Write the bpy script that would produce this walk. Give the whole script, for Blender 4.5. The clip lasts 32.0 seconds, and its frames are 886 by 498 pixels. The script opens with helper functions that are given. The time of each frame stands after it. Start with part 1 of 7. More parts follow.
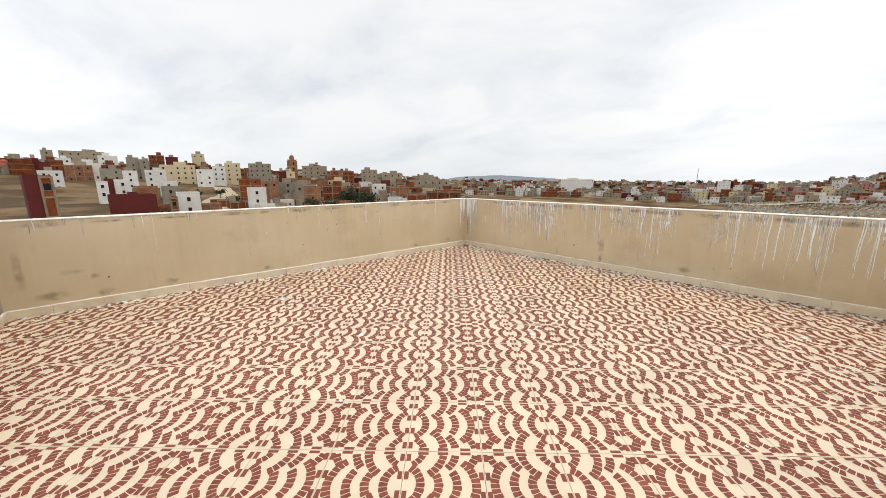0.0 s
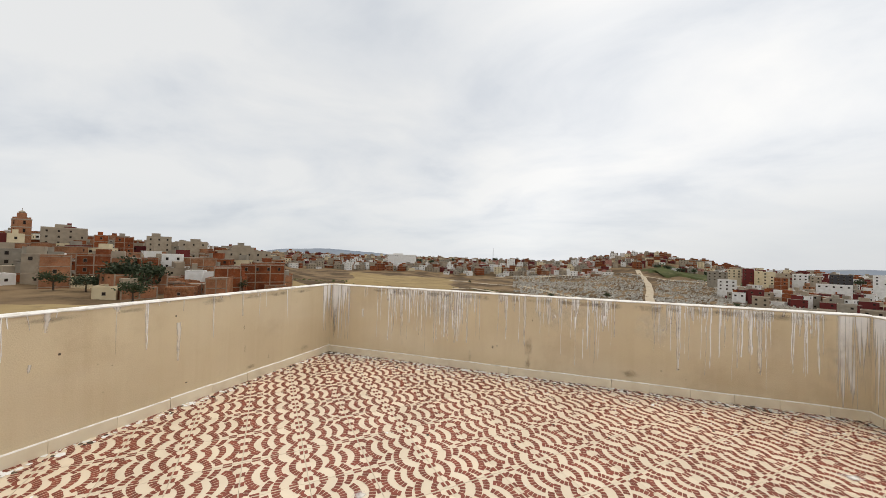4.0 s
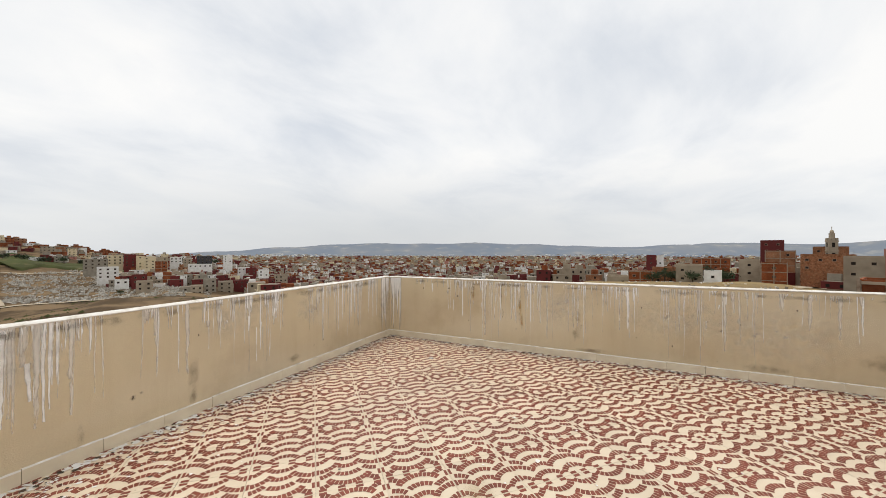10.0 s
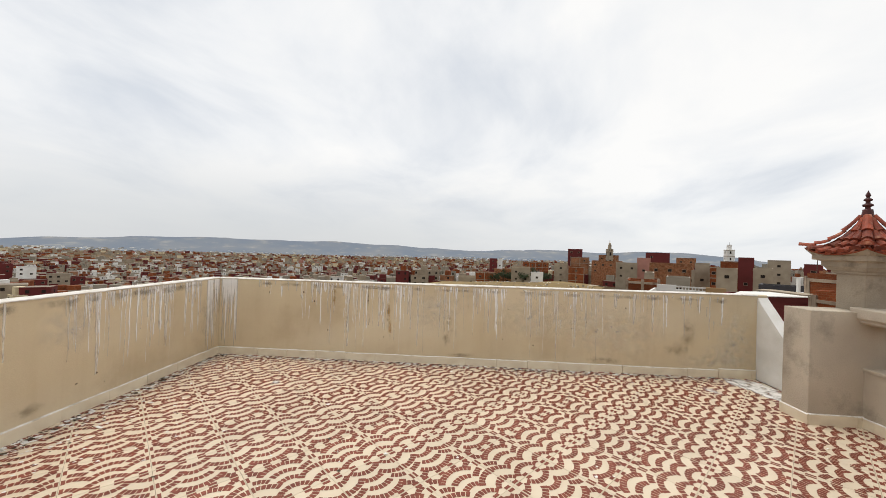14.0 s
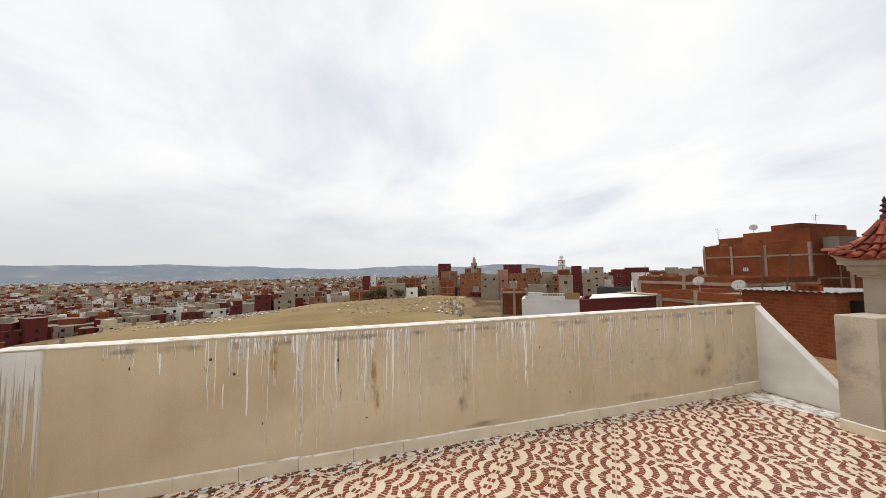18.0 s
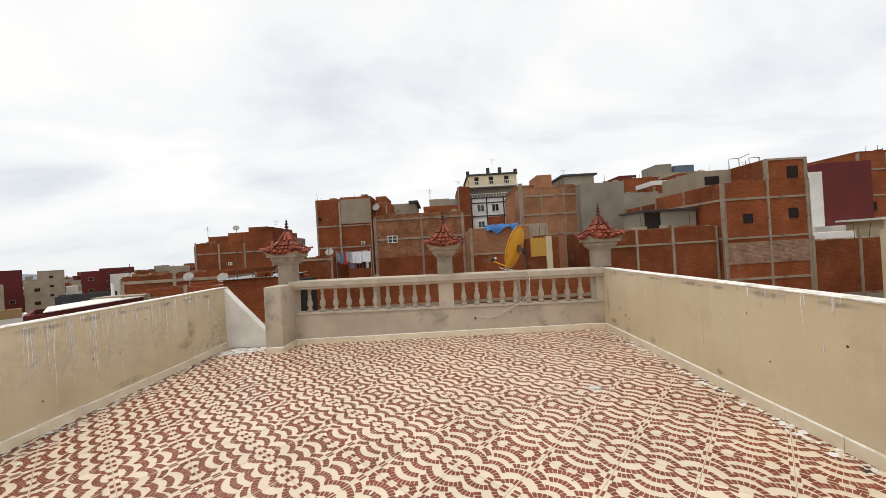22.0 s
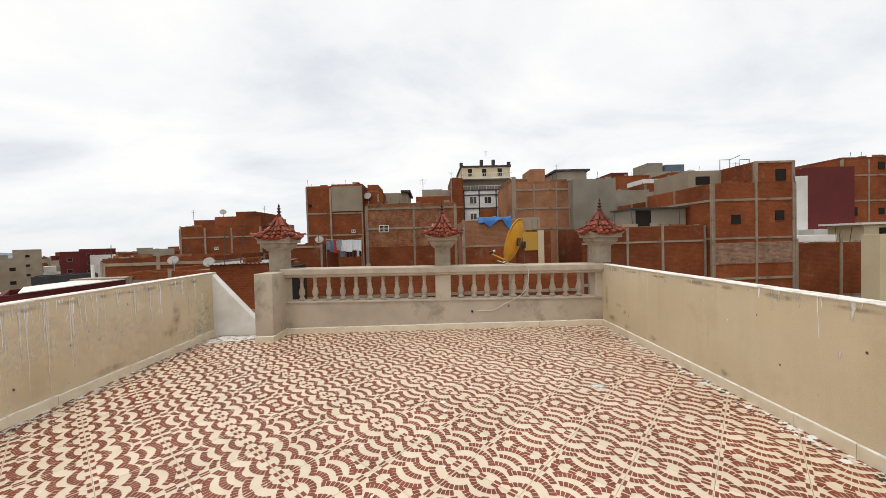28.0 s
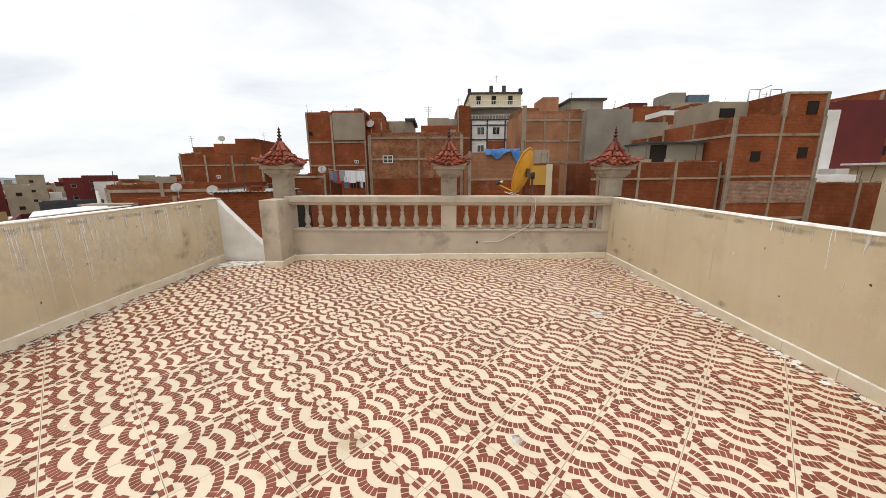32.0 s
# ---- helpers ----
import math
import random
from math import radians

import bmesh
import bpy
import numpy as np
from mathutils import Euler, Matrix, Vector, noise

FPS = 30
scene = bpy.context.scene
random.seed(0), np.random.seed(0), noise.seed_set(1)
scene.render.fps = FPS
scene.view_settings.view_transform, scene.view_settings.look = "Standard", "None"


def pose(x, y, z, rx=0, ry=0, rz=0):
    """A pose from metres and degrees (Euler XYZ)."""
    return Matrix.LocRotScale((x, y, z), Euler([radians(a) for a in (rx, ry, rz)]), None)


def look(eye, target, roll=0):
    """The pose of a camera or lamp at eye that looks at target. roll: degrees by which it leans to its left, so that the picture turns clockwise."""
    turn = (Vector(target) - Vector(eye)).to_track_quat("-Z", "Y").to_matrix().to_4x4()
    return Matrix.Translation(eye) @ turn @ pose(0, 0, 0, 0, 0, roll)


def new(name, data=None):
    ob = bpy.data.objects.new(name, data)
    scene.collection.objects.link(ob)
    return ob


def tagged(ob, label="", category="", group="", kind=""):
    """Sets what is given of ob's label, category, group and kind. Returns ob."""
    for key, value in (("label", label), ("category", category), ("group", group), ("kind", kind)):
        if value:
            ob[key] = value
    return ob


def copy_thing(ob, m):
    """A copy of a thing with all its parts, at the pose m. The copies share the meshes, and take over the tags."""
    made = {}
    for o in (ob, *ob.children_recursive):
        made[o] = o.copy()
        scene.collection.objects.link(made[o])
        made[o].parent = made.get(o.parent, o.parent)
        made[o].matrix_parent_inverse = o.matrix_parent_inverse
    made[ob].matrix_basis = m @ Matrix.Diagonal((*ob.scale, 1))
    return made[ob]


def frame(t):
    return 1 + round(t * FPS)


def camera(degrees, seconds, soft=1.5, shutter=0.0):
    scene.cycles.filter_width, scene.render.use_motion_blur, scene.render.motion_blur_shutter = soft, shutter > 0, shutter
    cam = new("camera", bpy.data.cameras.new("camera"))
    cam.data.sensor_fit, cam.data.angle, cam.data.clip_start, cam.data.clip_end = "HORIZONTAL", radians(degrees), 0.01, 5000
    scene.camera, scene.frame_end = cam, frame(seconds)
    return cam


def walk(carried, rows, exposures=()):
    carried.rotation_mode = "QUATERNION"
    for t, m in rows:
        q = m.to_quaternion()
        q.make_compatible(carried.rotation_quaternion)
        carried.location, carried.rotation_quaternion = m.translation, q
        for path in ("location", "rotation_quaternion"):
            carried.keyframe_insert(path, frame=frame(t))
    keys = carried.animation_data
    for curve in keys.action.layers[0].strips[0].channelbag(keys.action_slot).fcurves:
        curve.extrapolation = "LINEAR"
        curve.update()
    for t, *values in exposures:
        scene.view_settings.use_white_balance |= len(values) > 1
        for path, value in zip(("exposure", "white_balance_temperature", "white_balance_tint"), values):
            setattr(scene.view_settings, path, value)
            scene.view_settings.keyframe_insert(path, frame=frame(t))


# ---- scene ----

EXPO = [(0.0, 0.27), (0.5, 0.22), (1.2, 0.18), (2.2, 0.05), (12.0, 0.05), (20.0, 0.1), (28.0, 0.1), (31.2, 0.11), (32.0, 0.2)]
# ---- camera and walk ----
cam = camera(103.89, 32.0, soft=0.85)
PATH = [
    (0.0, 1.060, 5.880, 1.538, 78.55, -0.10, 226.20),
    (0.5, 1.185, 5.925, 1.532, 83.25, -0.89, 222.31),
    (1.0, 1.363, 5.884, 1.535, 84.17, -0.70, 224.37),
    (1.5, 1.658, 5.743, 1.541, 88.70, -1.61, 225.26),
    (2.0, 1.988, 5.602, 1.547, 89.66, -1.74, 214.38),
    (2.5, 2.247, 5.436, 1.565, 89.38, -1.52, 210.52),
    (3.0, 2.519, 5.210, 1.593, 90.23, -1.16, 205.62),
    (3.5, 2.794, 4.966, 1.620, 90.49, -1.64, 198.52),
    (5.5, 3.742, 3.636, 1.559, 92.21, -1.62, 199.24),
    (6.0, 3.945, 3.342, 1.555, 90.27, -2.23, 197.27),
    (6.5, 4.190, 3.083, 1.566, 90.88, -0.72, 191.01),
    (7.0, 4.457, 2.780, 1.577, 90.64, -2.30, 189.19),
    (7.5, 4.632, 2.622, 1.586, 91.54, -0.89, 175.18),
    (8.0, 4.777, 2.568, 1.586, 92.70, -1.10, 148.35),
    (8.5, 4.913, 2.727, 1.566, 94.06, -2.19, 130.49),
    (9.0, 5.132, 3.009, 1.555, 92.34, -1.27, 121.46),
    (9.5, 5.342, 3.255, 1.579, 92.39, 1.56, 115.71),
    (10.0, 5.496, 3.430, 1.609, 90.17, -0.02, 114.82),
    (10.5, 5.611, 3.556, 1.627, 90.70, 0.94, 115.35),
    (11.0, 5.684, 3.605, 1.619, 88.43, -1.26, 110.42),
    (11.5, 5.792, 3.506, 1.591, 90.20, 0.70, 103.61),
    (12.0, 5.792, 3.378, 1.575, 90.52, 0.31, 95.48),
    (12.5, 5.665, 3.301, 1.559, 91.87, -0.68, 84.24),
    (13.0, 5.427, 3.272, 1.545, 91.33, -0.41, 80.82),
    (13.5, 5.132, 3.247, 1.555, 92.28, -1.65, 89.18),
    (14.0, 4.877, 3.145, 1.574, 90.59, -1.84, 92.05),
    (14.5, 4.621, 2.990, 1.588, 90.54, -1.22, 91.88),
    (16.5, 3.559, 2.010, 1.602, 92.03, -0.50, 88.08),
    (17.0, 3.354, 2.031, 1.588, 96.07, 1.96, 86.63),
    (17.5, 3.192, 1.934, 1.590, 94.30, -0.89, 82.00),
    (18.0, 3.097, 1.788, 1.605, 93.64, 0.58, 71.00),
    (18.5, 3.135, 1.693, 1.619, 94.76, -3.59, 57.07),
    (19.0, 3.340, 1.572, 1.618, 95.84, -2.22, 39.73),
    (19.5, 3.543, 1.305, 1.610, 92.73, -3.09, 27.25),
    (20.0, 3.637, 1.056, 1.600, 90.23, 1.09, 13.19),
    (20.5, 3.759, 0.893, 1.581, 90.15, 0.82, 4.33),
    (21.0, 3.899, 0.771, 1.568, 89.03, 0.47, -4.73),
    (21.5, 3.963, 0.697, 1.576, 89.67, 1.77, -5.88),
    (22.0, 3.969, 0.709, 1.583, 90.13, 3.49, -1.41),
    (22.5, 3.961, 0.724, 1.580, 90.21, 3.30, 0.82),
    (23.0, 3.952, 0.733, 1.574, 89.53, 2.60, 2.75),
    (23.5, 3.951, 0.731, 1.569, 88.36, 3.01, 2.65),
    (24.0, 3.964, 0.739, 1.568, 88.01, 2.52, 2.04),
    (24.5, 3.962, 0.738, 1.569, 88.09, 3.00, 2.10),
    (25.0, 3.978, 0.730, 1.567, 87.67, 3.33, 0.67),
    (25.5, 3.970, 0.720, 1.555, 88.53, 2.65, 0.30),
    (26.0, 3.951, 0.734, 1.546, 88.04, 1.74, -0.38),
    (26.5, 3.920, 0.752, 1.562, 87.98, 1.08, -1.54),
    (28.5, 3.816, 0.891, 1.585, 88.71, 1.94, -3.71),
    (29.0, 3.812, 0.866, 1.582, 88.40, 1.36, -4.99),
    (29.5, 3.790, 0.847, 1.578, 88.20, -0.66, -6.32),
    (30.0, 3.781, 0.829, 1.576, 88.93, -0.37, -6.46),
    (30.5, 3.773, 0.837, 1.577, 90.02, -0.30, -3.91),
    (31.0, 3.777, 0.858, 1.570, 90.14, 0.73, -2.21),
    (31.5, 3.785, 0.878, 1.548, 86.82, 0.97, -2.97),
    (32.0, 3.802, 0.907, 1.512, 77.79, 0.60, -2.23),
]
walk(cam, [(t, pose(x, y, z, rx, ry, rz)) for t, x, y, z, rx, ry, rz in PATH],
     exposures=EXPO)

# ---- world, sun ----
SUN_AZ, SUN_EL = radians(-125), radians(77)
world = bpy.data.worlds.new("overcast_sky")
scene.world = world
world.use_nodes = True
wn, wl = world.node_tree.nodes, world.node_tree.links
wn.clear()


def wnode(kind, operation="", blend_type="", interpolation_type="", **values):
    """A node of the world, with its mode and the values of its sockets."""
    n = wn.new(kind)
    if operation:
        n.operation = operation
    if blend_type:
        n.blend_type = blend_type
    if interpolation_type:
        n.interpolation_type = interpolation_type
    for k, v in values.items():
        n.inputs[k].default_value = v
    return n


w_out = wnode("ShaderNodeOutputWorld")
w_bg = wnode("ShaderNodeBackground")
w_sky = wnode("ShaderNodeTexSky")
w_sky.sky_type, w_sky.sun_disc = "NISHITA", False
w_sky.sun_elevation, w_sky.sun_rotation = SUN_EL, radians(90) - SUN_AZ
w_co = wnode("ShaderNodeTexCoord")
w_sep = wnode("ShaderNodeSeparateXYZ")
wl.new(w_co.outputs["Generated"], w_sep.inputs[0])
w_up = wnode("ShaderNodeMath", operation="MAXIMUM")
wl.new(w_sep.outputs["Z"], w_up.inputs[0])
w_up.inputs[1].default_value = 0.0
w_off = wnode("ShaderNodeMath", operation="ADD")
wl.new(w_up.outputs[0], w_off.inputs[0])
w_off.inputs[1].default_value = 0.24
w_dx = wnode("ShaderNodeMath", operation="DIVIDE")
w_dy = wnode("ShaderNodeMath", operation="DIVIDE")
for d, a in ((w_dx, "X"), (w_dy, "Y")):
    wl.new(w_sep.outputs[a], d.inputs[0])
    wl.new(w_off.outputs[0], d.inputs[1])
w_com = wnode("ShaderNodeCombineXYZ")
wl.new(w_dx.outputs[0], w_com.inputs[0])
wl.new(w_dy.outputs[0], w_com.inputs[1])
w_map = wnode("ShaderNodeMapping")
w_map.inputs["Rotation"].default_value = (0, 0, radians(25))
w_map.inputs["Scale"].default_value = (0.9, 1.15, 1.0)
wl.new(w_com.outputs[0], w_map.inputs[0])
w_n1 = wnode("ShaderNodeTexNoise", Scale=1.15, Detail=9.0, Roughness=0.54, Distortion=0.35)
wl.new(w_map.outputs[0], w_n1.inputs["Vector"])
w_ramp = wnode("ShaderNodeValToRGB")
els = w_ramp.color_ramp.elements
els[0].position, els[0].color = 0.30, (0.70, 0.735, 0.785, 1)
els[1].position, els[1].color = 0.60, (0.985, 0.975, 0.955, 1)
mid = els.new(0.47)
mid.color = (0.885, 0.895, 0.905, 1)
wl.new(w_n1.outputs["Fac"], w_ramp.inputs[0])
# lower, hazier band of the overcast
w_low = wnode("ShaderNodeMapRange")
w_low.inputs["From Min"].default_value, w_low.inputs["From Max"].default_value = -0.02, 0.16
w_low.inputs["To Min"].default_value, w_low.inputs["To Max"].default_value = 1.0, 0.0
wl.new(w_sep.outputs["Z"], w_low.inputs["Value"])
w_hz = wnode("ShaderNodeMixRGB")
w_hz.inputs[2].default_value = (0.80, 0.825, 0.85, 1)
w_half = wnode("ShaderNodeMath", operation="MULTIPLY")
w_half.inputs[1].default_value = 0.75
wl.new(w_low.outputs[0], w_half.inputs[0])
wl.new(w_half.outputs[0], w_hz.inputs[0])
wl.new(w_ramp.outputs[0], w_hz.inputs[1])
# a heavier bank of cloud low in the south-west
w_dot = wnode("ShaderNodeVectorMath", operation="DOT_PRODUCT")
wl.new(w_co.outputs["Generated"], w_dot.inputs[0])
w_dot.inputs[1].default_value = (math.cos(radians(-148)), math.sin(radians(-148)), 0)
w_dir = wnode("ShaderNodeMapRange")
w_dir.inputs["From Min"].default_value, w_dir.inputs["From Max"].default_value = 0.45, 1.0
w_dir.inputs["To Max"].default_value = 0.8
wl.new(w_dot.outputs["Value"], w_dir.inputs["Value"])
w_lo2 = wnode("ShaderNodeMapRange", interpolation_type="SMOOTHSTEP")
w_lo2.inputs["From Min"].default_value, w_lo2.inputs["From Max"].default_value = 0.30, 0.02
wl.new(w_sep.outputs["Z"], w_lo2.inputs["Value"])
w_bank = wnode("ShaderNodeMath", operation="MULTIPLY")
wl.new(w_dir.outputs[0], w_bank.inputs[0])
wl.new(w_lo2.outputs[0], w_bank.inputs[1])
w_bk = wnode("ShaderNodeMixRGB")
w_bk.inputs[2].default_value = (0.62, 0.635, 0.65, 1)
wl.new(w_bank.outputs[0], w_bk.inputs[0])
wl.new(w_hz.outputs[0], w_bk.inputs[1])
# thicker cloud over the south-east
w_dt2 = wnode("ShaderNodeVectorMath", operation="DOT_PRODUCT")
wl.new(w_co.outputs["Generated"], w_dt2.inputs[0])
w_dt2.inputs[1].default_value = (math.cos(radians(-40)) * 0.94, math.sin(radians(-40)) * 0.94, 0.34)
w_di2 = wnode("ShaderNodeMapRange", interpolation_type="SMOOTHSTEP")
w_di2.inputs["From Min"].default_value, w_di2.inputs["From Max"].default_value = 0.62, 0.97
w_di2.inputs["To Max"].default_value = 0.6
wl.new(w_dt2.outputs["Value"], w_di2.inputs["Value"])
w_bk2 = wnode("ShaderNodeMixRGB", blend_type="MULTIPLY")
w_bk2.inputs[2].default_value = (0.70, 0.72, 0.74, 1)
wl.new(w_di2.outputs[0], w_bk2.inputs[0])
wl.new(w_bk.outputs[0], w_bk2.inputs[1])
# a little of the clear sky's own colour through the cloud
w_dim = wnode("ShaderNodeMixRGB", blend_type="MULTIPLY")
w_dim.inputs[0].default_value = 1.0
w_dim.inputs[2].default_value = (0.1, 0.1, 0.1, 1)
wl.new(w_sky.outputs[0], w_dim.inputs[1])
w_mix = wnode("ShaderNodeMixRGB")
w_mix.inputs[0].default_value = 0.06
wl.new(w_bk2.outputs[0], w_mix.inputs[1])
wl.new(w_dim.outputs[0], w_mix.inputs[2])
wl.new(w_mix.outputs[0], w_bg.inputs[0])
w_bg.inputs[1].default_value = 1.0
wl.new(w_bg.outputs[0], w_out.inputs[0])

sun_data = bpy.data.lights.new("sun", "SUN")
sun_data.energy, sun_data.angle, sun_data.color = 1.4, radians(25), (1.0, 0.95, 0.87)
sun = new("sun", sun_data)
sun.matrix_world = look((0, 0, 60), (-60 * math.cos(SUN_AZ) / math.tan(SUN_EL), -60 * math.sin(SUN_AZ) / math.tan(SUN_EL), 0))

# ---- materials ----
def material(name, colour, second=None, rough=0.8, scale=3.0, fine=60.0, bump=0.15, spec=0.3, metal=0.0,
             spread=(0.35, 0.7), third=None, third_scale=0.8, vary=0.0, coords="Object", stretch=(1, 1, 1), bump_dist=0.01):
    """A principled material whose colour wanders between two or three tones, with fine relief."""
    m = bpy.data.materials.new(name)
    m.use_nodes = True
    nt = m.node_tree
    n, l = nt.nodes, nt.links
    b = n["Principled BSDF"]
    b.inputs["Roughness"].default_value = rough
    b.inputs["Specular IOR Level"].default_value = spec
    b.inputs["Metallic"].default_value = metal
    co = n.new("ShaderNodeTexCoord")
    mp = n.new("ShaderNodeMapping")
    mp.inputs["Scale"].default_value = stretch
    l.new(co.outputs[coords], mp.inputs[0])
    second = second or tuple(c * 0.8 for c in colour)
    n1 = n.new("ShaderNodeTexNoise")
    n1.inputs["Scale"].default_value, n1.inputs["Detail"].default_value = scale, 6
    l.new(mp.outputs[0], n1.inputs["Vector"])
    r = n.new("ShaderNodeMapRange")
    r.inputs["From Min"].default_value, r.inputs["From Max"].default_value = spread
    l.new(n1.outputs["Fac"], r.inputs["Value"])
    mix = n.new("ShaderNodeMixRGB")
    mix.inputs[1].default_value, mix.inputs[2].default_value = (*colour, 1), (*second, 1)
    l.new(r.outputs[0], mix.inputs[0])
    last = mix.outputs[0]
    if third:
        n3 = n.new("ShaderNodeTexNoise")
        n3.inputs["Scale"].default_value, n3.inputs["Detail"].default_value = third_scale, 8
        n3.inputs["Roughness"].default_value = 0.65
        l.new(mp.outputs[0], n3.inputs["Vector"])
        r3 = n.new("ShaderNodeMapRange")
        r3.inputs["From Min"].default_value, r3.inputs["From Max"].default_value = 0.54, 0.72
        l.new(n3.outputs["Fac"], r3.inputs["Value"])
        m3 = n.new("ShaderNodeMixRGB")
        l.new(r3.outputs[0], m3.inputs[0])
        l.new(last, m3.inputs[1])
        m3.inputs[2].default_value = (*third, 1)
        last = m3.outputs[0]
    if vary:
        oi = n.new("ShaderNodeObjectInfo")
        rr = n.new("ShaderNodeMapRange")
        rr.inputs["To Min"].default_value, rr.inputs["To Max"].default_value = 1 - vary, 1 + vary
        l.new(oi.outputs["Random"], rr.inputs["Value"])
        mv = n.new("ShaderNodeMixRGB")
        mv.blend_type = "MULTIPLY"
        mv.inputs[0].default_value = 1
        l.new(last, mv.inputs[1])
        l.new(rr.outputs[0], mv.inputs[2])
        last = mv.outputs[0]
    l.new(last, b.inputs["Base Color"])
    nf = n.new("ShaderNodeTexNoise")
    nf.inputs["Scale"].default_value, nf.inputs["Detail"].default_value = fine, 5
    l.new(mp.outputs[0], nf.inputs["Vector"])
    bp = n.new("ShaderNodeBump")
    bp.inputs["Strength"].default_value, bp.inputs["Distance"].default_value = bump, bump_dist
    l.new(nf.outputs["Fac"], bp.inputs["Height"])
    l.new(bp.outputs[0], b.inputs["Normal"])
    return m


def brick_material(name, a, b2, mortar, tint_scale=0.25):
    """Hollow-brick walling, coursed on the two wall directions."""
    m = bpy.data.materials.new(name)
    m.use_nodes = True
    n, l = m.node_tree.nodes, m.node_tree.links
    b = n["Principled BSDF"]
    b.inputs["Roughness"].default_value = 0.9
    b.inputs["Specular IOR Level"].default_value = 0.15
    co = n.new("ShaderNodeTexCoord")
    sp = n.new("ShaderNodeSeparateXYZ")
    l.new(co.outputs["Object"], sp.inputs[0])
    ad = n.new("ShaderNodeMath")
    l.new(sp.outputs["X"], ad.inputs[0])
    l.new(sp.outputs["Y"], ad.inputs[1])
    cm = n.new("ShaderNodeCombineXYZ")
    l.new(ad.outputs[0], cm.inputs[0])
    l.new(sp.outputs["Z"], cm.inputs[1])
    br = n.new("ShaderNodeTexBrick")
    br.inputs["Color1"].default_value, br.inputs["Color2"].default_value = (*a, 1), (*b2, 1)
    br.inputs["Mortar"].default_value = (*mortar, 1)
    br.inputs["Scale"].default_value = 1.0
    br.inputs["Brick Width"].default_value, br.inputs["Row Height"].default_value = 0.22, 0.10
    br.inputs["Mortar Size"].default_value = 0.012
    l.new(cm.outputs[0], br.inputs["Vector"])
    ns = n.new("ShaderNodeTexNoise")
    ns.inputs["Scale"].default_value, ns.inputs["Detail"].default_value = tint_scale, 7
    ns.inputs["Roughness"].default_value = 0.6
    l.new(co.outputs["Object"], ns.inputs["Vector"])
    rr = n.new("ShaderNodeMapRange")
    rr.inputs["From Min"].default_value, rr.inputs["From Max"].default_value = 0.3, 0.7
    rr.inputs["To Min"].default_value, rr.inputs["To Max"].default_value = 0.55, 1.32
    l.new(ns.outputs["Fac"], rr.inputs["Value"])
    oi = n.new("ShaderNodeObjectInfo")
    ro = n.new("ShaderNodeMapRange")
    ro.inputs["To Min"].default_value, ro.inputs["To Max"].default_value = 0.8, 1.2
    l.new(oi.outputs["Random"], ro.inputs["Value"])
    mm = n.new("ShaderNodeMath")
    mm.operation = "MULTIPLY"
    l.new(rr.outputs[0], mm.inputs[0])
    l.new(ro.outputs[0], mm.inputs[1])
    mx = n.new("ShaderNodeMixRGB")
    mx.blend_type = "MULTIPLY"
    mx.inputs[0].default_value = 1
    l.new(br.outputs["Color"], mx.inputs[1])
    l.new(mm.outputs[0], mx.inputs[2])
    sm = n.new("ShaderNodeTexNoise")
    sm.inputs["Scale"].default_value, sm.inputs["Detail"].default_value, sm.inputs["Roughness"].default_value = 1.1, 9, 0.7
    l.new(co.outputs["Object"], sm.inputs["Vector"])
    sr = n.new("ShaderNodeMapRange")
    sr.inputs["From Min"].default_value, sr.inputs["From Max"].default_value, sr.inputs["To Max"].default_value = 0.55, 0.72, 0.75
    l.new(sm.outputs["Fac"], sr.inputs["Value"])
    ms = n.new("ShaderNodeMixRGB")
    l.new(sr.outputs[0], ms.inputs[0])
    l.new(mx.outputs[0], ms.inputs[1])
    ms.inputs[2].default_value = (*(0.5 * c + 0.16 * k for c, k in zip(mortar, (1.0, 0.75, 0.55))), 1)
    l.new(ms.outputs[0], b.inputs["Base Color"])
    bp = n.new("ShaderNodeBump")
    bp.inputs["Strength"].default_value, bp.inputs["Distance"].default_value = 0.4, 0.01
    l.new(br.outputs["Fac"], bp.inputs["Height"])
    bp.invert = True
    l.new(bp.outputs[0], b.inputs["Normal"])
    return m


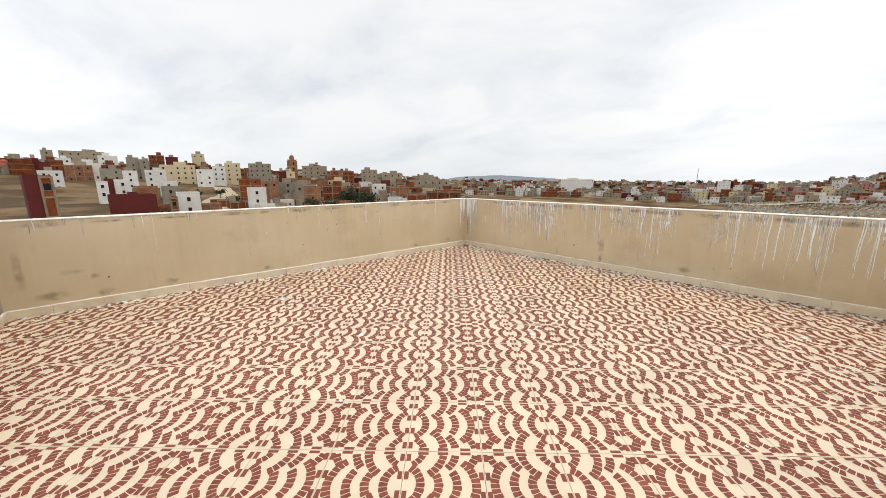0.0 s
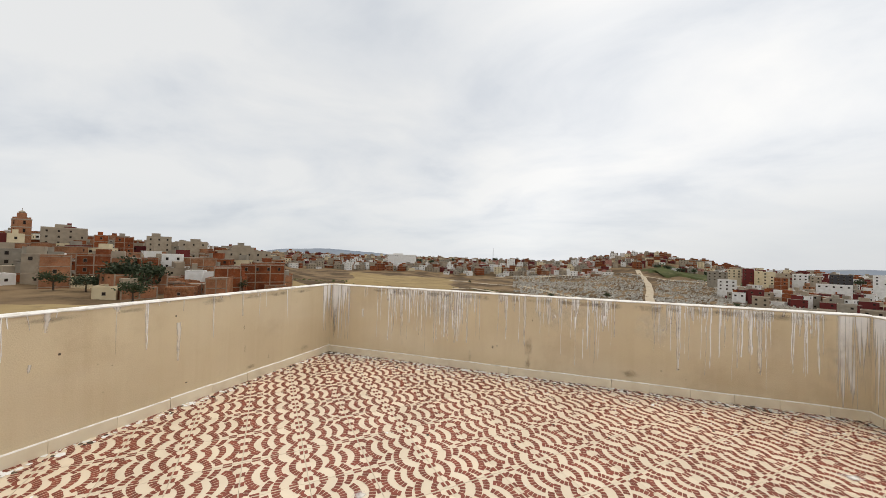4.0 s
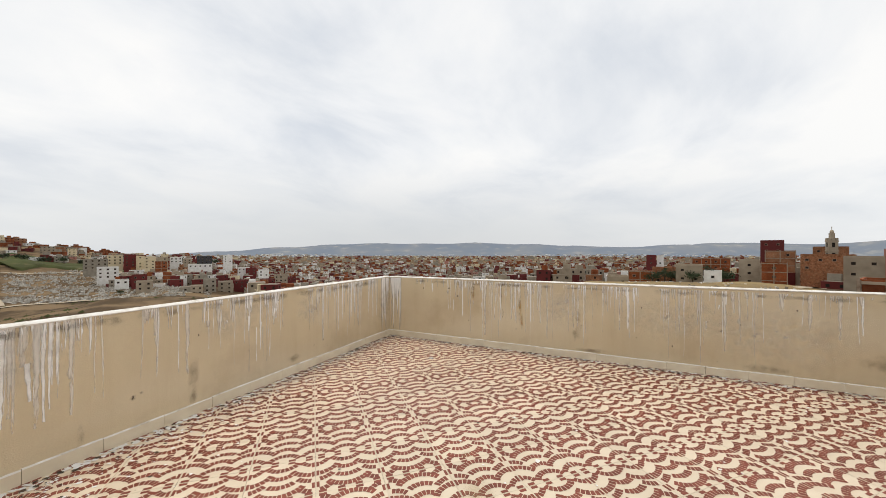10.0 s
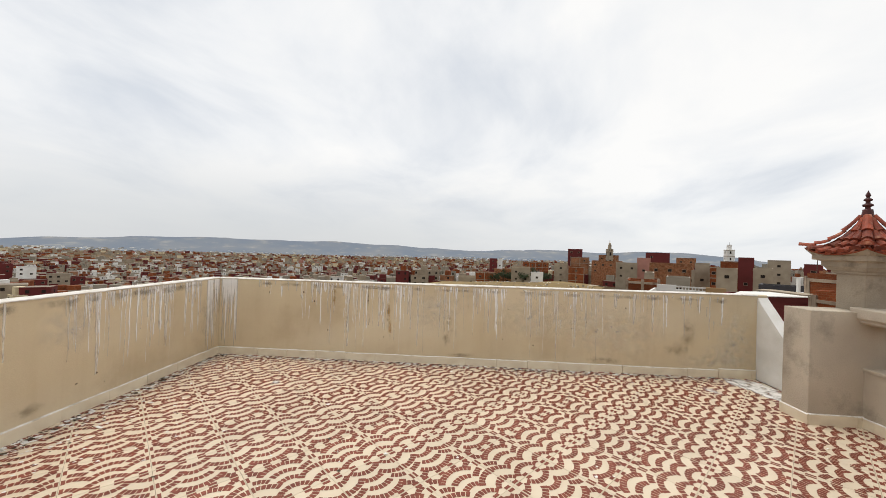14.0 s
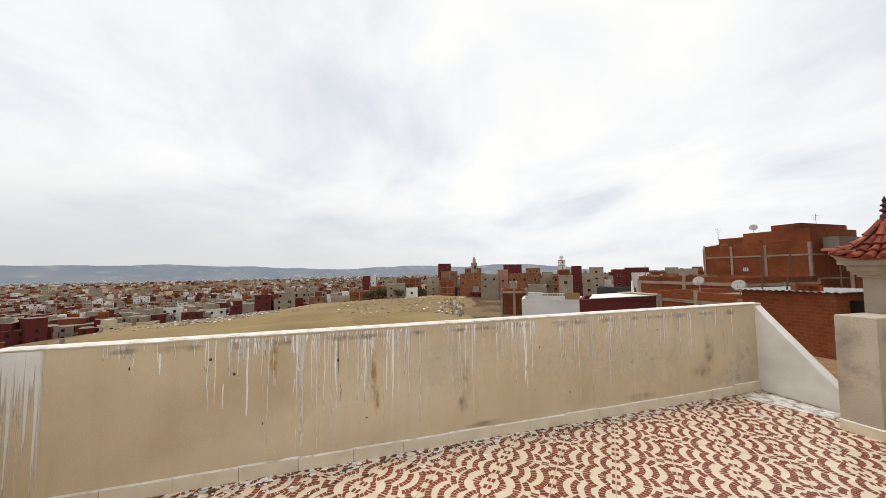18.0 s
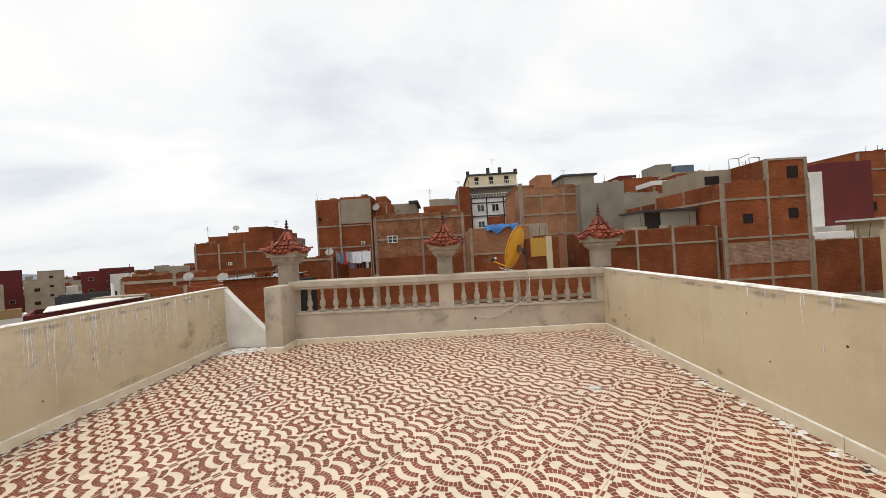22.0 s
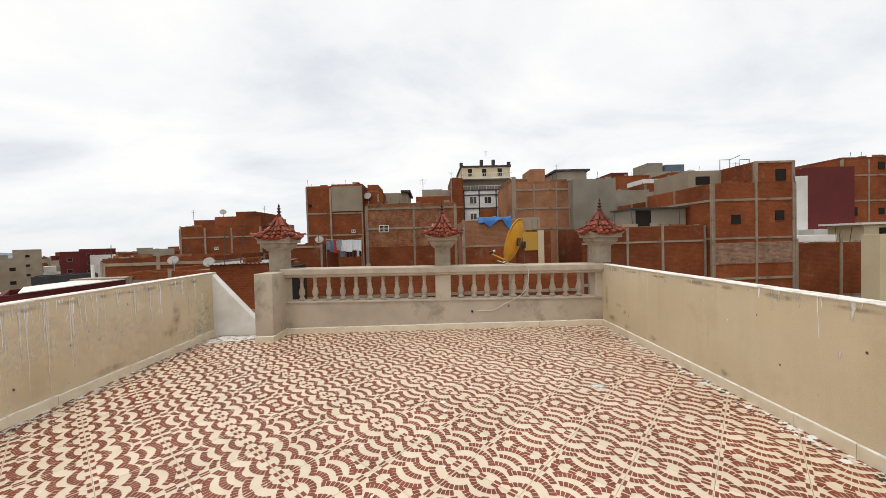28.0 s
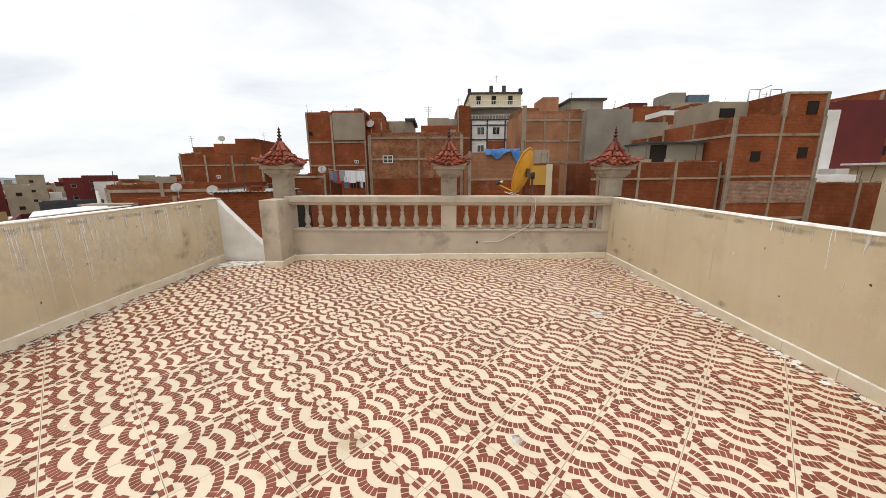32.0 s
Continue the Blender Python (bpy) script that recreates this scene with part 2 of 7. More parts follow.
def render_material():
    """Painted render: two tones of cream, upright damp streaks, cloudy wash marks and fine grain."""
    m = material("painted_render", (0.695, 0.583, 0.395), (0.63, 0.522, 0.35), 0.8, 1.3, 110, 0.18, third=(0.56, 0.45, 0.295), third_scale=1.1, spec=0.2)
    n, l = m.node_tree.nodes, m.node_tree.links
    b = n["Principled BSDF"]
    last = b.inputs["Base Color"].links[0].from_socket
    co = n.new("ShaderNodeTexCoord")
    for scale, detail, lo, hi, tone, fac in (((9, 9, 0.7), 6, 0.50, 0.78, (0.90, 0.87, 0.82), 0.5), ((24, 24, 1.2), 4, 0.54, 0.8, (1.06, 1.07, 1.10), 0.5), ((0.6, 0.6, 1.6), 5, 0.48, 0.68, (1.05, 1.08, 1.15), 0.9), ((140, 140, 140), 2, 0.3, 0.75, (0.88, 0.86, 0.83), 0.7)):
        mp = n.new("ShaderNodeMapping")
        mp.inputs["Scale"].default_value = scale
        l.new(co.outputs["Object"], mp.inputs[0])
        ns = n.new("ShaderNodeTexNoise")
        ns.inputs["Scale"].default_value, ns.inputs["Detail"].default_value = 1.0, detail
        l.new(mp.outputs[0], ns.inputs["Vector"])
        rg = n.new("ShaderNodeMapRange")
        rg.inputs["From Min"].default_value, rg.inputs["From Max"].default_value = lo, hi
        rg.inputs["To Max"].default_value = fac
        l.new(ns.outputs["Fac"], rg.inputs["Value"])
        mx = n.new("ShaderNodeMixRGB")
        mx.blend_type = "MULTIPLY"
        l.new(rg.outputs[0], mx.inputs[0])
        l.new(last, mx.inputs[1])
        mx.inputs[2].default_value = (*tone, 1)
        last = mx.outputs[0]
    l.new(last, b.inputs["Base Color"])
    return m


M_RENDER = render_material()
M_WHITE = material("whitewash", (0.80, 0.79, 0.76), (0.68, 0.665, 0.62), 0.7, 4, 70, 0.25)
M_DARK = material("dark_scratch", (0.05, 0.04, 0.03), (0.12, 0.09, 0.06), 0.9, 9, 60, 0.2)
M_SKIRT = material("cream_skirting_tile", (0.80, 0.71, 0.54), (0.70, 0.60, 0.44), 0.5, 5, 40, 0.1, vary=0.03)
M_CEMENT = material("bare_cement", (0.54, 0.465, 0.365), (0.43, 0.365, 0.285), 0.85, 2.2, 80, 0.4, third=(0.24, 0.205, 0.16), third_scale=1.6)
M_CAST = material("cast_cement", (0.53, 0.455, 0.36), (0.43, 0.36, 0.28), 0.8, 5, 90, 0.3, vary=0.08)
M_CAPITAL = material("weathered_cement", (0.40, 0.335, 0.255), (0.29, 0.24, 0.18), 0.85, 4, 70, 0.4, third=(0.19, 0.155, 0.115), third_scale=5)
M_TERRA = material("red_glazed_tile", (0.27, 0.058, 0.027), (0.12, 0.027, 0.017), 0.55, 22, 60, 0.3, vary=0.45, third=(0.44, 0.19, 0.11), third_scale=11, spec=0.25)
M_FINIAL = material("dark_red_glaze", (0.085, 0.018, 0.015), (0.045, 0.012, 0.011), 0.4, 12, 60, 0.2)
M_COPING = material("chipped_whitewash", (0.82, 0.80, 0.76), (0.66, 0.61, 0.53), 0.9, 9, 80, 0.4, third=(0.42, 0.36, 0.28), third_scale=7, spec=0.1)
M_CREAM = material("cream_floor_tile", (0.70, 0.592, 0.445), (0.62, 0.515, 0.38), 0.4, 2.5, 30, 0.06, spec=0.3, vary=0.05, coords="Object", third=(0.55, 0.46, 0.36), third_scale=1.2)
M_RED = material("red_floor_mosaic", (0.245, 0.068, 0.042), (0.155, 0.044, 0.028), 0.45, 14, 60, 0.1, spec=0.25, vary=0.1)
M_GROUT = material("dirty_grout", (0.50, 0.42, 0.33), (0.38, 0.31, 0.24), 0.85, 5, 60, 0.3)
M_STEEL = material("brown_rusty_steel", (0.12, 0.075, 0.05), (0.07, 0.045, 0.032), 0.7, 14, 60, 0.3)
M_DISH = material("yellow_dish_paint", (0.72, 0.36, 0.03), (0.62, 0.29, 0.025), 0.45, 5, 60, 0.08)
M_BLACK = material("black_plastic", (0.02, 0.02, 0.022), None, 0.5)
M_CABLE = material("white_cable", (0.7, 0.68, 0.62), None, 0.5)
M_TIN = material("galvanised_steel", (0.42, 0.43, 0.44), (0.3, 0.29, 0.28), 0.45, 7, 50, 0.1, metal=0.6)
M_BRICK = brick_material("red_hollow_brick", (0.285, 0.073, 0.024), (0.21, 0.053, 0.018), (0.235, 0.09, 0.04))
M_BRICK_P = brick_material("pale_mottled_brick", (0.36, 0.20, 0.13), (0.24, 0.115, 0.07), (0.36, 0.27, 0.20), 1.5)
M_BRICK_L = brick_material("orange_hollow_brick", (0.355, 0.15, 0.075), (0.28, 0.112, 0.055), (0.33, 0.195, 0.11))
M_BRICK_R = brick_material("rough_brown_brick", (0.305, 0.118, 0.055), (0.195, 0.068, 0.031), (0.33, 0.185, 0.10), 1.2)
M_FRAME = material("raw_concrete_frame", (0.36, 0.285, 0.21), (0.25, 0.185, 0.13), 0.9, 1.2, 20, 0.4, vary=0.15, third=(0.15, 0.08, 0.05), third_scale=1.4)
# near-black colour paints in the shade of a recess
M_DARKNESS = material("recess_painted_dark", (0.018, 0.014, 0.011), (0.03, 0.022, 0.017), 0.95, 1)
M_PLASTER = {
    "white": material("white_plaster", (0.80, 0.785, 0.75), (0.68, 0.66, 0.61), 0.85, 0.5, 20, 0.2, vary=0.08),
    "cream": material("cream_plaster", (0.69, 0.585, 0.39), (0.60, 0.50, 0.32), 0.85, 0.5, 20, 0.2, vary=0.08),
    "beige": material("beige_plaster", (0.38, 0.315, 0.23), (0.29, 0.235, 0.17), 0.85, 0.5, 20, 0.2, vary=0.12),
    "grey": material("grey_cement_plaster", (0.335, 0.295, 0.235), (0.25, 0.22, 0.17), 0.9, 0.5, 20, 0.3, vary=0.12),
    "oxide": material("oxide_red_paint", (0.14, 0.022, 0.02), (0.11, 0.02, 0.017), 0.75, 0.5, 20, 0.15, vary=0.1),
    "yellow": material("yellow_plaster", (0.60, 0.33, 0.05), (0.5, 0.28, 0.06), 0.8, 0.5, 20, 0.2),
    "pink": material("pink_plaster", (0.45, 0.22, 0.17), (0.38, 0.18, 0.14), 0.85, 0.5, 20, 0.2, vary=0.1),
    "tan": material("tan_paint", (0.42, 0.27, 0.13), (0.36, 0.23, 0.11), 0.85, 0.5, 20, 0.2),
    "black": material("slate_trim", (0.045, 0.045, 0.05), (0.07, 0.065, 0.065), 0.7, 1, 20, 0.2),
    "blue": material("blue_grey_cladding", (0.10, 0.15, 0.21), (0.14, 0.18, 0.22), 0.6, 1, 20, 0.2),
    "dark": M_DARKNESS, "brick": M_BRICK, "rough": M_BRICK_R, "pale": M_BRICK_P, "orange": M_BRICK_L, "tarp": material("blue_tarpaulin", (0.012, 0.10, 0.30), (0.03, 0.16, 0.40), 0.5, 3, 20, 0.3)}
M_GLASS = material("dark_window_glass", (0.025, 0.027, 0.03), (0.05, 0.05, 0.05), 0.12, 1, 20, 0.02, spec=0.6)
# the dark inside of an opening, painted as near-black colour
M_HOLE = material("opening_painted_dark", (0.018, 0.014, 0.011), (0.03, 0.022, 0.017), 0.95, 1)
M_ROOF = material("dusty_flat_roof", (0.27, 0.225, 0.175), (0.19, 0.155, 0.12), 0.95, 0.5, 20, 0.3, vary=0.1)
M_LEAF = material("dark_foliage", (0.045, 0.062, 0.025), (0.026, 0.038, 0.016), 0.7, 3, 40, 0.3, vary=0.2)
M_BARK = material("bark", (0.09, 0.065, 0.045), None, 0.9, 8, 40, 0.5)


def ground_material():
    m = material("dry_hillside", (0.195, 0.133, 0.073), (0.085, 0.056, 0.031), 0.95, 0.045, 0.5, 0.8, spread=(0.42, 0.58), third=(0.06, 0.045, 0.026),
                 third_scale=0.09, bump_dist=0.4, spec=0.1)
    return m


M_GROUND = ground_material()
M_DRY = material("dry_yellow_grass", (0.30, 0.22, 0.105), (0.22, 0.155, 0.075), 0.95, 0.06, 1.2, 0.5, third=(0.17, 0.125, 0.065), third_scale=0.15, bump_dist=0.2, spec=0.1)
M_SCRUB = material("green_scrub", (0.075, 0.085, 0.032), (0.05, 0.055, 0.022), 0.95, 0.08, 1.5, 0.6, third=(0.15, 0.12, 0.06), third_scale=0.1, bump_dist=0.3, spec=0.1)
M_DUST = material("pale_track", (0.44, 0.37, 0.27), (0.36, 0.29, 0.2), 0.95, 0.3, 5, 0.3)
# blue-grey base colour holds the haze of distance
M_HILL = material("far_hill_painted_haze", (0.185, 0.215, 0.26), (0.235, 0.25, 0.27), 1.0, 0.003, 0.05, 0.0, spec=0.0, third=(0.33, 0.33, 0.315), third_scale=0.006)
M_STONE = material("white_grave_stone", (0.60, 0.575, 0.52), (0.30, 0.27, 0.22), 0.9, 0.35, 20, 0.2, third=(0.16, 0.13, 0.09), third_scale=0.5)


def soft_stain(name, colour, strength, inner=0.08):
    """A stain that fades out to its ragged edge, over the surface below it."""
    mt = material(name, colour, tuple(c * 0.75 for c in colour), 0.85, 7, 60, 0.2)
    n, l = mt.node_tree.nodes, mt.node_tree.links
    b = n["Principled BSDF"]
    co = n.new("ShaderNodeTexCoord")
    ct = n.new("ShaderNodeVectorMath")
    ct.operation = "DISTANCE"
    ct.inputs[1].default_value = (0.5, 0.5, 0)
    l.new(co.outputs["UV"], ct.inputs[0])
    rg = n.new("ShaderNodeMapRange")
    rg.interpolation_type = "SMOOTHSTEP"
    rg.inputs["From Min"].default_value, rg.inputs["From Max"].default_value = 0.5, inner
    l.new(ct.outputs["Value"], rg.inputs["Value"])
    ns = n.new("ShaderNodeTexNoise")
    ns.inputs["Scale"].default_value, ns.inputs["Detail"].default_value = 11, 7
    l.new(co.outputs["Object"], ns.inputs["Vector"])
    r2 = n.new("ShaderNodeMapRange")
    r2.inputs["From Min"].default_value, r2.inputs["From Max"].default_value = 0.3, 0.72
    l.new(ns.outputs["Fac"], r2.inputs["Value"])
    mu = n.new("ShaderNodeMath")
    mu.operation = "MULTIPLY"
    l.new(rg.outputs[0], mu.inputs[0])
    l.new(r2.outputs[0], mu.inputs[1])
    m2 = n.new("ShaderNodeMath")
    m2.operation = "MULTIPLY"
    m2.inputs[1].default_value = strength
    l.new(mu.outputs[0], m2.inputs[0])
    l.new(m2.outputs[0], b.inputs["Alpha"])
    return mt


def run_material(name, colour, strength, lo, hi, grain=(60, 60, 14), feather=0.38):
    """A run of thin paint: solid along its middle, feathered at the sides, broken up and thinning towards its end."""
    mt = material(name, colour, tuple(c * 0.9 for c in colour), 0.75, 8, 90, 0.2, spec=0.15)
    n, l = mt.node_tree.nodes, mt.node_tree.links
    co = n.new("ShaderNodeTexCoord")
    sp = n.new("ShaderNodeSeparateXYZ")
    l.new(co.outputs["UV"], sp.inputs[0])
    ab = n.new("ShaderNodeMath")
    ab.operation = "PINGPONG"
    ab.inputs[1].default_value = 0.5
    l.new(sp.outputs["X"], ab.inputs[0])
    side = n.new("ShaderNodeMapRange")
    side.interpolation_type = "SMOOTHSTEP"
    side.inputs["From Min"].default_value, side.inputs["From Max"].default_value = 0.0, feather
    l.new(ab.outputs[0], side.inputs["Value"])
    mp = n.new("ShaderNodeMapping")
    mp.inputs["Scale"].default_value = grain
    l.new(co.outputs["Object"], mp.inputs[0])
    ns = n.new("ShaderNodeTexNoise")
    ns.inputs["Scale"].default_value, ns.inputs["Detail"].default_value = 1.0, 5
    l.new(mp.outputs[0], ns.inputs["Vector"])
    th = n.new("ShaderNodeMath")
    th.operation = "MULTIPLY_ADD"
    th.inputs[1].default_value = -0.28
    l.new(sp.outputs["Y"], th.inputs[0])
    l.new(ns.outputs["Fac"], th.inputs[2])
    br = n.new("ShaderNodeMapRange")
    br.inputs["From Min"].default_value, br.inputs["From Max"].default_value = lo - 0.14, hi - 0.14
    l.new(th.outputs[0], br.inputs["Value"])
    mu = n.new("ShaderNodeMath")
    mu.operation = "MULTIPLY"
    l.new(side.outputs[0], mu.inputs[0])
    l.new(br.outputs[0], mu.inputs[1])
    m2 = n.new("ShaderNodeMath")
    m2.operation = "MULTIPLY"
    m2.inputs[1].default_value = strength
    l.new(mu.outputs[0], m2.inputs[0])
    l.new(m2.outputs[0], n["Principled BSDF"].inputs["Alpha"])
    return mt


M_STAIN = soft_stain("damp_stain_soft", (0.31, 0.235, 0.155), 0.5)
M_RUST = soft_stain("ochre_stain_soft", (0.56, 0.37, 0.13), 0.95)
M_GRIME = soft_stain("grey_grime", (0.29, 0.255, 0.21), 0.62)
M_PALE = soft_stain("thin_whitewash", (0.82, 0.80, 0.76), 1.1)
M_PALE_THIN = soft_stain("thin_pale_wash", (0.80, 0.76, 0.68), 0.4)
M_CURTAIN = run_material("streaked_whitewash", (0.86, 0.84, 0.80), 1.0, 0.46, 0.56, (46, 46, 1.0), 0.16)
M_FLOOR_STAIN = soft_stain("faint_floor_stain", (0.50, 0.36, 0.20), 0.4)
M_WASH = soft_stain("spilled_whitewash", (0.80, 0.79, 0.76), 1.9, 0.34)
M_DRIP = run_material("white_paint_run", (0.93, 0.915, 0.88), 1.0, 0.14, 0.34, (60, 60, 9), 0.32)
M_FAINT = run_material("thin_paint_run", (0.85, 0.80, 0.71), 0.8, 0.20, 0.46, (60, 60, 9), 0.45)

# ---- mesh helpers ----
def mesh_object(name, verts, faces, mats, parent=None, label="", indices=None, smooth=False):
    me = bpy.data.meshes.new(name)
    me.from_pydata(verts, [], faces)
    for mt in (mats if isinstance(mats, (list, tuple)) else [mats]):
        me.materials.append(mt)
    if indices is not None:
        me.polygons.foreach_set("material_index", indices)
    if smooth:
        me.polygons.foreach_set("use_smooth", [True] * len(me.polygons))
    me.update()
    ob = new(name, me)
    if parent:
        ob.parent = parent
    if label:
        ob["label"] = label
    return ob


def part(name, bm, mat, parent=None, label="", smooth=False):
    """Links a bmesh as one mesh object under a thing or a part."""
    me = bpy.data.meshes.new(name)
    bm.to_mesh(me)
    bm.free()
    me.materials.append(mat)
    if smooth:
        me.polygons.foreach_set("use_smooth", [True] * len(me.polygons))
    ob = new(name, me)
    if parent:
        ob.parent = parent
    if label:
        ob["label"] = label
    return ob


def empty(name, x=0, y=0, z=0, rz=0, **tags):
    e = new(name)
    e.matrix_world = pose(x, y, z, 0, 0, rz)
    return tagged(e, **tags)


def prism(poly, z0, z1):
    """Vertices and faces of an upright prism over a plan polygon (anticlockwise); z1 may be a list, one height a corner."""
    k = len(poly)
    tops = z1 if isinstance(z1, (list, tuple)) else [z1] * k
    v = [(x, y, z0) for x, y in poly] + [(x, y, z) for (x, y), z in zip(poly, tops)]
    f = [tuple(range(k))[::-1], tuple(range(k, 2 * k))] + [(i, (i + 1) % k, k + (i + 1) % k, k + i) for i in range(k)]
    return v, f


def box_data(x0, x1, y0, y1, z0, z1):
    return prism([(x0, y0), (x1, y0), (x1, y1), (x0, y1)], z0, z1)


def box(name, x0, x1, y0, y1, z0, z1, mat, parent=None, label="", bevel=0.0):
    v, f = box_data(x0, x1, y0, y1, z0, z1)
    if not bevel:
        return mesh_object(name, v, f, mat, parent, label)
    bm = bmesh.new()
    vs = [bm.verts.new(p) for p in v]
    for q in f:
        bm.faces.new([vs[i] for i in q])
    bmesh.ops.bevel(bm, geom=list(bm.edges), offset=bevel, segments=2, affect="EDGES", profile=0.6)
    return part(name, bm, mat, parent, label)


def lathe(profile, segments=16):
    """Vertices and faces of a turned shape: (radius, height) pairs from the foot up."""
    v, f = [], []
    for r, z in profile:
        for k in range(segments):
            a = 2 * math.pi * k / segments
            v.append((r * math.cos(a), r * math.sin(a), z))
    for i in range(len(profile) - 1):
        for k in range(segments):
            k2 = (k + 1) % segments
            f.append((i * segments + k, i * segments + k2, (i + 1) * segments + k2, (i + 1) * segments + k))
    f.append(tuple(range(segments))[::-1])
    f.append(tuple(range((len(profile) - 1) * segments, len(profile) * segments)))
    return v, f


def tube(name, pts, radius, mat, parent=None, label="", cyclic=False):
    cu = bpy.data.curves.new(name, "CURVE")
    cu.dimensions, cu.bevel_depth, cu.bevel_resolution, cu.use_fill_caps = "3D", radius, 3, True
    sp = cu.splines.new("POLY")
    sp.points.add(len(pts) - 1)
    for p, q in zip(sp.points, pts):
        p.co = (*q, 1)
    sp.use_cyclic_u = cyclic
    cu.materials.append(mat)
    ob = new(name, cu)
    me = bpy.data.meshes.new_from_object(ob)
    bpy.data.objects.remove(ob)
    bpy.data.curves.remove(cu)
    ob = new(name, me)
    if parent:
        ob.parent = parent
    if label:
        ob["label"] = label
    return ob


def smooth_path(pts, n=8):
    out = []
    P = [Vector(p) for p in pts]
    for i in range(len(P) - 1):
        p0, p1, p2, p3 = P[max(i - 1, 0)], P[i], P[i + 1], P[min(i + 2, len(P) - 1)]
        for k in range(n):
            u = k / n
            out.append(tuple(0.5 * ((2 * p1) + (p2 - p0) * u + (2 * p0 - 5 * p1 + 4 * p2 - p3) * u * u + (3 * p1 - p0 - 3 * p2 + p3) * u ** 3)))
    out.append(tuple(P[-1]))
    return out


# ---- the terrace's plan ----
SOUTH_SLOPE, WEST_SLOPE, EAST_SLOPE = 0.0176, 0.016, 0.0505
NORTH_Y = 7.12           # inner face of the balustrade's plinth
NICHE_Y = 7.14           # face of the sloping end wall
WALL_T = 0.115
SOUTH_TOPS, WEST_TOPS, EAST_TOPS = (1.108, 1.088), (1.102, 1.134), (1.090, 1.088)


def south_y(x):
    return -0.2805 + SOUTH_SLOPE * x


def west_x(y):
    return -0.091 + WEST_SLOPE * y


def east_x(y):
    return 6.6102 + EAST_SLOPE * y


SW, SE = (-0.0955, south_y(-0.0955)), (6.602, south_y(6.602))
# the balustrade's side is built square and then laid along the terrace's slanting north edge
NORTH_LIE = Matrix.Translation((1.335, 7.158, 0.033)) @ Matrix.Rotation(radians(-2.95), 4, "Z") @ Matrix.Rotation(radians(0.68), 4, "Y") @ Matrix.Diagonal((1.018, 1.018, 1.028, 1)) @ Matrix.Translation((-1.225, -7.12, 0))
NORTH_FLAT = Matrix.Translation((1.335, 7.158, 0)) @ Matrix.Rotation(radians(-2.95), 4, "Z") @ Matrix.Diagonal((1.018, 1.018, 1, 1)) @ Matrix.Translation((-1.225, -7.12, 0))


def lay_north(ob):
    """Turns a thing of the north side onto its slanting edge."""
    ob.matrix_basis = NORTH_LIE @ ob.matrix_basis
    return ob


# ---- parapets ----
def parapet(name, a, b, tops, label, out):
    """A rendered parapet from a to b (inner face), growing outward along out."""
    n = 40
    ax, ay = a
    bx, by = b
    ox, oy = out
    v, f = [], []
    for k in range(n + 1):
        u = k / n
        x, y = ax + (bx - ax) * u, ay + (by - ay) * u
        z = tops[0] + (tops[1] - tops[0]) * u + 0.004 * noise.noise((x * 2.1, y * 2.1, 3.3))
        w = 0.0012 * noise.noise((x * 0.9, y * 0.9, 7.0))
        v += [(x - ox * w, y - oy * w, -0.05), (x - ox * w * 0.6, y - oy * w * 0.6, z - 0.012), (x + ox * 0.014, y + oy * 0.014, z),
              (x + ox * WALL_T, y + oy * WALL_T, z - 0.004), (x + ox * WALL_T, y + oy * WALL_T, -3.6)]
    for k in range(n):
        for j in range(4):
            p = k * 5 + j
            f.append((p, p + 5, p + 6, p + 1))
    f += [tuple(range(5)), tuple(range(n * 5, n * 5 + 5))[::-1]]
    ob = mesh_object(name, v, f, M_RENDER)
    return tagged(ob, label=label, category="parapet wall", kind="structure")


wall_south = parapet("wall_south", SW, SE, SOUTH_TOPS, "cream rendered parapet wall streaked with white paint runs", (0, -1))
wall_west = parapet("wall_west", (west_x(SW[1] - WALL_T) - 0.0001, SW[1] - WALL_T), (west_x(7.38), 7.38), WEST_TOPS,
                    "cream rendered parapet wall with white runs and damp stains", (-1, 0))
wall_east = parapet("wall_east", (east_x(SE[1] - WALL_T), SE[1] - WALL_T), (east_x(7.14), 7.14), EAST_TOPS, "cream rendered parapet wall with few white runs", (1, 0))

# whitewashed edge along the top of each parapet
def top_edge(parent, a, b, tops, out):
    n = 240
    ax, ay = a
    bx, by = b
    ox, oy = out
    v, f = [], []
    for k in range(n + 1):
        u = k / n
        x, y = ax + (bx - ax) * u, ay + (by - ay) * u
        z = tops[0] + (tops[1] - tops[0]) * u
        drop = 0.010 + 0.008 * abs(noise.noise((x * 7, y * 7, 1.0))) + 0.016 * max(0, noise.noise((x * 1.7, y * 1.7, 5.0)))
        q = 0.0035 + 0.002 * noise.noise((x * 5, y * 5, 2.0))
        up = 0.0025 * noise.noise((x * 6, y * 6, 8.0))
        v += [(x - ox * 0.0068, y - oy * 0.0068, z - drop), (x - ox * (0.0068 + q * 0.4), y - oy * (0.0068 + q * 0.4), z - 0.004 + up), (x + ox * 0.012, y + oy * 0.012, z + 0.006 + up),
              (x + ox * (WALL_T + 0.004), y + oy * (WALL_T + 0.004), z + 0.004), (x + ox * (WALL_T + 0.004), y + oy * (WALL_T + 0.004), z - 0.03)]
    for k in range(n):
        for j in range(4):
            p = k * 5 + j
            f.append((p, p + 5, p + 6, p + 1))
    f += [tuple(range(5)), tuple(range(n * 5, n * 5 + 5))[::-1]]
    return mesh_object("coping", v, f, M_COPING, parent, "whitewashed top edge")


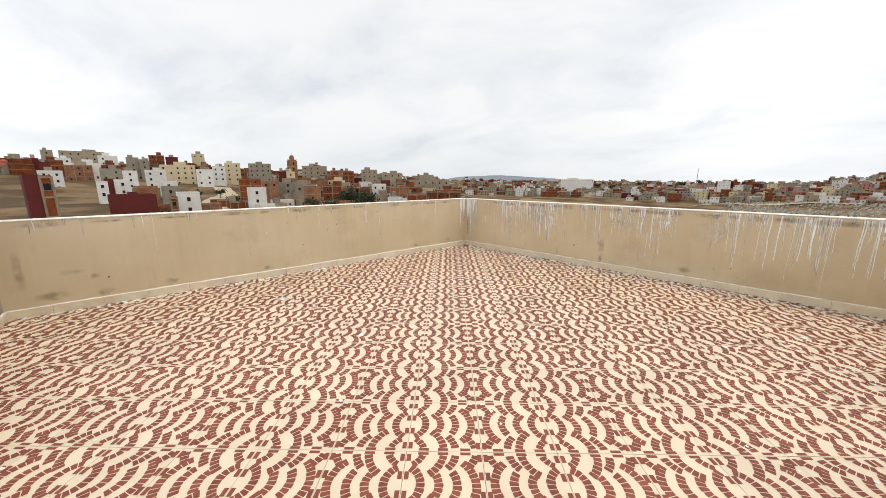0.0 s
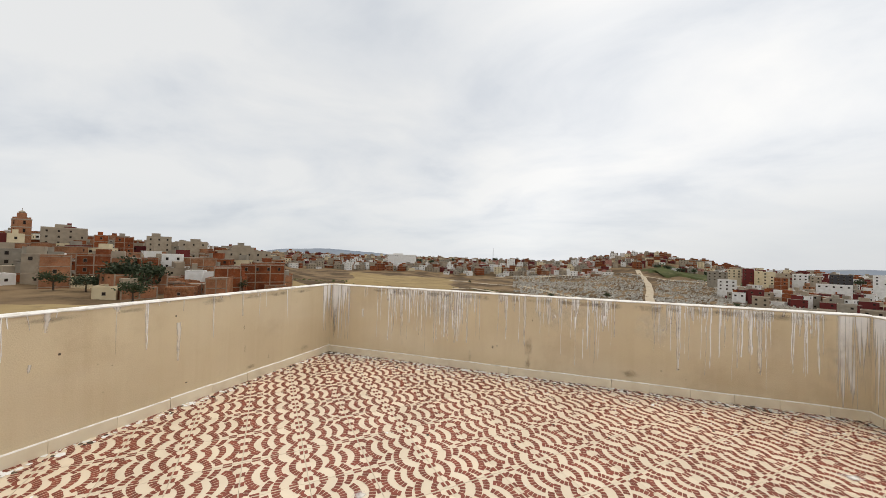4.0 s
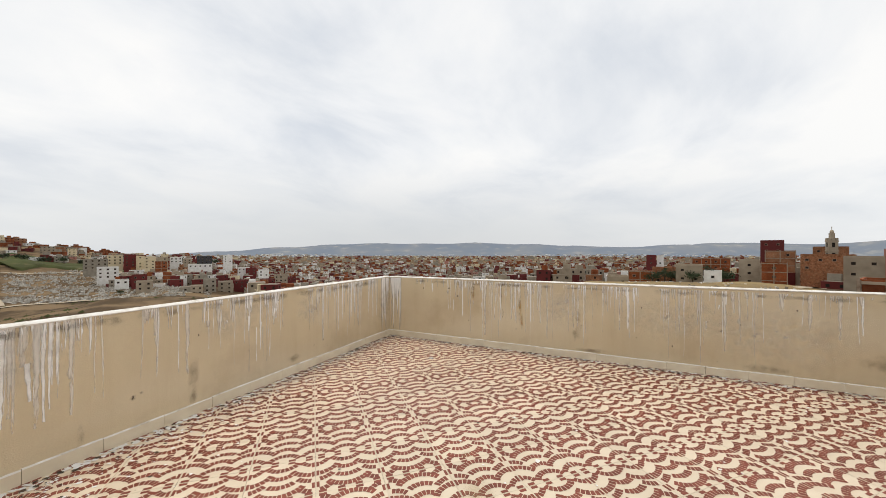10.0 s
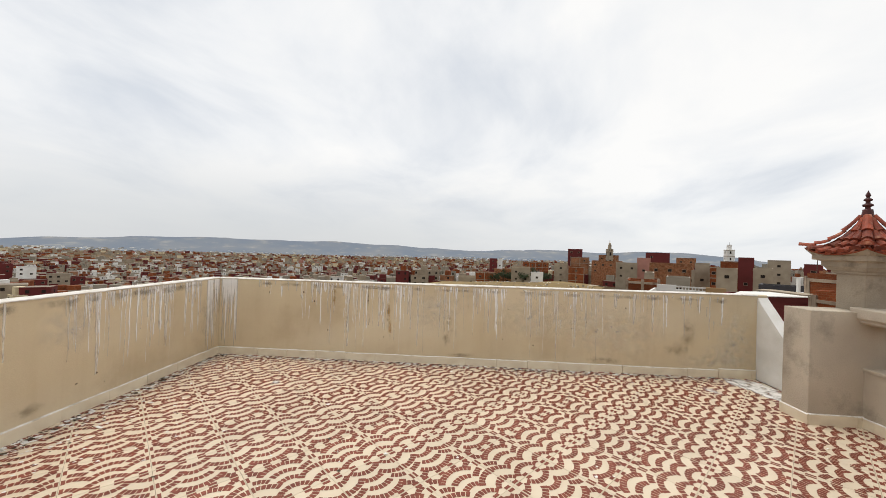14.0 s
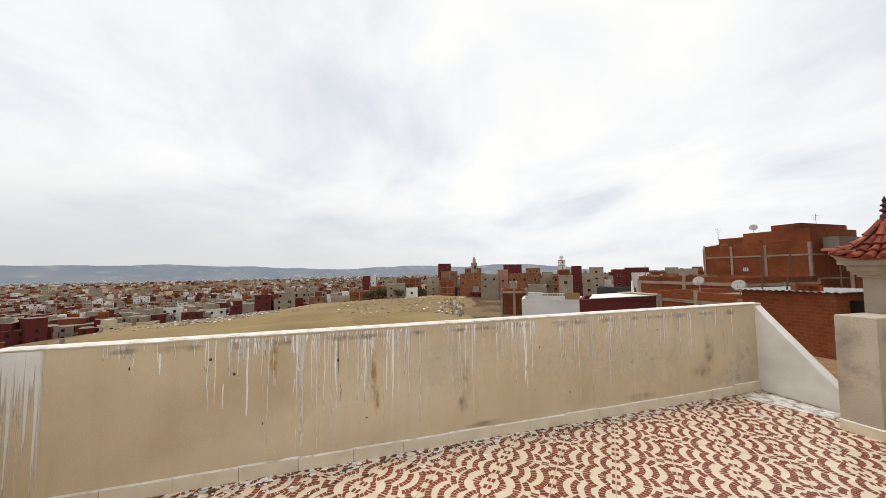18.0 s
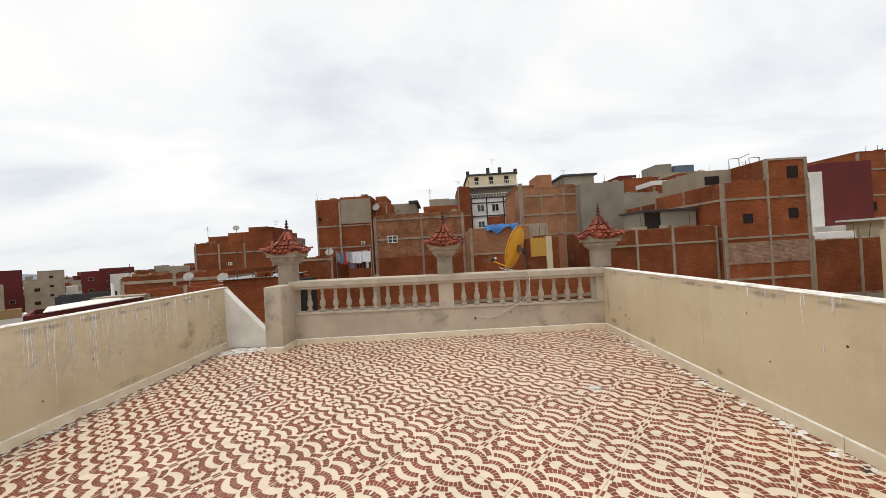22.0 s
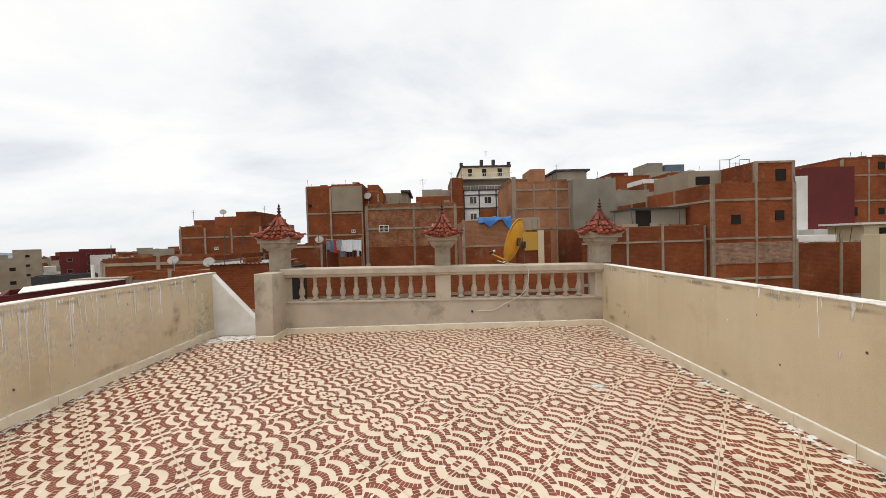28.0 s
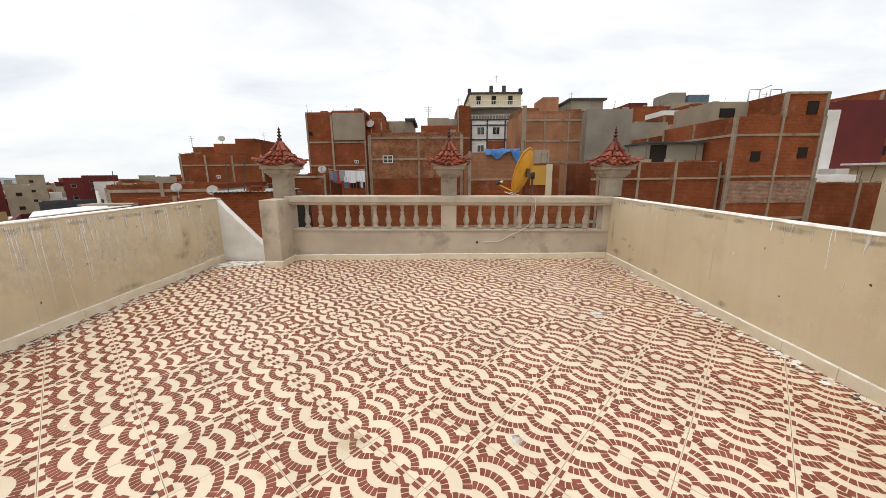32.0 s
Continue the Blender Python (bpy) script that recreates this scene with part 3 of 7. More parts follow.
top_edge(wall_south, SW, SE, SOUTH_TOPS, (0, -1))
top_edge(wall_west, (west_x(SW[1]), SW[1]), (west_x(7.25), 7.25), WEST_TOPS, (-1, 0))
top_edge(wall_east, (east_x(SE[1]), SE[1]), (east_x(6.9), 6.9), EAST_TOPS, (1, 0))

# sloping end wall between the west parapet and the corner pillar
bm = bmesh.new()
xa, xb = -0.17, 0.96
prof = [(xa, -0.05), (xb, -0.05), (xb, 0.05), (0.78, 0.09), (0.10, 0.822), (-0.09, 1.035), (xa, 1.062)]
lo = [bm.verts.new((x, NICHE_Y, z)) for x, z in prof]
hi = [bm.verts.new((x, NICHE_Y + 0.14, z)) for x, z in prof]
bm.faces.new(lo)
bm.faces.new(hi[::-1])
for i in range(len(prof)):
    j = (i + 1) % len(prof)
    bm.faces.new((lo[j], lo[i], hi[i], hi[j]))
bmesh.ops.bevel(bm, geom=[e for e in bm.edges], offset=0.008, segments=2, affect="EDGES")
bmesh.ops.recalc_face_normals(bm, faces=bm.faces)
wall_sloping = tagged(part("wall_sloping_end", bm, M_WHITE), label="whitewashed sloping end wall beside the corner pillar", category="wall", kind="structure")
lay_north(wall_sloping)

# the house under the terrace
v, f = prism([(SW[0] - WALL_T - 0.03, SW[1] - WALL_T - 0.02), (SE[0] + WALL_T + 0.03, SE[1] - WALL_T - 0.02), (east_x(7.15) + WALL_T + 0.03, 7.15), (1.2, 7.45), (west_x(7.5) - WALL_T - 0.02, 7.45)], -11.0, -0.06)
tagged(mesh_object("wall_house_below", v, f, M_RENDER), label="cream rendered house under the roof terrace", category="house", kind="structure")
v, f = prism([(SW[0] - 0.005, SW[1] - 0.005), (SE[0] + 0.005, SE[1] - 0.005), (east_x(7.05), 7.05), (1.0, 7.35), (west_x(7.28) - 0.005, 7.28)], -0.058, -0.012)
floor = tagged(mesh_object("floor", v, f, M_GROUT), label="cream and red fan-patterned tiled roof terrace floor", category="floor", kind="structure")

# ---- balustrade ----
balustrade = empty("balustrade", 1.2, NORTH_Y, 0, label="bare cement balustrade with turned balusters on a low plinth", category="balustrade")


def in_parent(ob, parent):
    """Keeps world coordinates in a child whose parent stands elsewhere."""
    ob.parent = parent
    ob.matrix_parent_inverse = parent.matrix_world.inverted()
    return ob


BX0, BX1 = 1.16, 6.76
PLINTH_H, RAIL_Z0, RAIL_Z1 = 0.53, 0.945, 1.10
o = box("plinth", BX0, BX1, NORTH_Y, NORTH_Y + 0.22, -0.15, PLINTH_H - 0.03, M_CEMENT, bevel=0.006)
in_parent(o, balustrade)
in_parent(box("plinth_cap", BX0, BX1, NORTH_Y - 0.015, NORTH_Y + 0.235, PLINTH_H - 0.03, PLINTH_H, M_CAST, bevel=0.006), balustrade)
bm = bmesh.new()
prof = [(-0.055, RAIL_Z0 + 0.02), (-0.03, RAIL_Z0), (0.25, RAIL_Z0), (0.275, RAIL_Z0 + 0.02), (0.275, RAIL_Z0 + 0.035), (0.30, RAIL_Z0 + 0.06), (0.30, RAIL_Z1 - 0.012),
        (0.29, RAIL_Z1), (-0.07, RAIL_Z1), (-0.08, RAIL_Z1 - 0.012), (-0.08, RAIL_Z0 + 0.06), (-0.055, RAIL_Z0 + 0.035)]
rows = []
for k in range(25):
    x = BX0 + (BX1 - BX0) * k / 24
    rows.append([bm.verts.new((x, NORTH_Y + y, z + 0.003 * noise.noise((x, y * 9, z * 9)))) for y, z in prof])
for a, b in zip(rows, rows[1:]):
    for i in range(len(prof)):
        j = (i + 1) % len(prof)
        bm.faces.new((a[i], a[j], b[j], b[i]))
bm.faces.new(rows[0])
bm.faces.new(rows[-1][::-1])
bmesh.ops.recalc_face_normals(bm, faces=bm.faces)
in_parent(part("handrail", bm, M_CAST), balustrade)
BAL_H = RAIL_Z0 - PLINTH_H
prof = [(0.052, 0), (0.052, 0.035), (0.040, 0.045), (0.030, 0.06), (0.033, 0.075), (0.046, 0.10), (0.054, 0.135), (0.052, 0.165), (0.040, 0.205), (0.030, 0.245),
        (0.028, 0.265), (0.036, 0.275), (0.036, 0.288), (0.026, 0.298), (0.028, 0.335), (0.034, 0.375), (0.038, 0.395), (0.030, 0.402), (0.050, 0.410), (0.050, BAL_H)]
v, f = lathe(prof, 20)
first = None
XB = [1.446 + (3.63 - 1.446) * k / 9 for k in range(10)] + [4.284 + (6.383 - 4.284) * k / 9 for k in range(10)]
for k, x in enumerate(XB):
    m = pose(x + random.uniform(-0.006, 0.006), NORTH_Y + 0.13, PLINTH_H, 0, 0, random.uniform(0, 40))
    if first is None:
        first = mesh_object("baluster", v, f, M_CAST, smooth=True)
        ob = first
    else:
        ob = new("baluster", first.data)
    ob.parent = balustrade
    ob.matrix_basis = balustrade.matrix_world.inverted() @ m
lay_north(balustrade)


# ---- pillars with small tiled roofs ----
def pillar(x, y, block, label):
    """A pillar: block, neck, moulded capital and a curved roof of red tiles with a finial. block: x0, x1, y0, y1, top."""
    e = empty("pillar", x, y, 0 if x < 2 else PLINTH_H, label=label, category="pillar", group="tiled roof pillars")
    x0, x1, y0, y1, top = block
    in_parent(box("block", x0, x1, y0, y1, -0.15 if x < 2 else PLINTH_H - 0.002, top, M_CEMENT, bevel=0.008), e)
    h = 0.136
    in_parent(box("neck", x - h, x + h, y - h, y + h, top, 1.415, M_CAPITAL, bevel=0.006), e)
    steps = [(0.139, 1.405), (0.139, 1.418), (0.164, 1.420), (0.164, 1.444), (0.182, 1.446), (0.19, 1.460), (0.200, 1.478), (0.202, 1.482), (0.214, 1.484), (0.214, 1.532), (0.240, 1.546), (0.264, 1.548), (0.264, 1.594), (0.24, 1.60)]
    vv, ff = [], []
    for r, z in steps:
        vv += [(x - r, y - r, z), (x + r, y - r, z), (x + r, y + r, z), (x - r, y + r, z)]
    for i in range(len(steps) - 1):
        for k in range(4):
            k2 = (k + 1) % 4
            ff.append((i * 4 + k, i * 4 + k2, i * 4 + 4 + k2, i * 4 + 4 + k))
    ff += [(3, 2, 1, 0), tuple(range(len(steps) * 4 - 4, len(steps) * 4))]
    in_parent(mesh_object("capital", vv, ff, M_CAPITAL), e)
    # roof body: concave pyramid with lifted corners
    R = 0.305

    def surf(a, b, lift=0.0):
        """Point of the roof over plan offsets a, b (each -1 to 1)."""
        s = max(abs(a), abs(b))
        c = min(abs(a), abs(b)) / s if s else 0
        z = 1.612 + 0.20 * (1 - s) + 0.24 * max(0.0, 1 - s) ** 3 + 0.06 * s ** 3 * c ** 2.2
        return Vector((x + a * R, y + b * R, z + lift))

    n = 16
    vv = [surf(-1 + 2 * i / n, -1 + 2 * j / n) for j in range(n + 1) for i in range(n + 1)]
    ff = [(j * (n + 1) + i, j * (n + 1) + i + 1, (j + 1) * (n + 1) + i + 1, (j + 1) * (n + 1) + i) for j in range(n) for i in range(n)]
    edge = [i for i in range(n + 1)] + [j * (n + 1) + n for j in range(1, n + 1)] + [n * (n + 1) + i for i in range(n - 1, -1, -1)] + [j * (n + 1) for j in range(n - 1, 0, -1)]
    base = len(vv)
    under = []
    for p in (vv[i] for i in edge):
        under.append((x + (p.x - x) * 0.86, y + (p.y - y) * 0.86, 1.596))
    lip = [(x + (p.x - x) * 0.985, y + (p.y - y) * 0.985, p.z - 0.016) for p in (vv[i] for i in edge)]
    vv = [tuple(p) for p in vv] + lip + under
    k = len(edge)
    idx = [0] * len(ff)
    ff += [(edge[i], base + i, base + (i + 1) % k, edge[(i + 1) % k]) for i in range(k)]
    ff += [(base + i, base + k + i, base + k + (i + 1) % k, base + (i + 1) % k) for i in range(k)]
    ff.append(tuple(range(base + k, base + 2 * k)))
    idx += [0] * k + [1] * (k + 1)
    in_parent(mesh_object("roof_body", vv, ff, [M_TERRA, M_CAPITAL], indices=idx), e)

    def barrel(pts, w0, w1, name):
        """A half-round tile along pts (top to eave)."""
        tv, tf = [], []
        seg = 6
        for i, p in enumerate(pts):
            q = pts[min(i + 1, len(pts) - 1)] - pts[max(i - 1, 0)]
            side = q.cross(Vector((0, 0, 1))).normalized()
            up = side.cross(q).normalized()
            w = w0 + (w1 - w0) * i / (len(pts) - 1)
            for k in range(seg + 1):
                a = math.pi * k / seg
                tv.append(p + side * math.cos(a) * w + up * math.sin(a) * w * 0.9)
        for i in range(len(pts) - 1):
            for k in range(seg):
                b0 = i * (seg + 1) + k
                tf.append((b0, b0 + 1, b0 + seg + 2, b0 + seg + 1))
        tf.append(tuple(range(seg + 1)))
        tf.append(tuple(range((len(pts) - 1) * (seg + 1), len(pts) * (seg + 1)))[::-1])
        in_parent(mesh_object(name, [tuple(p) for p in tv], tf, M_TERRA, smooth=False), e)

    courses = [(0.10, 0.34), (0.31, 0.56), (0.53, 0.80), (0.77, 1.10)]
    for side in range(4):
        for k in (-0.70, -0.35, 0.0, 0.35, 0.70):
            for ci, (s0, s1) in enumerate(courses):
                if s1 < abs(k) * 1.15:
                    continue
                pts = []
                for q in range(4):
                    s = s0 + (s1 - s0) * q / 3
                    b = max(-s, min(s, k * (0.12 + 0.88 * s)))
                    a_, b_ = ((-s, b), (b, -s), (s, b), (b, s))[side]
                    pts.append(surf(a_, b_, 0.004 + 0.020 * q / 3))
                barrel(pts, 0.026 + 0.006 * s0, 0.036 + 0.006 * s1, "roof_tile")
        sx, sy = ((-1, -1), (1, -1), (1, 1), (-1, 1))[side]
        for s0, s1 in ((0.08, 0.34), (0.31, 0.58), (0.55, 0.82), (0.79, 1.10)):
            pts = []
            for q in range(4):
                s = s0 + (s1 - s0) * q / 3
                pts.append(surf(sx * s, sy * s, 0.012 + 0.012 * q / 3))
            barrel(pts, 0.028, 0.040, "hip_tile")
    fin = [(0.062, 0), (0.050, 0.04), (0.040, 0.075), (0.038, 0.10), (0.036, 0.115), (0.020, 0.120), (0.018, 0.140), (0.036, 0.148), (0.040, 0.158), (0.034, 0.168), (0.017, 0.176), (0.016, 0.195),
           (0.030, 0.204), (0.032, 0.212), (0.024, 0.222), (0.012, 0.230), (0.014, 0.242), (0.020, 0.255), (0.014, 0.272), (0.006, 0.29), (0.002, 0.305)]
    vv, ff = lathe(fin, 14)
    o = mesh_object("finial", vv, ff, M_FINIAL, label="dark red turned finial", smooth=True)
    o.parent = e
    o.matrix_basis = pose(0, 0, 1.94 if x < 2 else 1.94 - PLINTH_H)
    return lay_north(e)


PY = NORTH_Y + 0.14
pillar(1.075, PY, (0.935, 1.225, 6.635, 7.38, 1.06), "cement corner pillar with wide block and small red tiled roof")
pillar(3.968, PY, (3.833, 4.103, NORTH_Y - 0.008, NORTH_Y + 0.228, 1.112), "cement pillar in the balustrade with small red tiled roof")
pillar(6.773, PY, (6.62, 6.77, NORTH_Y - 0.008, NORTH_Y + 0.228, 1.112), "cement pillar against the parapet with small red tiled roof")

# ---- land around ----
EYE = (3.6, 2.5, 1.55)
LAND_R = (40.0, 120.0, 300.0, 700.0, 1700.0)
# elevation in degrees from the terrace of the ground at those distances, by bearing from +x
LAND = {
    0: (-14, -5.3, 0.0, 1.4, 0.3), -20: (-14, -6.2, -0.6, 0.7, 0.3), -36: (-13, -6.4, -1.5, 0.2, 0.0),
    -52: (-12, -6.2, -4.0, -1.0, -0.4), -70: (-12, -9, -4.6, -1.4, -0.4), -88: (-12, -9.5, -4.9, -1.1, -0.6),
    -101: (-12, -9.5, -5.2, 0.7, -0.5), -116: (-12, -9, -5.4, -1.3, -1.0), -135: (-13, -10, -7.4, -3.7, -1.3),
    -158: (-12, -6.4, -6.8, -3.7, -1.3), 176: (-12, -5.2, -5.8, -3.1, -1.2), 158: (-12, -4.8, -3.6, -2.0, -1.0),
    140: (-12, -5.2, -2.6, -1.4, -0.7), 115: (-13, -4.5, -1.4, -0.4, 0.0), 80: (-13, -2.5, 1.5, 1.5, 0.5), 35: (-14, -3.5, 0.5, 1.0, 0.2)}
LAND_KEYS = sorted((a % 360, v) for a, v in LAND.items())


def land_z(x, y):
    """Height of the ground."""
    dx, dy = x - EYE[0], y - EYE[1]
    r = max(math.hypot(dx, dy), 1.0)
    a = math.degrees(math.atan2(dy, dx)) % 360
    ks = LAND_KEYS
    for i in range(len(ks)):
        a0, v0 = ks[i]
        a1, v1 = ks[(i + 1) % len(ks)]
        span = (a1 - a0) % 360
        if (a - a0) % 360 <= span:
            u = ((a - a0) % 360) / span
            break
    u = u * u * (3 - 2 * u)
    col = [p + (q - p) * u for p, q in zip(v0, v1)]
    if r <= LAND_R[0]:
        el = None
        z = EYE[2] + LAND_R[0] * math.tan(radians(col[0]))
        near = z
    else:
        lr = math.log(r)
        if r >= LAND_R[-1]:
            k = min(1.0, (r - LAND_R[-1]) / 2500)
            el = col[-1] * (1 - k) + (-1.05) * k
        else:
            for j in range(len(LAND_R) - 1):
                if r <= LAND_R[j + 1]:
                    w = (lr - math.log(LAND_R[j])) / (math.log(LAND_R[j + 1]) - math.log(LAND_R[j]))
                    el = col[j] + (col[j + 1] - col[j]) * w
                    break
        z = EYE[2] + r * math.tan(radians(el))
    rough = min(1.0, max(0.0, (r - 25) / 60))
    z += rough * (min(r, 500) * 0.010 * noise.noise((x * 0.02, y * 0.02, 0.5)) + 0.5 * noise.noise((x * 0.11, y * 0.11, 2.5)))
    da = (a - 270 + 180) % 360 - 180
    cut = max(0.0, 1 - (da / 55) ** 2) * max(0.0, min(1.0, (r - 60) / 60)) * max(0.0, min(1.0, (270 - r) / 60))
    z += cut * (5.5 * noise.noise((x * 0.021, y * 0.021, 9.5)) - 4.0 * abs(noise.noise((x * 0.034, y * 0.034, 1.5))) + 1.2 * noise.noise((x * 0.09, y * 0.09, 6.0)))
    return z


def polar(a, r):
    return EYE[0] + r * math.cos(radians(a)), EYE[1] + r * math.sin(radians(a))


radii = [0.5, 9, 14, 20]
while radii[-1] < 4700:
    radii.append(radii[-1] * 1.05)
N_AZ = 420
verts, faces = [], []
for r in radii:
    for k in range(N_AZ):
        x, y = polar(360 * k / N_AZ, r)
        verts.append((x, y, land_z(x, y)))
for i in range(len(radii) - 1):
    for k in range(N_AZ):
        k2 = (k + 1) % N_AZ
        faces.append((i * N_AZ + k, i * N_AZ + k2, (i + 1) * N_AZ + k2, (i + 1) * N_AZ + k))
faces.append(tuple(range(N_AZ))[::-1])
ground = tagged(mesh_object("ground", verts, faces, M_GROUND, smooth=True), label="dry hillsides and valley around the town", category="ground", kind="structure")

# far ridges behind the plain, with the distance haze painted into their colour
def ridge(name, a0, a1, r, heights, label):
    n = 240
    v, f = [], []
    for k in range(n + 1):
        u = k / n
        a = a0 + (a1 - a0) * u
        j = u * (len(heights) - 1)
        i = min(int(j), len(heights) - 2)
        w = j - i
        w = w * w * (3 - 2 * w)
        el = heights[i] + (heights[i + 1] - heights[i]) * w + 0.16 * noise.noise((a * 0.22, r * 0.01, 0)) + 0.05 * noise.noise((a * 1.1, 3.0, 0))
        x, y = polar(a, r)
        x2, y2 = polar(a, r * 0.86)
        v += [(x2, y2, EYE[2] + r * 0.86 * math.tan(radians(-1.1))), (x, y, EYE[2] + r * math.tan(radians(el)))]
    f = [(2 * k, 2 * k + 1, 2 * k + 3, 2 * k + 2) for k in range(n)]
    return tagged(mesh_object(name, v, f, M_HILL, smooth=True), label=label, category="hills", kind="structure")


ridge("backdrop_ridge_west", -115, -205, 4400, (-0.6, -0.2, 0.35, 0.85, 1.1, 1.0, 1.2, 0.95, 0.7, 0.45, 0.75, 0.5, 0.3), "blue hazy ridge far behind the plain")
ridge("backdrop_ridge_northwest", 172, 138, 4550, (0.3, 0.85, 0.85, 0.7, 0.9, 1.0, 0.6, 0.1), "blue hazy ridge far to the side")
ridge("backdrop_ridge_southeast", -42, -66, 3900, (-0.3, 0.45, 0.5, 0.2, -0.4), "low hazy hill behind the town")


def patch(name, a0, a1, r0, r1, mat, label, lift=0.15):
    """A sheet of other growth lying on the ground between bearings and distances, with a ragged edge."""
    na, nr = 40, 24
    v, f = [], []
    for i in range(nr + 1):
        for k in range(na + 1):
            u, w = k / na, i / nr
            a = a0 + (a1 - a0) * u + 2.2 * noise.noise((w * 5, u * 3, 4.4)) * (abs(2 * u - 1))
            r = r0 * (r1 / r0) ** w * (1 + 0.12 * noise.noise((u * 6, w * 2, 8.8)) * abs(2 * w - 1))
            x, y = polar(a, r)
            edge = min(u, 1 - u, w, 1 - w) * 8
            v.append((x, y, land_z(x, y) + lift * min(1, edge) * 4 - lift))
    for i in range(nr):
        for k in range(na):
            p = i * (na + 1) + k
            f.append((p, p + 1, p + na + 2, p + na + 1))
    return tagged(mesh_object(name, v, f, mat, smooth=True), label=label, category="ground", kind="structure")


patch("ground_dry_mound", 210, 156, 62, 160, M_DRY, "dry yellow grass mound beyond the parapet", 0.35)
patch("ground_grass_hill", -60, -46, 95, 200, M_DRY, "dry yellow grass hill across the valley", 0.35)
patch("ground_valley_mound", -84, -66, 62, 120, M_DRY, "dry grass mound in the valley", 0.35)
patch("ground_dry_slope", -74, -55, 190, 400, M_DRY, "dry yellow slope across the valley", 0.35)
patch("ground_slope_edge", -46, -14, 60, 112, M_DRY, "dry grass slope below the hillside houses", 0.35)
patch("ground_green_scrub", -114, -102, 480, 580, M_SCRUB, "green scrub above the graves", 0.8)

# ---- houses ----
def boxes_mesh(store, x0, x1, y0, y1, z0, z1, mi, m):
    """Adds a box with material index mi to a [verts, faces, indices] store, posed by m."""
    v, f = box_data(x0, x1, y0, y1, z0, z1)
    b = len(store[0])
    store[0] += [tuple(m @ Vector(p)) for p in v]
    store[1] += [tuple(i + b for i in q) for q in f]
    store[2] += [mi] * len(f)


PALETTE = ["brick", "orange", "beige", "grey", "white", "cream", "oxide", "pink"]
PAL_MATS = [M_PLASTER[k] for k in PALETTE] + [M_HOLE, M_ROOF, M_FRAME]
I_HOLE, I_ROOF, I_FRAME = len(PALETTE), len(PALETTE) + 1, len(PALETTE) + 2


def stuff_house(store, x, y, z, w, d, h, rz, style, floors, far=False):
    """A far house for a joined district: body, roof room, openings, floor bands."""
    m = pose(x, y, z, 0, 0, rz)
    mi = PALETTE.index(style)
    boxes_mesh(store, -w / 2, w / 2, -d / 2, d / 2, -6, h, mi, m)
    boxes_mesh(store, -w / 2 - 0.08, w / 2 + 0.08, -d / 2 - 0.08, d / 2 + 0.08, h - 0.25, h + 0.02, I_FRAME if style in ("brick", "orange") else mi, m)
    boxes_mesh(store, -w / 2 + 0.2, w / 2 - 0.2, -d / 2 + 0.2, d / 2 - 0.2, h + 0.02, h + 0.05, I_ROOF, m)
    if random.random() < 0.55:
        sx = random.uniform(-w / 4, w / 4)
        boxes_mesh(store, sx - w * 0.2, sx + w * 0.2, -d * 0.1, d * 0.4, h, h + random.uniform(1.8, 2.8), random.choice((mi, 2, 3, 0)), m)
    fh = h / floors
    if far and random.random() < 0.5:
        return
    blind = style in ("brick", "orange") and random.random() < 0.5
    for side in ((0, 1) if far else range(4)):
        half, span = ((d, w), (w, d), (d, w), (w, d))[side]
        ms = m @ pose(0, 0, 0, 0, 0, 90 * side)
        if style in ("brick", "orange"):
            for k in range(1, floors):
                boxes_mesh(store, -span / 2, span / 2, -half / 2 - 0.05, -half / 2, fh * k - 0.15, fh * k + 0.1, I_FRAME, ms)
        if blind and side % 2:
            continue
        nw = max(1, int(span / 3.2))
        for k in range(floors):
            for c in range(nw):
                if random.random() < 0.2:
                    continue
                cx = (c + 0.5) / nw * span - span / 2
                # a flat near-black slab, the opening's inner shade as colour
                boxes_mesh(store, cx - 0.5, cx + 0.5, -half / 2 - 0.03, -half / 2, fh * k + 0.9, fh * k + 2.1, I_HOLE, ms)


def cell_solid(us, ws, keep, lo, hi, plan=False):
    """One connected solid: the kept cells of a grid, extruded from lo to hi (along y, or upward when plan)."""
    v, f, at = [], [], {}

    def vert(i, j, k):
        if (i, j, k) not in at:
            at[i, j, k] = len(v)
            d = (lo, hi)[k]
            v.append((us[i], ws[j], d) if plan else (us[i], d, ws[j]))
        return at[i, j, k]

    n, m = len(us) - 1, len(ws) - 1
    ok = lambda i, j: 0 <= i < n and 0 <= j < m and keep(i, j)
    for i in range(n):
        for j in range(m):
            if not ok(i, j):
                continue
            for k in (0, 1):
                q = [vert(i, j, k), vert(i + 1, j, k), vert(i + 1, j + 1, k), vert(i, j + 1, k)]
                f.append(tuple(q if (k == 0) != plan else q[::-1]))
            for di, dj, a, b in ((-1, 0, (i, j), (i, j + 1)), (1, 0, (i + 1, j + 1), (i + 1, j)), (0, -1, (i + 1, j), (i, j)), (0, 1, (i, j + 1), (i + 1, j + 1))):
                if not ok(i + di, j + dj):
                    f.append((vert(*a, 0), vert(*b, 0), vert(*b, 1), vert(*a, 1)))
    return v, f


def ring_parapet(w, d, y0, z0, z1, mat, parent, t=0.2):
    """A parapet round a flat roof, in one piece."""
    v, f = cell_solid([-w / 2, -w / 2 + t, w / 2 - t, w / 2], [y0, y0 + t, y0 + d - t, y0 + d], lambda i, j: (i, j) != (1, 1), z0, z1, True)
    return mesh_object("parapet", v, f, mat, parent)


WINDOW = {}


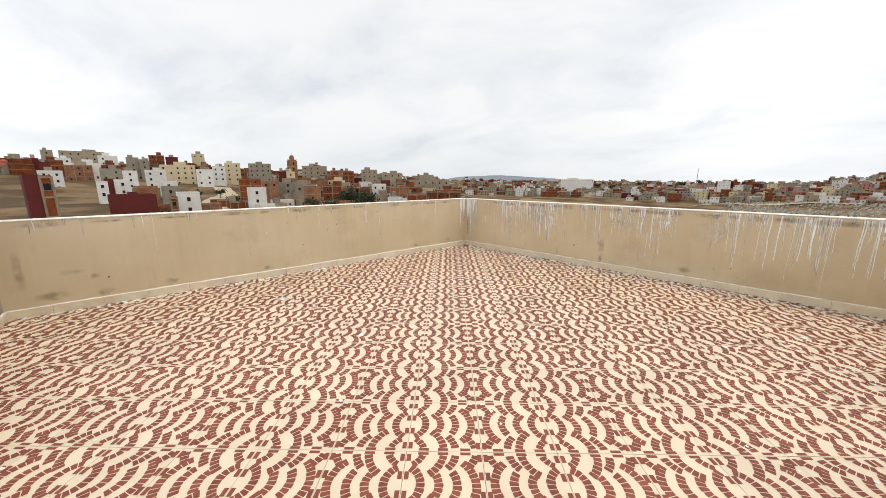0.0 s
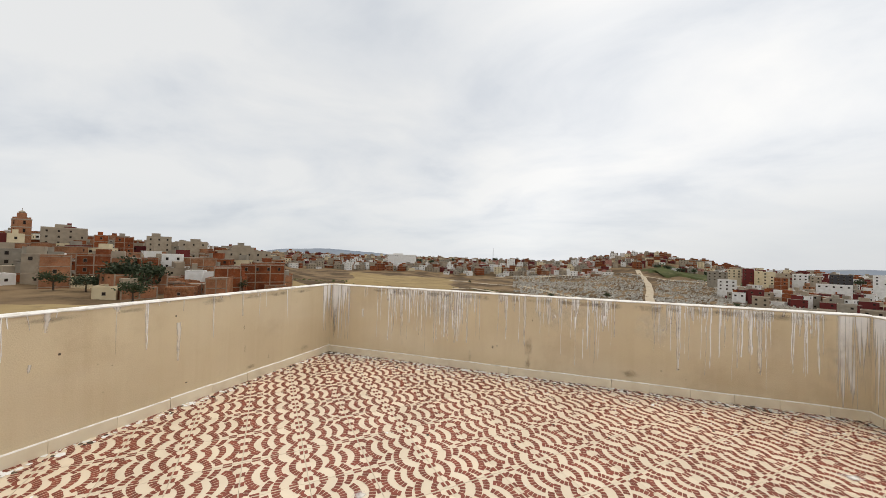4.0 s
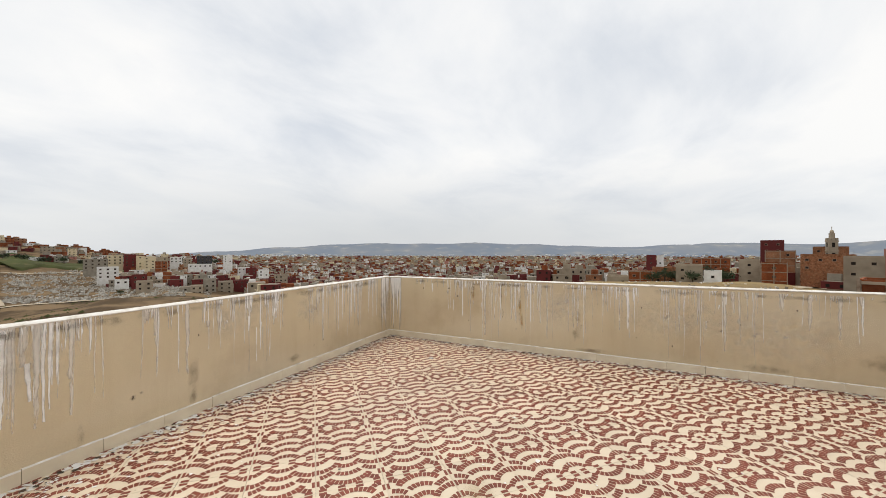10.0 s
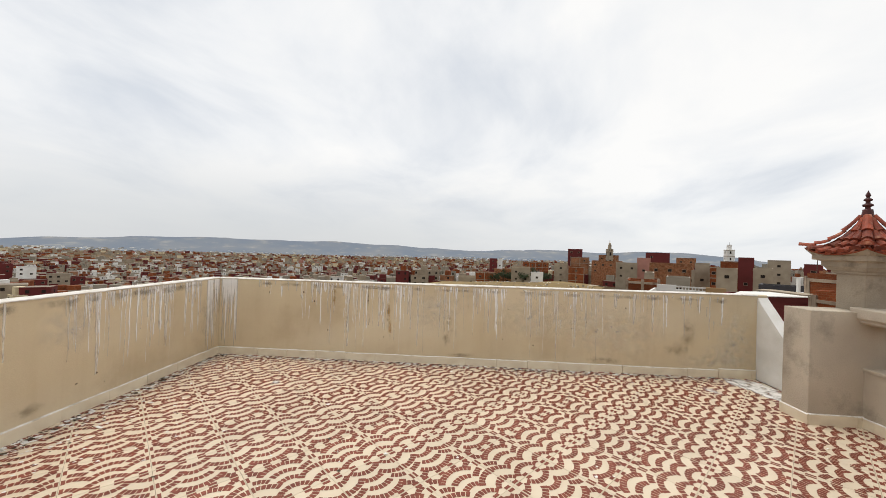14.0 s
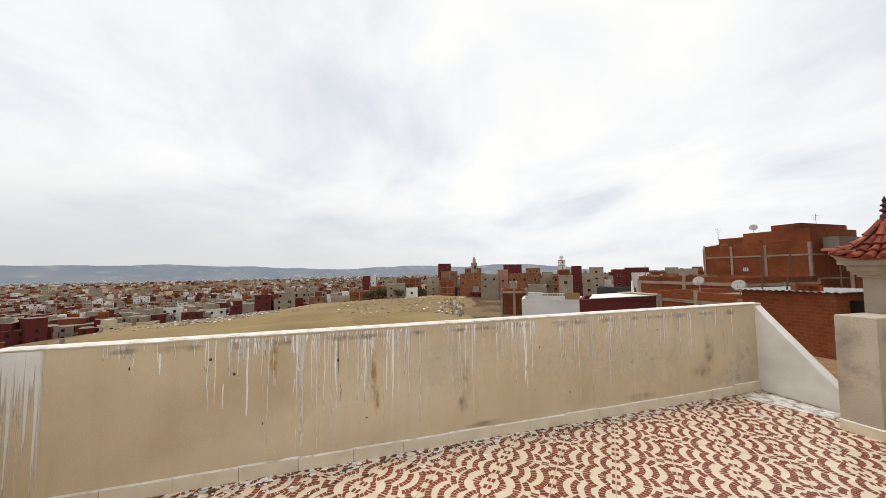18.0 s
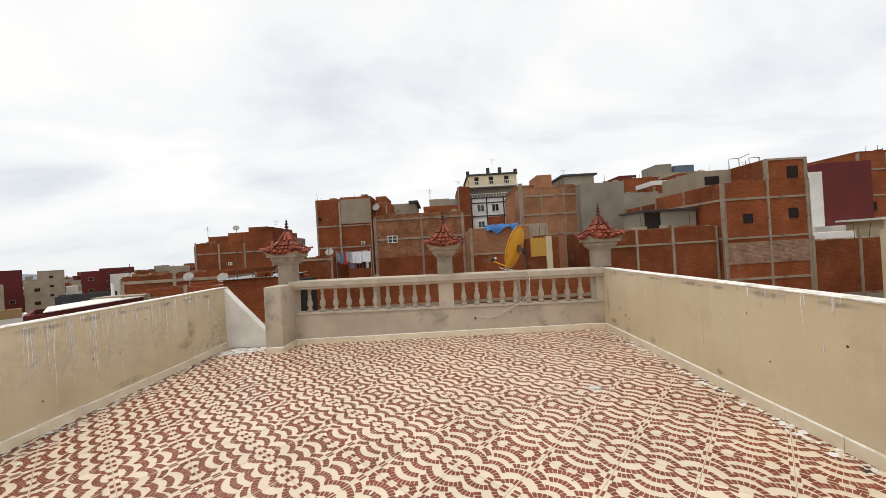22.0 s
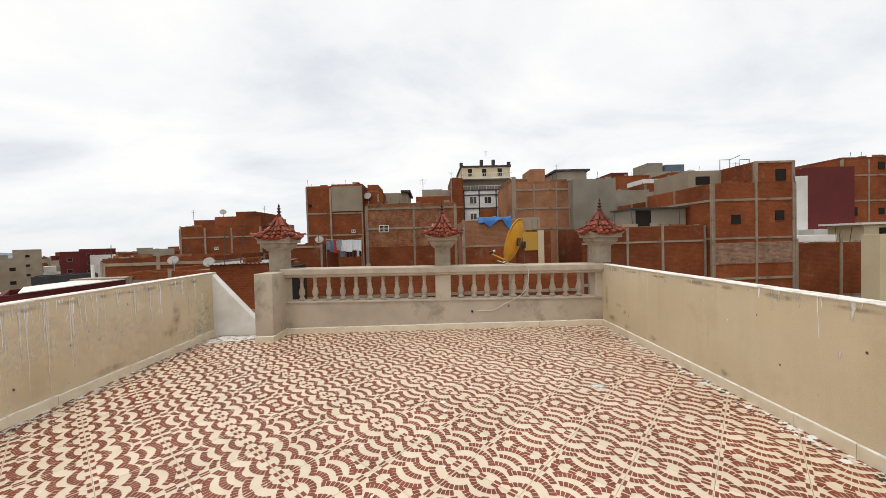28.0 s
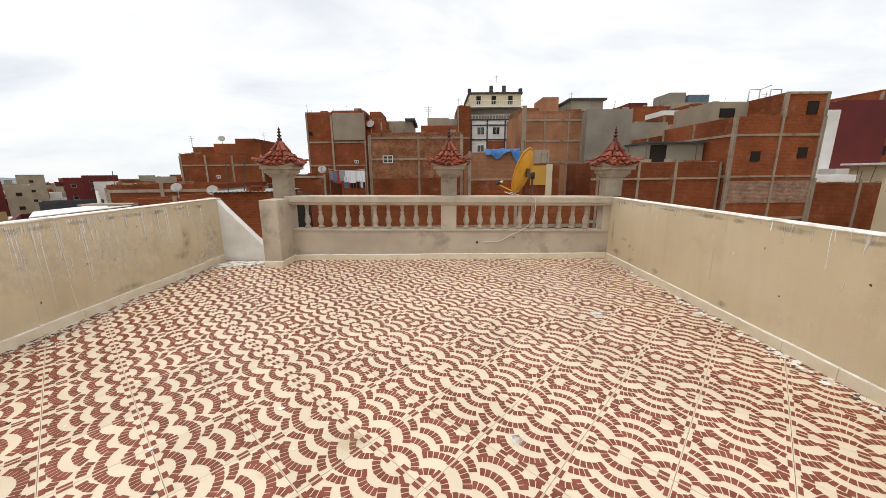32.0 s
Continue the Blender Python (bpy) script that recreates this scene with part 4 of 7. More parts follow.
def window(parent, m, w=1.0, h=1.1, kind="plain"):
    """A window as a part, with its frame and pane, sharing one mesh per size. Holes and voids have a near-black pane
    that paints in the dark inside.
    """
    key = (round(w, 1), round(h, 1), kind)
    if key not in WINDOW:
        fr = 0.07
        if kind != "plain":
            fr = 0.04 if kind == "void" else 0.07
            v, f = cell_solid([-w / 2, -w / 2 + fr, w / 2 - fr, w / 2], [0, fr, h - fr, h], lambda i, j: (i, j) != (1, 1), -0.03, 0.05)
        else:
            v, f = cell_solid([-w / 2, -w / 2 + fr, -0.03, 0.03, w / 2 - fr, w / 2], [0, fr, h - fr, h], lambda i, j: (i, j) not in ((1, 1), (3, 1)), -0.05, 0.05)
        me = bpy.data.meshes.new("window")
        me.from_pydata(v, [], f)
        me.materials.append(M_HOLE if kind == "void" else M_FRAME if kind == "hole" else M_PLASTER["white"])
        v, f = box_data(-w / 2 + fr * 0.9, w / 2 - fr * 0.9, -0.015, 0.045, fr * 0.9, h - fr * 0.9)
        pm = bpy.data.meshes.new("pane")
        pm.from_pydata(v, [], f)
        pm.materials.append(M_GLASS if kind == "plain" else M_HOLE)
        WINDOW[key] = (me, pm)
    o = new("window", WINDOW[key][0])
    o.parent = parent
    o.matrix_basis = m
    p = new("pane" if kind == "plain" else "opening", WINDOW[key][1])
    p.parent = o
    return o


BEAM = {}


def bar(parent, name, m, size, mat):
    """A straight concrete member; the mesh is shared by equal sizes."""
    key = (name, tuple(round(s, 1) for s in size), mat.name)
    if key not in BEAM:
        v, f = box_data(-size[0] / 2, size[0] / 2, -size[1] / 2, size[1] / 2, 0, size[2])
        me = bpy.data.meshes.new(name)
        me.from_pydata(v, [], f)
        me.materials.append(mat)
        BEAM[key] = me
    o = new(name, BEAM[key])
    o.parent = parent
    o.matrix_basis = m
    return o


def house(x, y, z, w, d, h, rz, style, floors, label, name="house", windows=True, frame_sides=(0, 1, 3), bays=None, roof_room=True, hole=False, win=(1.0, 1.1)):
    """A house of its own: wall, roof, columns and beams where it is bare brick, windows, roof room. Its front is side 0 (local -y)."""
    if len(label.split()) < 4:
        label += " in the town"
    e = empty(name, x, y, z, rz, label=label, category="house")
    base = min(0, land_z(x, y) - z) - 1.0
    box("wall", -w / 2, w / 2, -d / 2, d / 2, base, h, M_PLASTER[style], e)
    box("roof", -w / 2 + 0.22, w / 2 - 0.22, -d / 2 + 0.22, d / 2 - 0.22, h + 0.004, h + 0.03, M_ROOF, e)
    par = 0.5 if style not in ("brick", "orange") else 0.25
    ring_parapet(w, d, -d / 2, h + 0.002, h + par, M_PLASTER[style], e)
    fh = h / floors
    lo = int(base / fh)
    bare = style in ("brick", "orange")
    for side in (0, 1, 3):
        half, span = ((d, w), (w, d), (d, w), (w, d))[side]
        ms = pose(0, 0, 0, 0, 0, 90 * side) @ pose(0, -half / 2, 0)
        nb = bays or max(1, round(span / 4.2))
        if bare and side in frame_sides:
            for k in range(lo, floors + 1):
                bar(e, "beam", ms @ pose(0, -0.02, fh * k - 0.16), (span, 0.14, 0.26), M_FRAME)
            for c in range(nb + 1):
                bar(e, "column", ms @ pose(-span / 2 + span * c / nb, -0.025, base), (0.30, 0.17, h - base + random.uniform(0.1, 0.5)), M_FRAME)
        if windows and (side == 0 or not bare or random.random() < 0.4):
            nw = max(1, int(span / 3.4))
            for k in range(0, floors):
                for c in range(nw):
                    if random.random() < (0.45 if bare else 0.15):
                        continue
                    cx = (c + 0.5) / nw * span - span / 2
                    window(e, ms @ pose(cx, 0, fh * k + 0.95), win[0], win[1], "hole" if (hole or bare and random.random() < 0.7) else "plain")
    if roof_room:
        rx, rw, rh = random.uniform(-w / 5, w / 5), w * random.uniform(0.3, 0.45), random.uniform(1.9, 2.6)
        box("roof_room", rx - rw / 2, rx + rw / 2, -d * 0.05, d * 0.4, h + 0.03, h + rh, M_PLASTER[random.choice(("grey", "beige", style))], e)
    return e


# districts seen across the valley: (bearings, distances, count, styles with weights)
def district(name, a0, a1, r0, r1, count, weights, label, size=(7, 11), avoid=()):
    store = [[], [], []]
    styles = list(weights)
    done = []
    tries = 0
    while len(done) < count and tries < count * 6:
        tries += 1
        a = random.uniform(a0, a1)
        r = math.exp(random.uniform(math.log(r0), math.log(r1)))
        x, y = polar(a, r)
        if any(b0 <= a <= b1 and q0 <= r <= q1 for b0, b1, q0, q1 in avoid):
            continue
        if any((x - p) ** 2 + (y - q) ** 2 < (size[0] * 0.85) ** 2 for p, q in done[-400:]):
            continue
        done.append((x, y))
        w, d = random.uniform(*size), random.uniform(*size)
        floors = random.choice((1, 1, 2, 2, 2, 3))
        stuff_house(store, x, y, land_z(x, y), w, d, floors * 3.0, a + random.choice((0, 90)) + random.uniform(-25, 25), random.choices(styles, [weights[k] for k in styles])[0], floors, r > 800)
    return tagged(mesh_object(name, store[0], store[1], PAL_MATS, indices=store[2]), label=label, category="houses", kind="stuff")

# ---- far districts, joined ----
RED_TOWN = {"brick": 6, "orange": 4, "beige": 3, "grey": 2, "white": 1, "cream": 1, "oxide": 1}
PALE_TOWN = {"brick": 3, "orange": 1, "beige": 4, "grey": 2, "white": 4, "cream": 2, "oxide": 2, "pink": 1}
LOW_TOWN = {"brick": 4, "oxide": 8, "orange": 0.5, "beige": 3, "grey": 3, "white": 5, "cream": 1, "pink": 1}
PLAIN_TOWN = {**PALE_TOWN, "white": 3, "brick": 4, "grey": 3}
district("hillside_houses", -46, 12, 175, 560, 1000, RED_TOWN, "bare brick and pale houses packed on the hillside", size=(5.5, 9), avoid=((-19, 12, 0, 300),))
district("valley_edge_houses", -97, -47, 460, 1000, 900, PALE_TOWN, "red and white houses on the far side of the valley")
district("distant_valley_houses", -97, -40, 1000, 2300, 380, PALE_TOWN, "pale distant houses beyond the valley", size=(9, 15))
district("hilltop_houses", -113, -90, 560, 1300, 460, {**PALE_TOWN, "white": 7, "cream": 3}, "pale houses climbing the far hilltop", size=(6, 11))
district("lower_town_houses", -150, -111, 190, 1000, 1900, LOW_TOWN, "dense red and pale houses of the lower town", size=(5, 9), avoid=((-126, -110, 0, 340),))
district("distant_town_houses", -150, -108, 950, 2600, 1000, PLAIN_TOWN, "pale distant houses of the town", size=(9, 15))
district("plain_houses", -200, -143, 190, 1000, 1900, LOW_TOWN, "low red and pale houses spread over the plain", size=(5, 9))
district("distant_plain_houses", -206, -140, 950, 3200, 1800, PLAIN_TOWN, "pale distant houses on the plain", size=(8, 14))
district("plateau_houses", 124, 166, 170, 1300, 700, LOW_TOWN, "brick and pale houses along the plateau", size=(5, 9), avoid=((156, 175, 0, 230),))
district("upper_town_houses", 20, 122, 105, 420, 260, RED_TOWN, "brick houses on the rising ground behind")

# pale blocks of the town spread up the foot of the far ridge
rnd = random.Random(8)
store = [[], [], []]
for k in range(1300):
    a = rnd.uniform(-200, -118)
    u = rnd.random() ** 1.6
    r = 4400 * (0.862 + 0.03 * u)
    x, y = polar(a, r)
    z = EYE[2] + r * math.tan(radians(-1.12 + 0.42 * u))
    s = rnd.uniform(5, 13)
    boxes_mesh(store, -s, s, -6, 6, -14, rnd.uniform(3, 9), rnd.choice((4, 4, 2, 3)), pose(x, y, z, 0, 0, a - 90))
tagged(mesh_object("ridge_foot_houses", store[0], store[1], PAL_MATS, indices=store[2]), label="pale blocks of far town below the ridge", category="houses", kind="stuff")

# rubble tipped on the dry mound
store = [[], [], []]
for k in range(1500):
    a, r = rnd.gauss(194, 4.5), 104 + abs(rnd.gauss(0, 16))
    if k % 4 == 0:
        a, r = rnd.uniform(158, 178), rnd.uniform(80, 130)
    x, y = polar(a, r)
    s = rnd.uniform(0.08, 0.32)
    boxes_mesh(store, -s, s, -s * 0.7, s * 0.7, -0.2, s * 0.8 + 1.0, rnd.choice((4, 2, 3, 3)), pose(x, y, land_z(x, y), rnd.uniform(-20, 20), 0, rnd.uniform(0, 90)))
tagged(mesh_object("rubble", store[0], store[1], PAL_MATS, indices=store[2]), label="pale rubble tipped on the dry mound", category="rubble", kind="stuff")

# low dry bushes and clods on the valley sides
v, f = [], []
for k in range(2600):
    a, r = rnd.uniform(-128, -48), 60 + 200 * rnd.random() ** 0.8
    if noise.noise((a * 0.12, r * 0.02, 3.0)) < -0.05:
        continue
    x, y = polar(a, r)
    z = land_z(x, y)
    s = rnd.uniform(0.25, 1.1)
    b = len(v)
    v.append((x, y, z + s * rnd.uniform(0.5, 0.9)))
    for i in range(6):
        q = s * rnd.uniform(0.6, 1.2)
        v.append((x + q * math.cos(i * 1.05), y + q * math.sin(i * 1.05), z - 0.1 + 0.25 * s * rnd.random()))
    f += [(b, b + 1 + i, b + 1 + (i + 1) % 6) for i in range(6)]
tagged(mesh_object("dry_bushes", v, f, [M_SCRUB]), label="low dry bushes and clods on the valley sides", category="bushes", kind="stuff")

# ---- graves on the slope across the valley ----
rnd = random.Random(21)
store = [[], [], []]
for k in range(3600):
    a = rnd.uniform(-121, -83)
    if -103.2 < a < -101.6:
        continue
    if noise.noise((a * 0.35, k * 0.0, 1.1)) + 0.9 * min(1.0, (a + 121) / 6) < 0.35:
        continue
    r = rnd.uniform(262, 470)
    x, y = polar(a, r)
    z = land_z(x, y)
    s = rnd.uniform(0.8, 1.5)
    boxes_mesh(store, -0.35 * s, 0.35 * s, -0.9 * s, 0.9 * s, -0.3, 0.35 * s, 0, pose(x, y, z, 0, 0, 25 + rnd.uniform(-12, 12)))
    boxes_mesh(store, -0.3 * s, 0.3 * s, 0.75 * s, 0.95 * s, 0, 0.95 * s, 0, pose(x, y, z, 0, 0, 25 + rnd.uniform(-12, 12)))
tagged(mesh_object("graves", store[0], store[1], [M_STONE], indices=store[2]), label="white stone graves covering the far slope", category="graves", kind="stuff")


def track(name, pts, width, label):
    """A pale strip that follows the ground between bearings and distances."""
    v, f = [], []
    P = smooth_track(pts)
    for i, (a, r) in enumerate(P):
        x, y = polar(a, r)
        x2, y2 = polar(*P[min(i + 1, len(P) - 1)])
        x1, y1 = polar(*P[max(i - 1, 0)])
        d = Vector((x2 - x1, y2 - y1, 0)).normalized()
        n = Vector((-d.y, d.x, 0))
        for s in (-1, 1):
            q = Vector((x, y, 0)) + n * s * width / 2
            v.append((q.x, q.y, land_z(q.x, q.y) + 0.35))
    f = [(2 * i, 2 * i + 1, 2 * i + 3, 2 * i + 2) for i in range(len(P) - 1)]
    return tagged(mesh_object(name, v, f, M_DUST), label=label, category="track", kind="structure")


def smooth_track(pts, n=10):
    out = []
    for i in range(len(pts) - 1):
        for k in range(n):
            u = k / n
            out.append((pts[i][0] + (pts[i + 1][0] - pts[i][0]) * u, pts[i][1] + (pts[i + 1][1] - pts[i][1]) * u))
    return out + [pts[-1]]


track("road_through_graves", [(-102.6, 262), (-102.4, 300), (-102.5, 345), (-102.2, 400), (-101.6, 455), (-100.8, 520)], 5.5, "pale dirt track climbing between the graves")
track("road_above_graves", [(-120, 400), (-111, 440), (-101.5, 480), (-92, 455), (-84, 420), (-78, 400)], 5, "pale dirt track above the graves")
track("road_below_graves", [(-119, 285), (-110, 262), (-101, 255), (-92, 268), (-84, 300), (-76, 330), (-70, 360)], 4, "pale dirt track below the graves")
track("road_in_valley", [(-64, 230), (-70, 260), (-77, 245), (-84, 215)], 4, "pale dirt track in the valley")
track("road_on_mound", [(176, 95), (170, 110), (163, 120), (159, 150), (157, 190)], 6, "pale dirt track along the dry mound")
track("road_on_hillside", [(-10.6, 150), (-9.6, 180), (-11.6, 215), (-11, 250)], 9, "pale dirt track climbing the hillside")

# ---- trees ----
def tree_kind(seed, h, spread):
    """A tree: tapered trunk with limbs, and a crown of many small leaf clumps."""
    rnd = random.Random(seed)
    e = new("tree")
    v, f = [], []

    def limb(p, q, r0, r1):
        d = (q - p).normalized()
        s = d.cross(Vector((0.3, 0.9, 0.1))).normalized()
        t = d.cross(s)
        b = len(v)
        for c, r in ((p, r0), (q, r1)):
            for k in range(6):
                a = math.pi * k / 3
                v.append(tuple(c + s * math.cos(a) * r + t * math.sin(a) * r))
        for k in range(6):
            f.append((b + k, b + (k + 1) % 6, b + 6 + (k + 1) % 6, b + 6 + k))

    top = Vector((0.1, 0.05, h * 0.5))
    limb(Vector((0, 0, -0.6)), top, 0.05 * h, 0.03 * h)
    heads = []
    for k in range(7):
        a = k * 0.9 + rnd.uniform(-0.3, 0.3)
        q = top + Vector((math.cos(a) * spread * rnd.uniform(0.3, 0.62), math.sin(a) * spread * rnd.uniform(0.3, 0.62), h * rnd.uniform(0.05, 0.33)))
        limb(top - Vector((0, 0, h * 0.1)), q, 0.02 * h, 0.008 * h)
        heads.append(q)
    mesh_object("trunk", v, f, M_BARK, e)
    lv, lf = [], []
    for k in range(620):
        c = rnd.choice(heads)
        p = c + Vector((rnd.gauss(0, 1), rnd.gauss(0, 1), rnd.gauss(0, 0.8))) * spread * 0.21
        s = spread * rnd.uniform(0.05, 0.10)
        n = Vector((rnd.gauss(0, 1), rnd.gauss(0, 1), rnd.gauss(0, 1))).normalized()
        a = n.orthogonal().normalized()
        c2 = n.cross(a)
        b = len(lv)
        lv += [tuple(p + a * s), tuple(p + c2 * s * 0.7 + n * s * 0.3), tuple(p - a * s), tuple(p - c2 * s * 0.7 - n * s * 0.2)]
        lf.append((b, b + 1, b + 2, b + 3))
    mesh_object("crown", lv, lf, M_LEAF, e)
    return e


trees = [tree_kind(1, 6.0, 3.6), tree_kind(2, 7.5, 3.0), tree_kind(3, 5.0, 4.2)]
near_spots = [(-29.0, 112, 0.9), (-27.9, 128, 1.5), (-28.9, 132, 1.6), (-29.9, 126, 1.5), (-30.8, 130, 1.3), (-25, 135, 0.9), (-22.5, 140, 0.9), (-41, 128, 0.7), (-12, 170, 0.8), (-10.6, 200, 0.8), (-8, 190, 0.7), (-20, 185, 0.9), (173.2, 150, 0.9), (171.8, 152, 0.9), (170.3, 155, 1.0), (168.6, 150, 0.9), (167, 158, 1.0), (165.4, 160, 1.0), (148.5, 210, 1.2), (147.6, 212, 1.1), (-67.5, 640, 2.0), (-69.5, 650, 1.8), (-73, 700, 1.8), (-78, 690, 1.9)]
spots = near_spots + [(-80, 700, 1.8), (-83.5, 720, 1.9), (-86, 730, 2.0), (-72, 560, 1.4), (-97, 262, 0.9), (-106, 540, 1.6), (-104.5, 545, 1.6), (-107.5, 540, 1.5), (-109, 550, 1.4), (-103.2, 535, 1.4), (-110, 545, 1.4), (-116, 620, 1.8), (-118, 640, 1.8), (-121.8, 640, 2.0),
         (-122.3, 650, 2.1), (-122.8, 640, 2.0), (-123.4, 645, 2.1), (-89, 250, 0.6), (-112, 300, 0.6), (-76, 300, 0.6), (146, 180, 0.9), (150, 190, 0.9)]
for k, (a, r, s) in enumerate(spots):
    x, y = polar(a, r)
    t = trees[k % 3] if k < 3 else copy_thing(trees[k % 3], pose(0, 0, 0))
    t.matrix_basis = pose(x, y, land_z(x, y), 0, 0, 57 * k) @ Matrix.Scale(s, 4)
    tagged(t, label="dark green broad-leaved tree on the dry ground", category="tree", group="trees around the town")

# ---- brick houses behind the balustrade ----
BEFORE_NORTH = set(bpy.data.objects)


def brick_house(label, x0, x1, y, depth, top, style="brick", cols=(), beams=(), wins=(), base=-10.5, sides=True, parapet=0.3, frame_mat=None):
    """An axis-aligned house: front at y, with concrete columns (x), beams (z) and openings (x, z, w, h, kind) on the front, and frames on the flanks."""
    e = empty("house", (x0 + x1) / 2, y, base, label=label, category="house")
    fm = frame_mat or M_FRAME
    w = x1 - x0
    H = top - base
    box("wall", -w / 2, w / 2, 0, depth, 0, H, M_PLASTER[style], e)
    box("roof", -w / 2 + 0.2, w / 2 - 0.2, 0.2, depth - 0.2, H + 0.004, H + 0.03, M_ROOF, e)
    if parapet:
        ring_parapet(w, depth, 0, H + 0.002, H + parapet, M_PLASTER[style], e, 0.18)
    cx = (x0 + x1) / 2
    rnd = random.Random(int(abs(x0) * 10 + y))
    for x in cols:
        bar(e, "column", pose(x - cx, -0.02, 0), (rnd.choice((0.17, 0.2, 0.23)), 0.10, H + rnd.choice((0.0, 0.1, 0.1, 0.4))), fm)
    for z in beams:
        bar(e, "beam", pose(0, -0.015, z - base - 0.13), (w, 0.08, rnd.choice((0.14, 0.17, 0.2))), fm)
    if sides and (cols or beams):
        for sx in (-1, 1):
            n = max(1, round(depth / 4))
            for k in range(n + 1):
                bar(e, "column", pose(sx * w / 2 + sx * 0.02, depth * k / n, 0), (0.10, 0.2, H + rnd.choice((0.0, 0.1))), fm)
            for z in beams:
                bar(e, "beam", pose(sx * w / 2 + sx * 0.015, depth / 2, z - base - 0.13, 0, 0, 90), (depth, 0.08, 0.17), fm)
    for x, z, ww, hh, kind in wins:
        window(e, pose(x - cx, -0.02, z - base), ww, hh, kind)
    if top > 0.5 and style in ("brick", "rough", "orange", "grey"):
        for k in range(max(2, int(w / 1.6))):
            px, pw, ph = rnd.uniform(-w / 2 + 0.5, w / 2 - 0.5), rnd.uniform(0.15, 0.7), rnd.uniform(0.06, 0.26)
            box("parapet_block", px - pw, px + pw, 0.02, 0.17, H + parapet, H + parapet + ph, M_PLASTER[rnd.choice((style, "rough", "beige"))], e)
        for k in range(max(2, int(w / 2))):
            px = rnd.uniform(-w / 2 + 0.2, w / 2 - 0.2)
            bar(e, "rebar", pose(px, 0.1, H, rnd.uniform(-6, 6), rnd.uniform(-6, 6)), (0.03, 0.03, rnd.choice((0.6, 0.9, 1.2))), M_STEEL)
    return e


def annex(e, x0, x1, y0, y1, z0, z1, style, name="roof_room"):
    """A piece built onto a house, in world coordinates."""
    return in_parent(box(name, x0, x1, y0, y1, z0, z1, M_PLASTER[style]), e)


h = brick_house("bare brick house with raw concrete frame and several roof levels", -28.8, -18.4, 49, 9, 3.7, cols=(-28.7, -25.6, -22.2, -18.5), beams=(0.2, 2.6), wins=((-24.2, 0.9, 0.5, 0.4, "plain"), (-27.6, -1.2, 0.6, 0.6, "void")))
annex(h, -27.6, -24.3, 50, 57, 3.7, 4.9, "brick")
annex(h, -24.3, -18.4, 49.02, 57, 3.7, 5.2, "brick")
annex(h, -21.6, -19.1, 49.1, 57, 5.2, 5.8, "brick")
annex(h, -18.4, -17.2, 51, 57, 3.0, 4.3, "grey")
h = brick_house("tall bare brick house with concrete frame beside a plastered wall", -12.1, -8.9, 48, 9, 8.4, cols=(-12.0, -9.0), beams=(2.4, 5.2), wins=((-11.6, 6.0, 0.4, 0.4, "void"),), sides=False)
h = brick_house("tall house with beige plastered upper wall above bare brick", -8.9, -4.9, 48.1, 9, 8.6, "brick", cols=(-5.0,), beams=(2.4, 5.2), wins=((-6.0, 5.9, 0.5, 1.1, "plain"), (-6.2, 2.6, 0.5, 0.4, "plain")), sides=False)
annex(h, -8.85, -4.95, 47.99, 48.08, 5.4, 8.6, "beige", "plaster_panel")
h = brick_house("brick roof house stepping back behind the washing line", -4.9, -2.4, 49, 8, 7.6, cols=(-3.0,), beams=(5.0,), sides=False)
annex(h, -4.4, -3.0, 49.2, 54, 7.6, 8.9, "brick")
h = brick_house("beige plastered roof house with a dark overhanging roof edge", -2.6, 0.7, 52, 8, 8.1, "beige", sides=False, parapet=0)
annex(h, -0.2, 1.1, 51.5, 59, 8.1, 8.4, "black", "roof_edge")
h = brick_house("wide bare brick house with two small white windows", -2.4, 6.3, 36, 9, 4.75, "rough", cols=(-2.3, 2.2, 6.2), beams=(-2.2, 0.3 + 2.4, 4.6), wins=((-0.7, 2.3, 0.95, 0.7, "plain"), (4.4, 2.3, 0.95, 0.7, "plain")))
annex(h, -2.3, 6.2, 35.94, 35.99, -1.9, 0.9, "brick", "brick_band")
annex(h, 2.4, 6.0, 38, 44, 4.75, 5.9, "brick")
annex(h, 3.0, 5.2, 40, 44, 5.9, 6.9, "grey")
h = brick_house("white house with black trimmed storeys, balconies and a cream top floor", 9.3, 17.3, 60, 10, 9.9, "white", wins=[(x, 7.7, 1.2, 1.2, "plain") for x in (10.9, 13.3, 15.9)] + [(10.9, 5.1, 1.1, 1.1, "plain"), (15.9, 5.2, 1.1, 1.1, "plain")], sides=False, parapet=0)
for x in (9.4, 11.9, 14.7, 17.2):
    in_parent(box("black_pilaster", x - 0.1, x + 0.1, 59.93, 60.02, 4.0, 10.0, M_PLASTER["black"]), h)
for z in (7.0, 9.15, 9.95):
    in_parent(box("black_band", 9.3, 17.3, 59.90, 60.02, z - 0.09, z + 0.09, M_PLASTER["black"]), h)
annex(h, 12.0, 14.6, 59.9, 60.02, 4.2, 6.8, "brick", "brick_panel")
annex(h, 9.3, 17.3, 61.5, 70, 9.92, 12.0, "grey", "upper_wall")
annex(h, 9.2, 17.3, 61.0, 70, 12.0, 13.9, "cream", "top_floor")
annex(h, 9.0, 17.5, 60.9, 70, 13.85, 14.15, "black", "roof_edge")
annex(h, 9.1, 17.4, 60.3, 61.5, 11.85, 12.05, "white", "balcony_slab")
for x in (9.2, 12.6, 14.6, 17.2):
    annex(h, x - 0.25, x + 0.25, 61, 61.6, 14.15, 14.7 if x in (9.2, 17.2) else 15.1, "black", "roof_post")
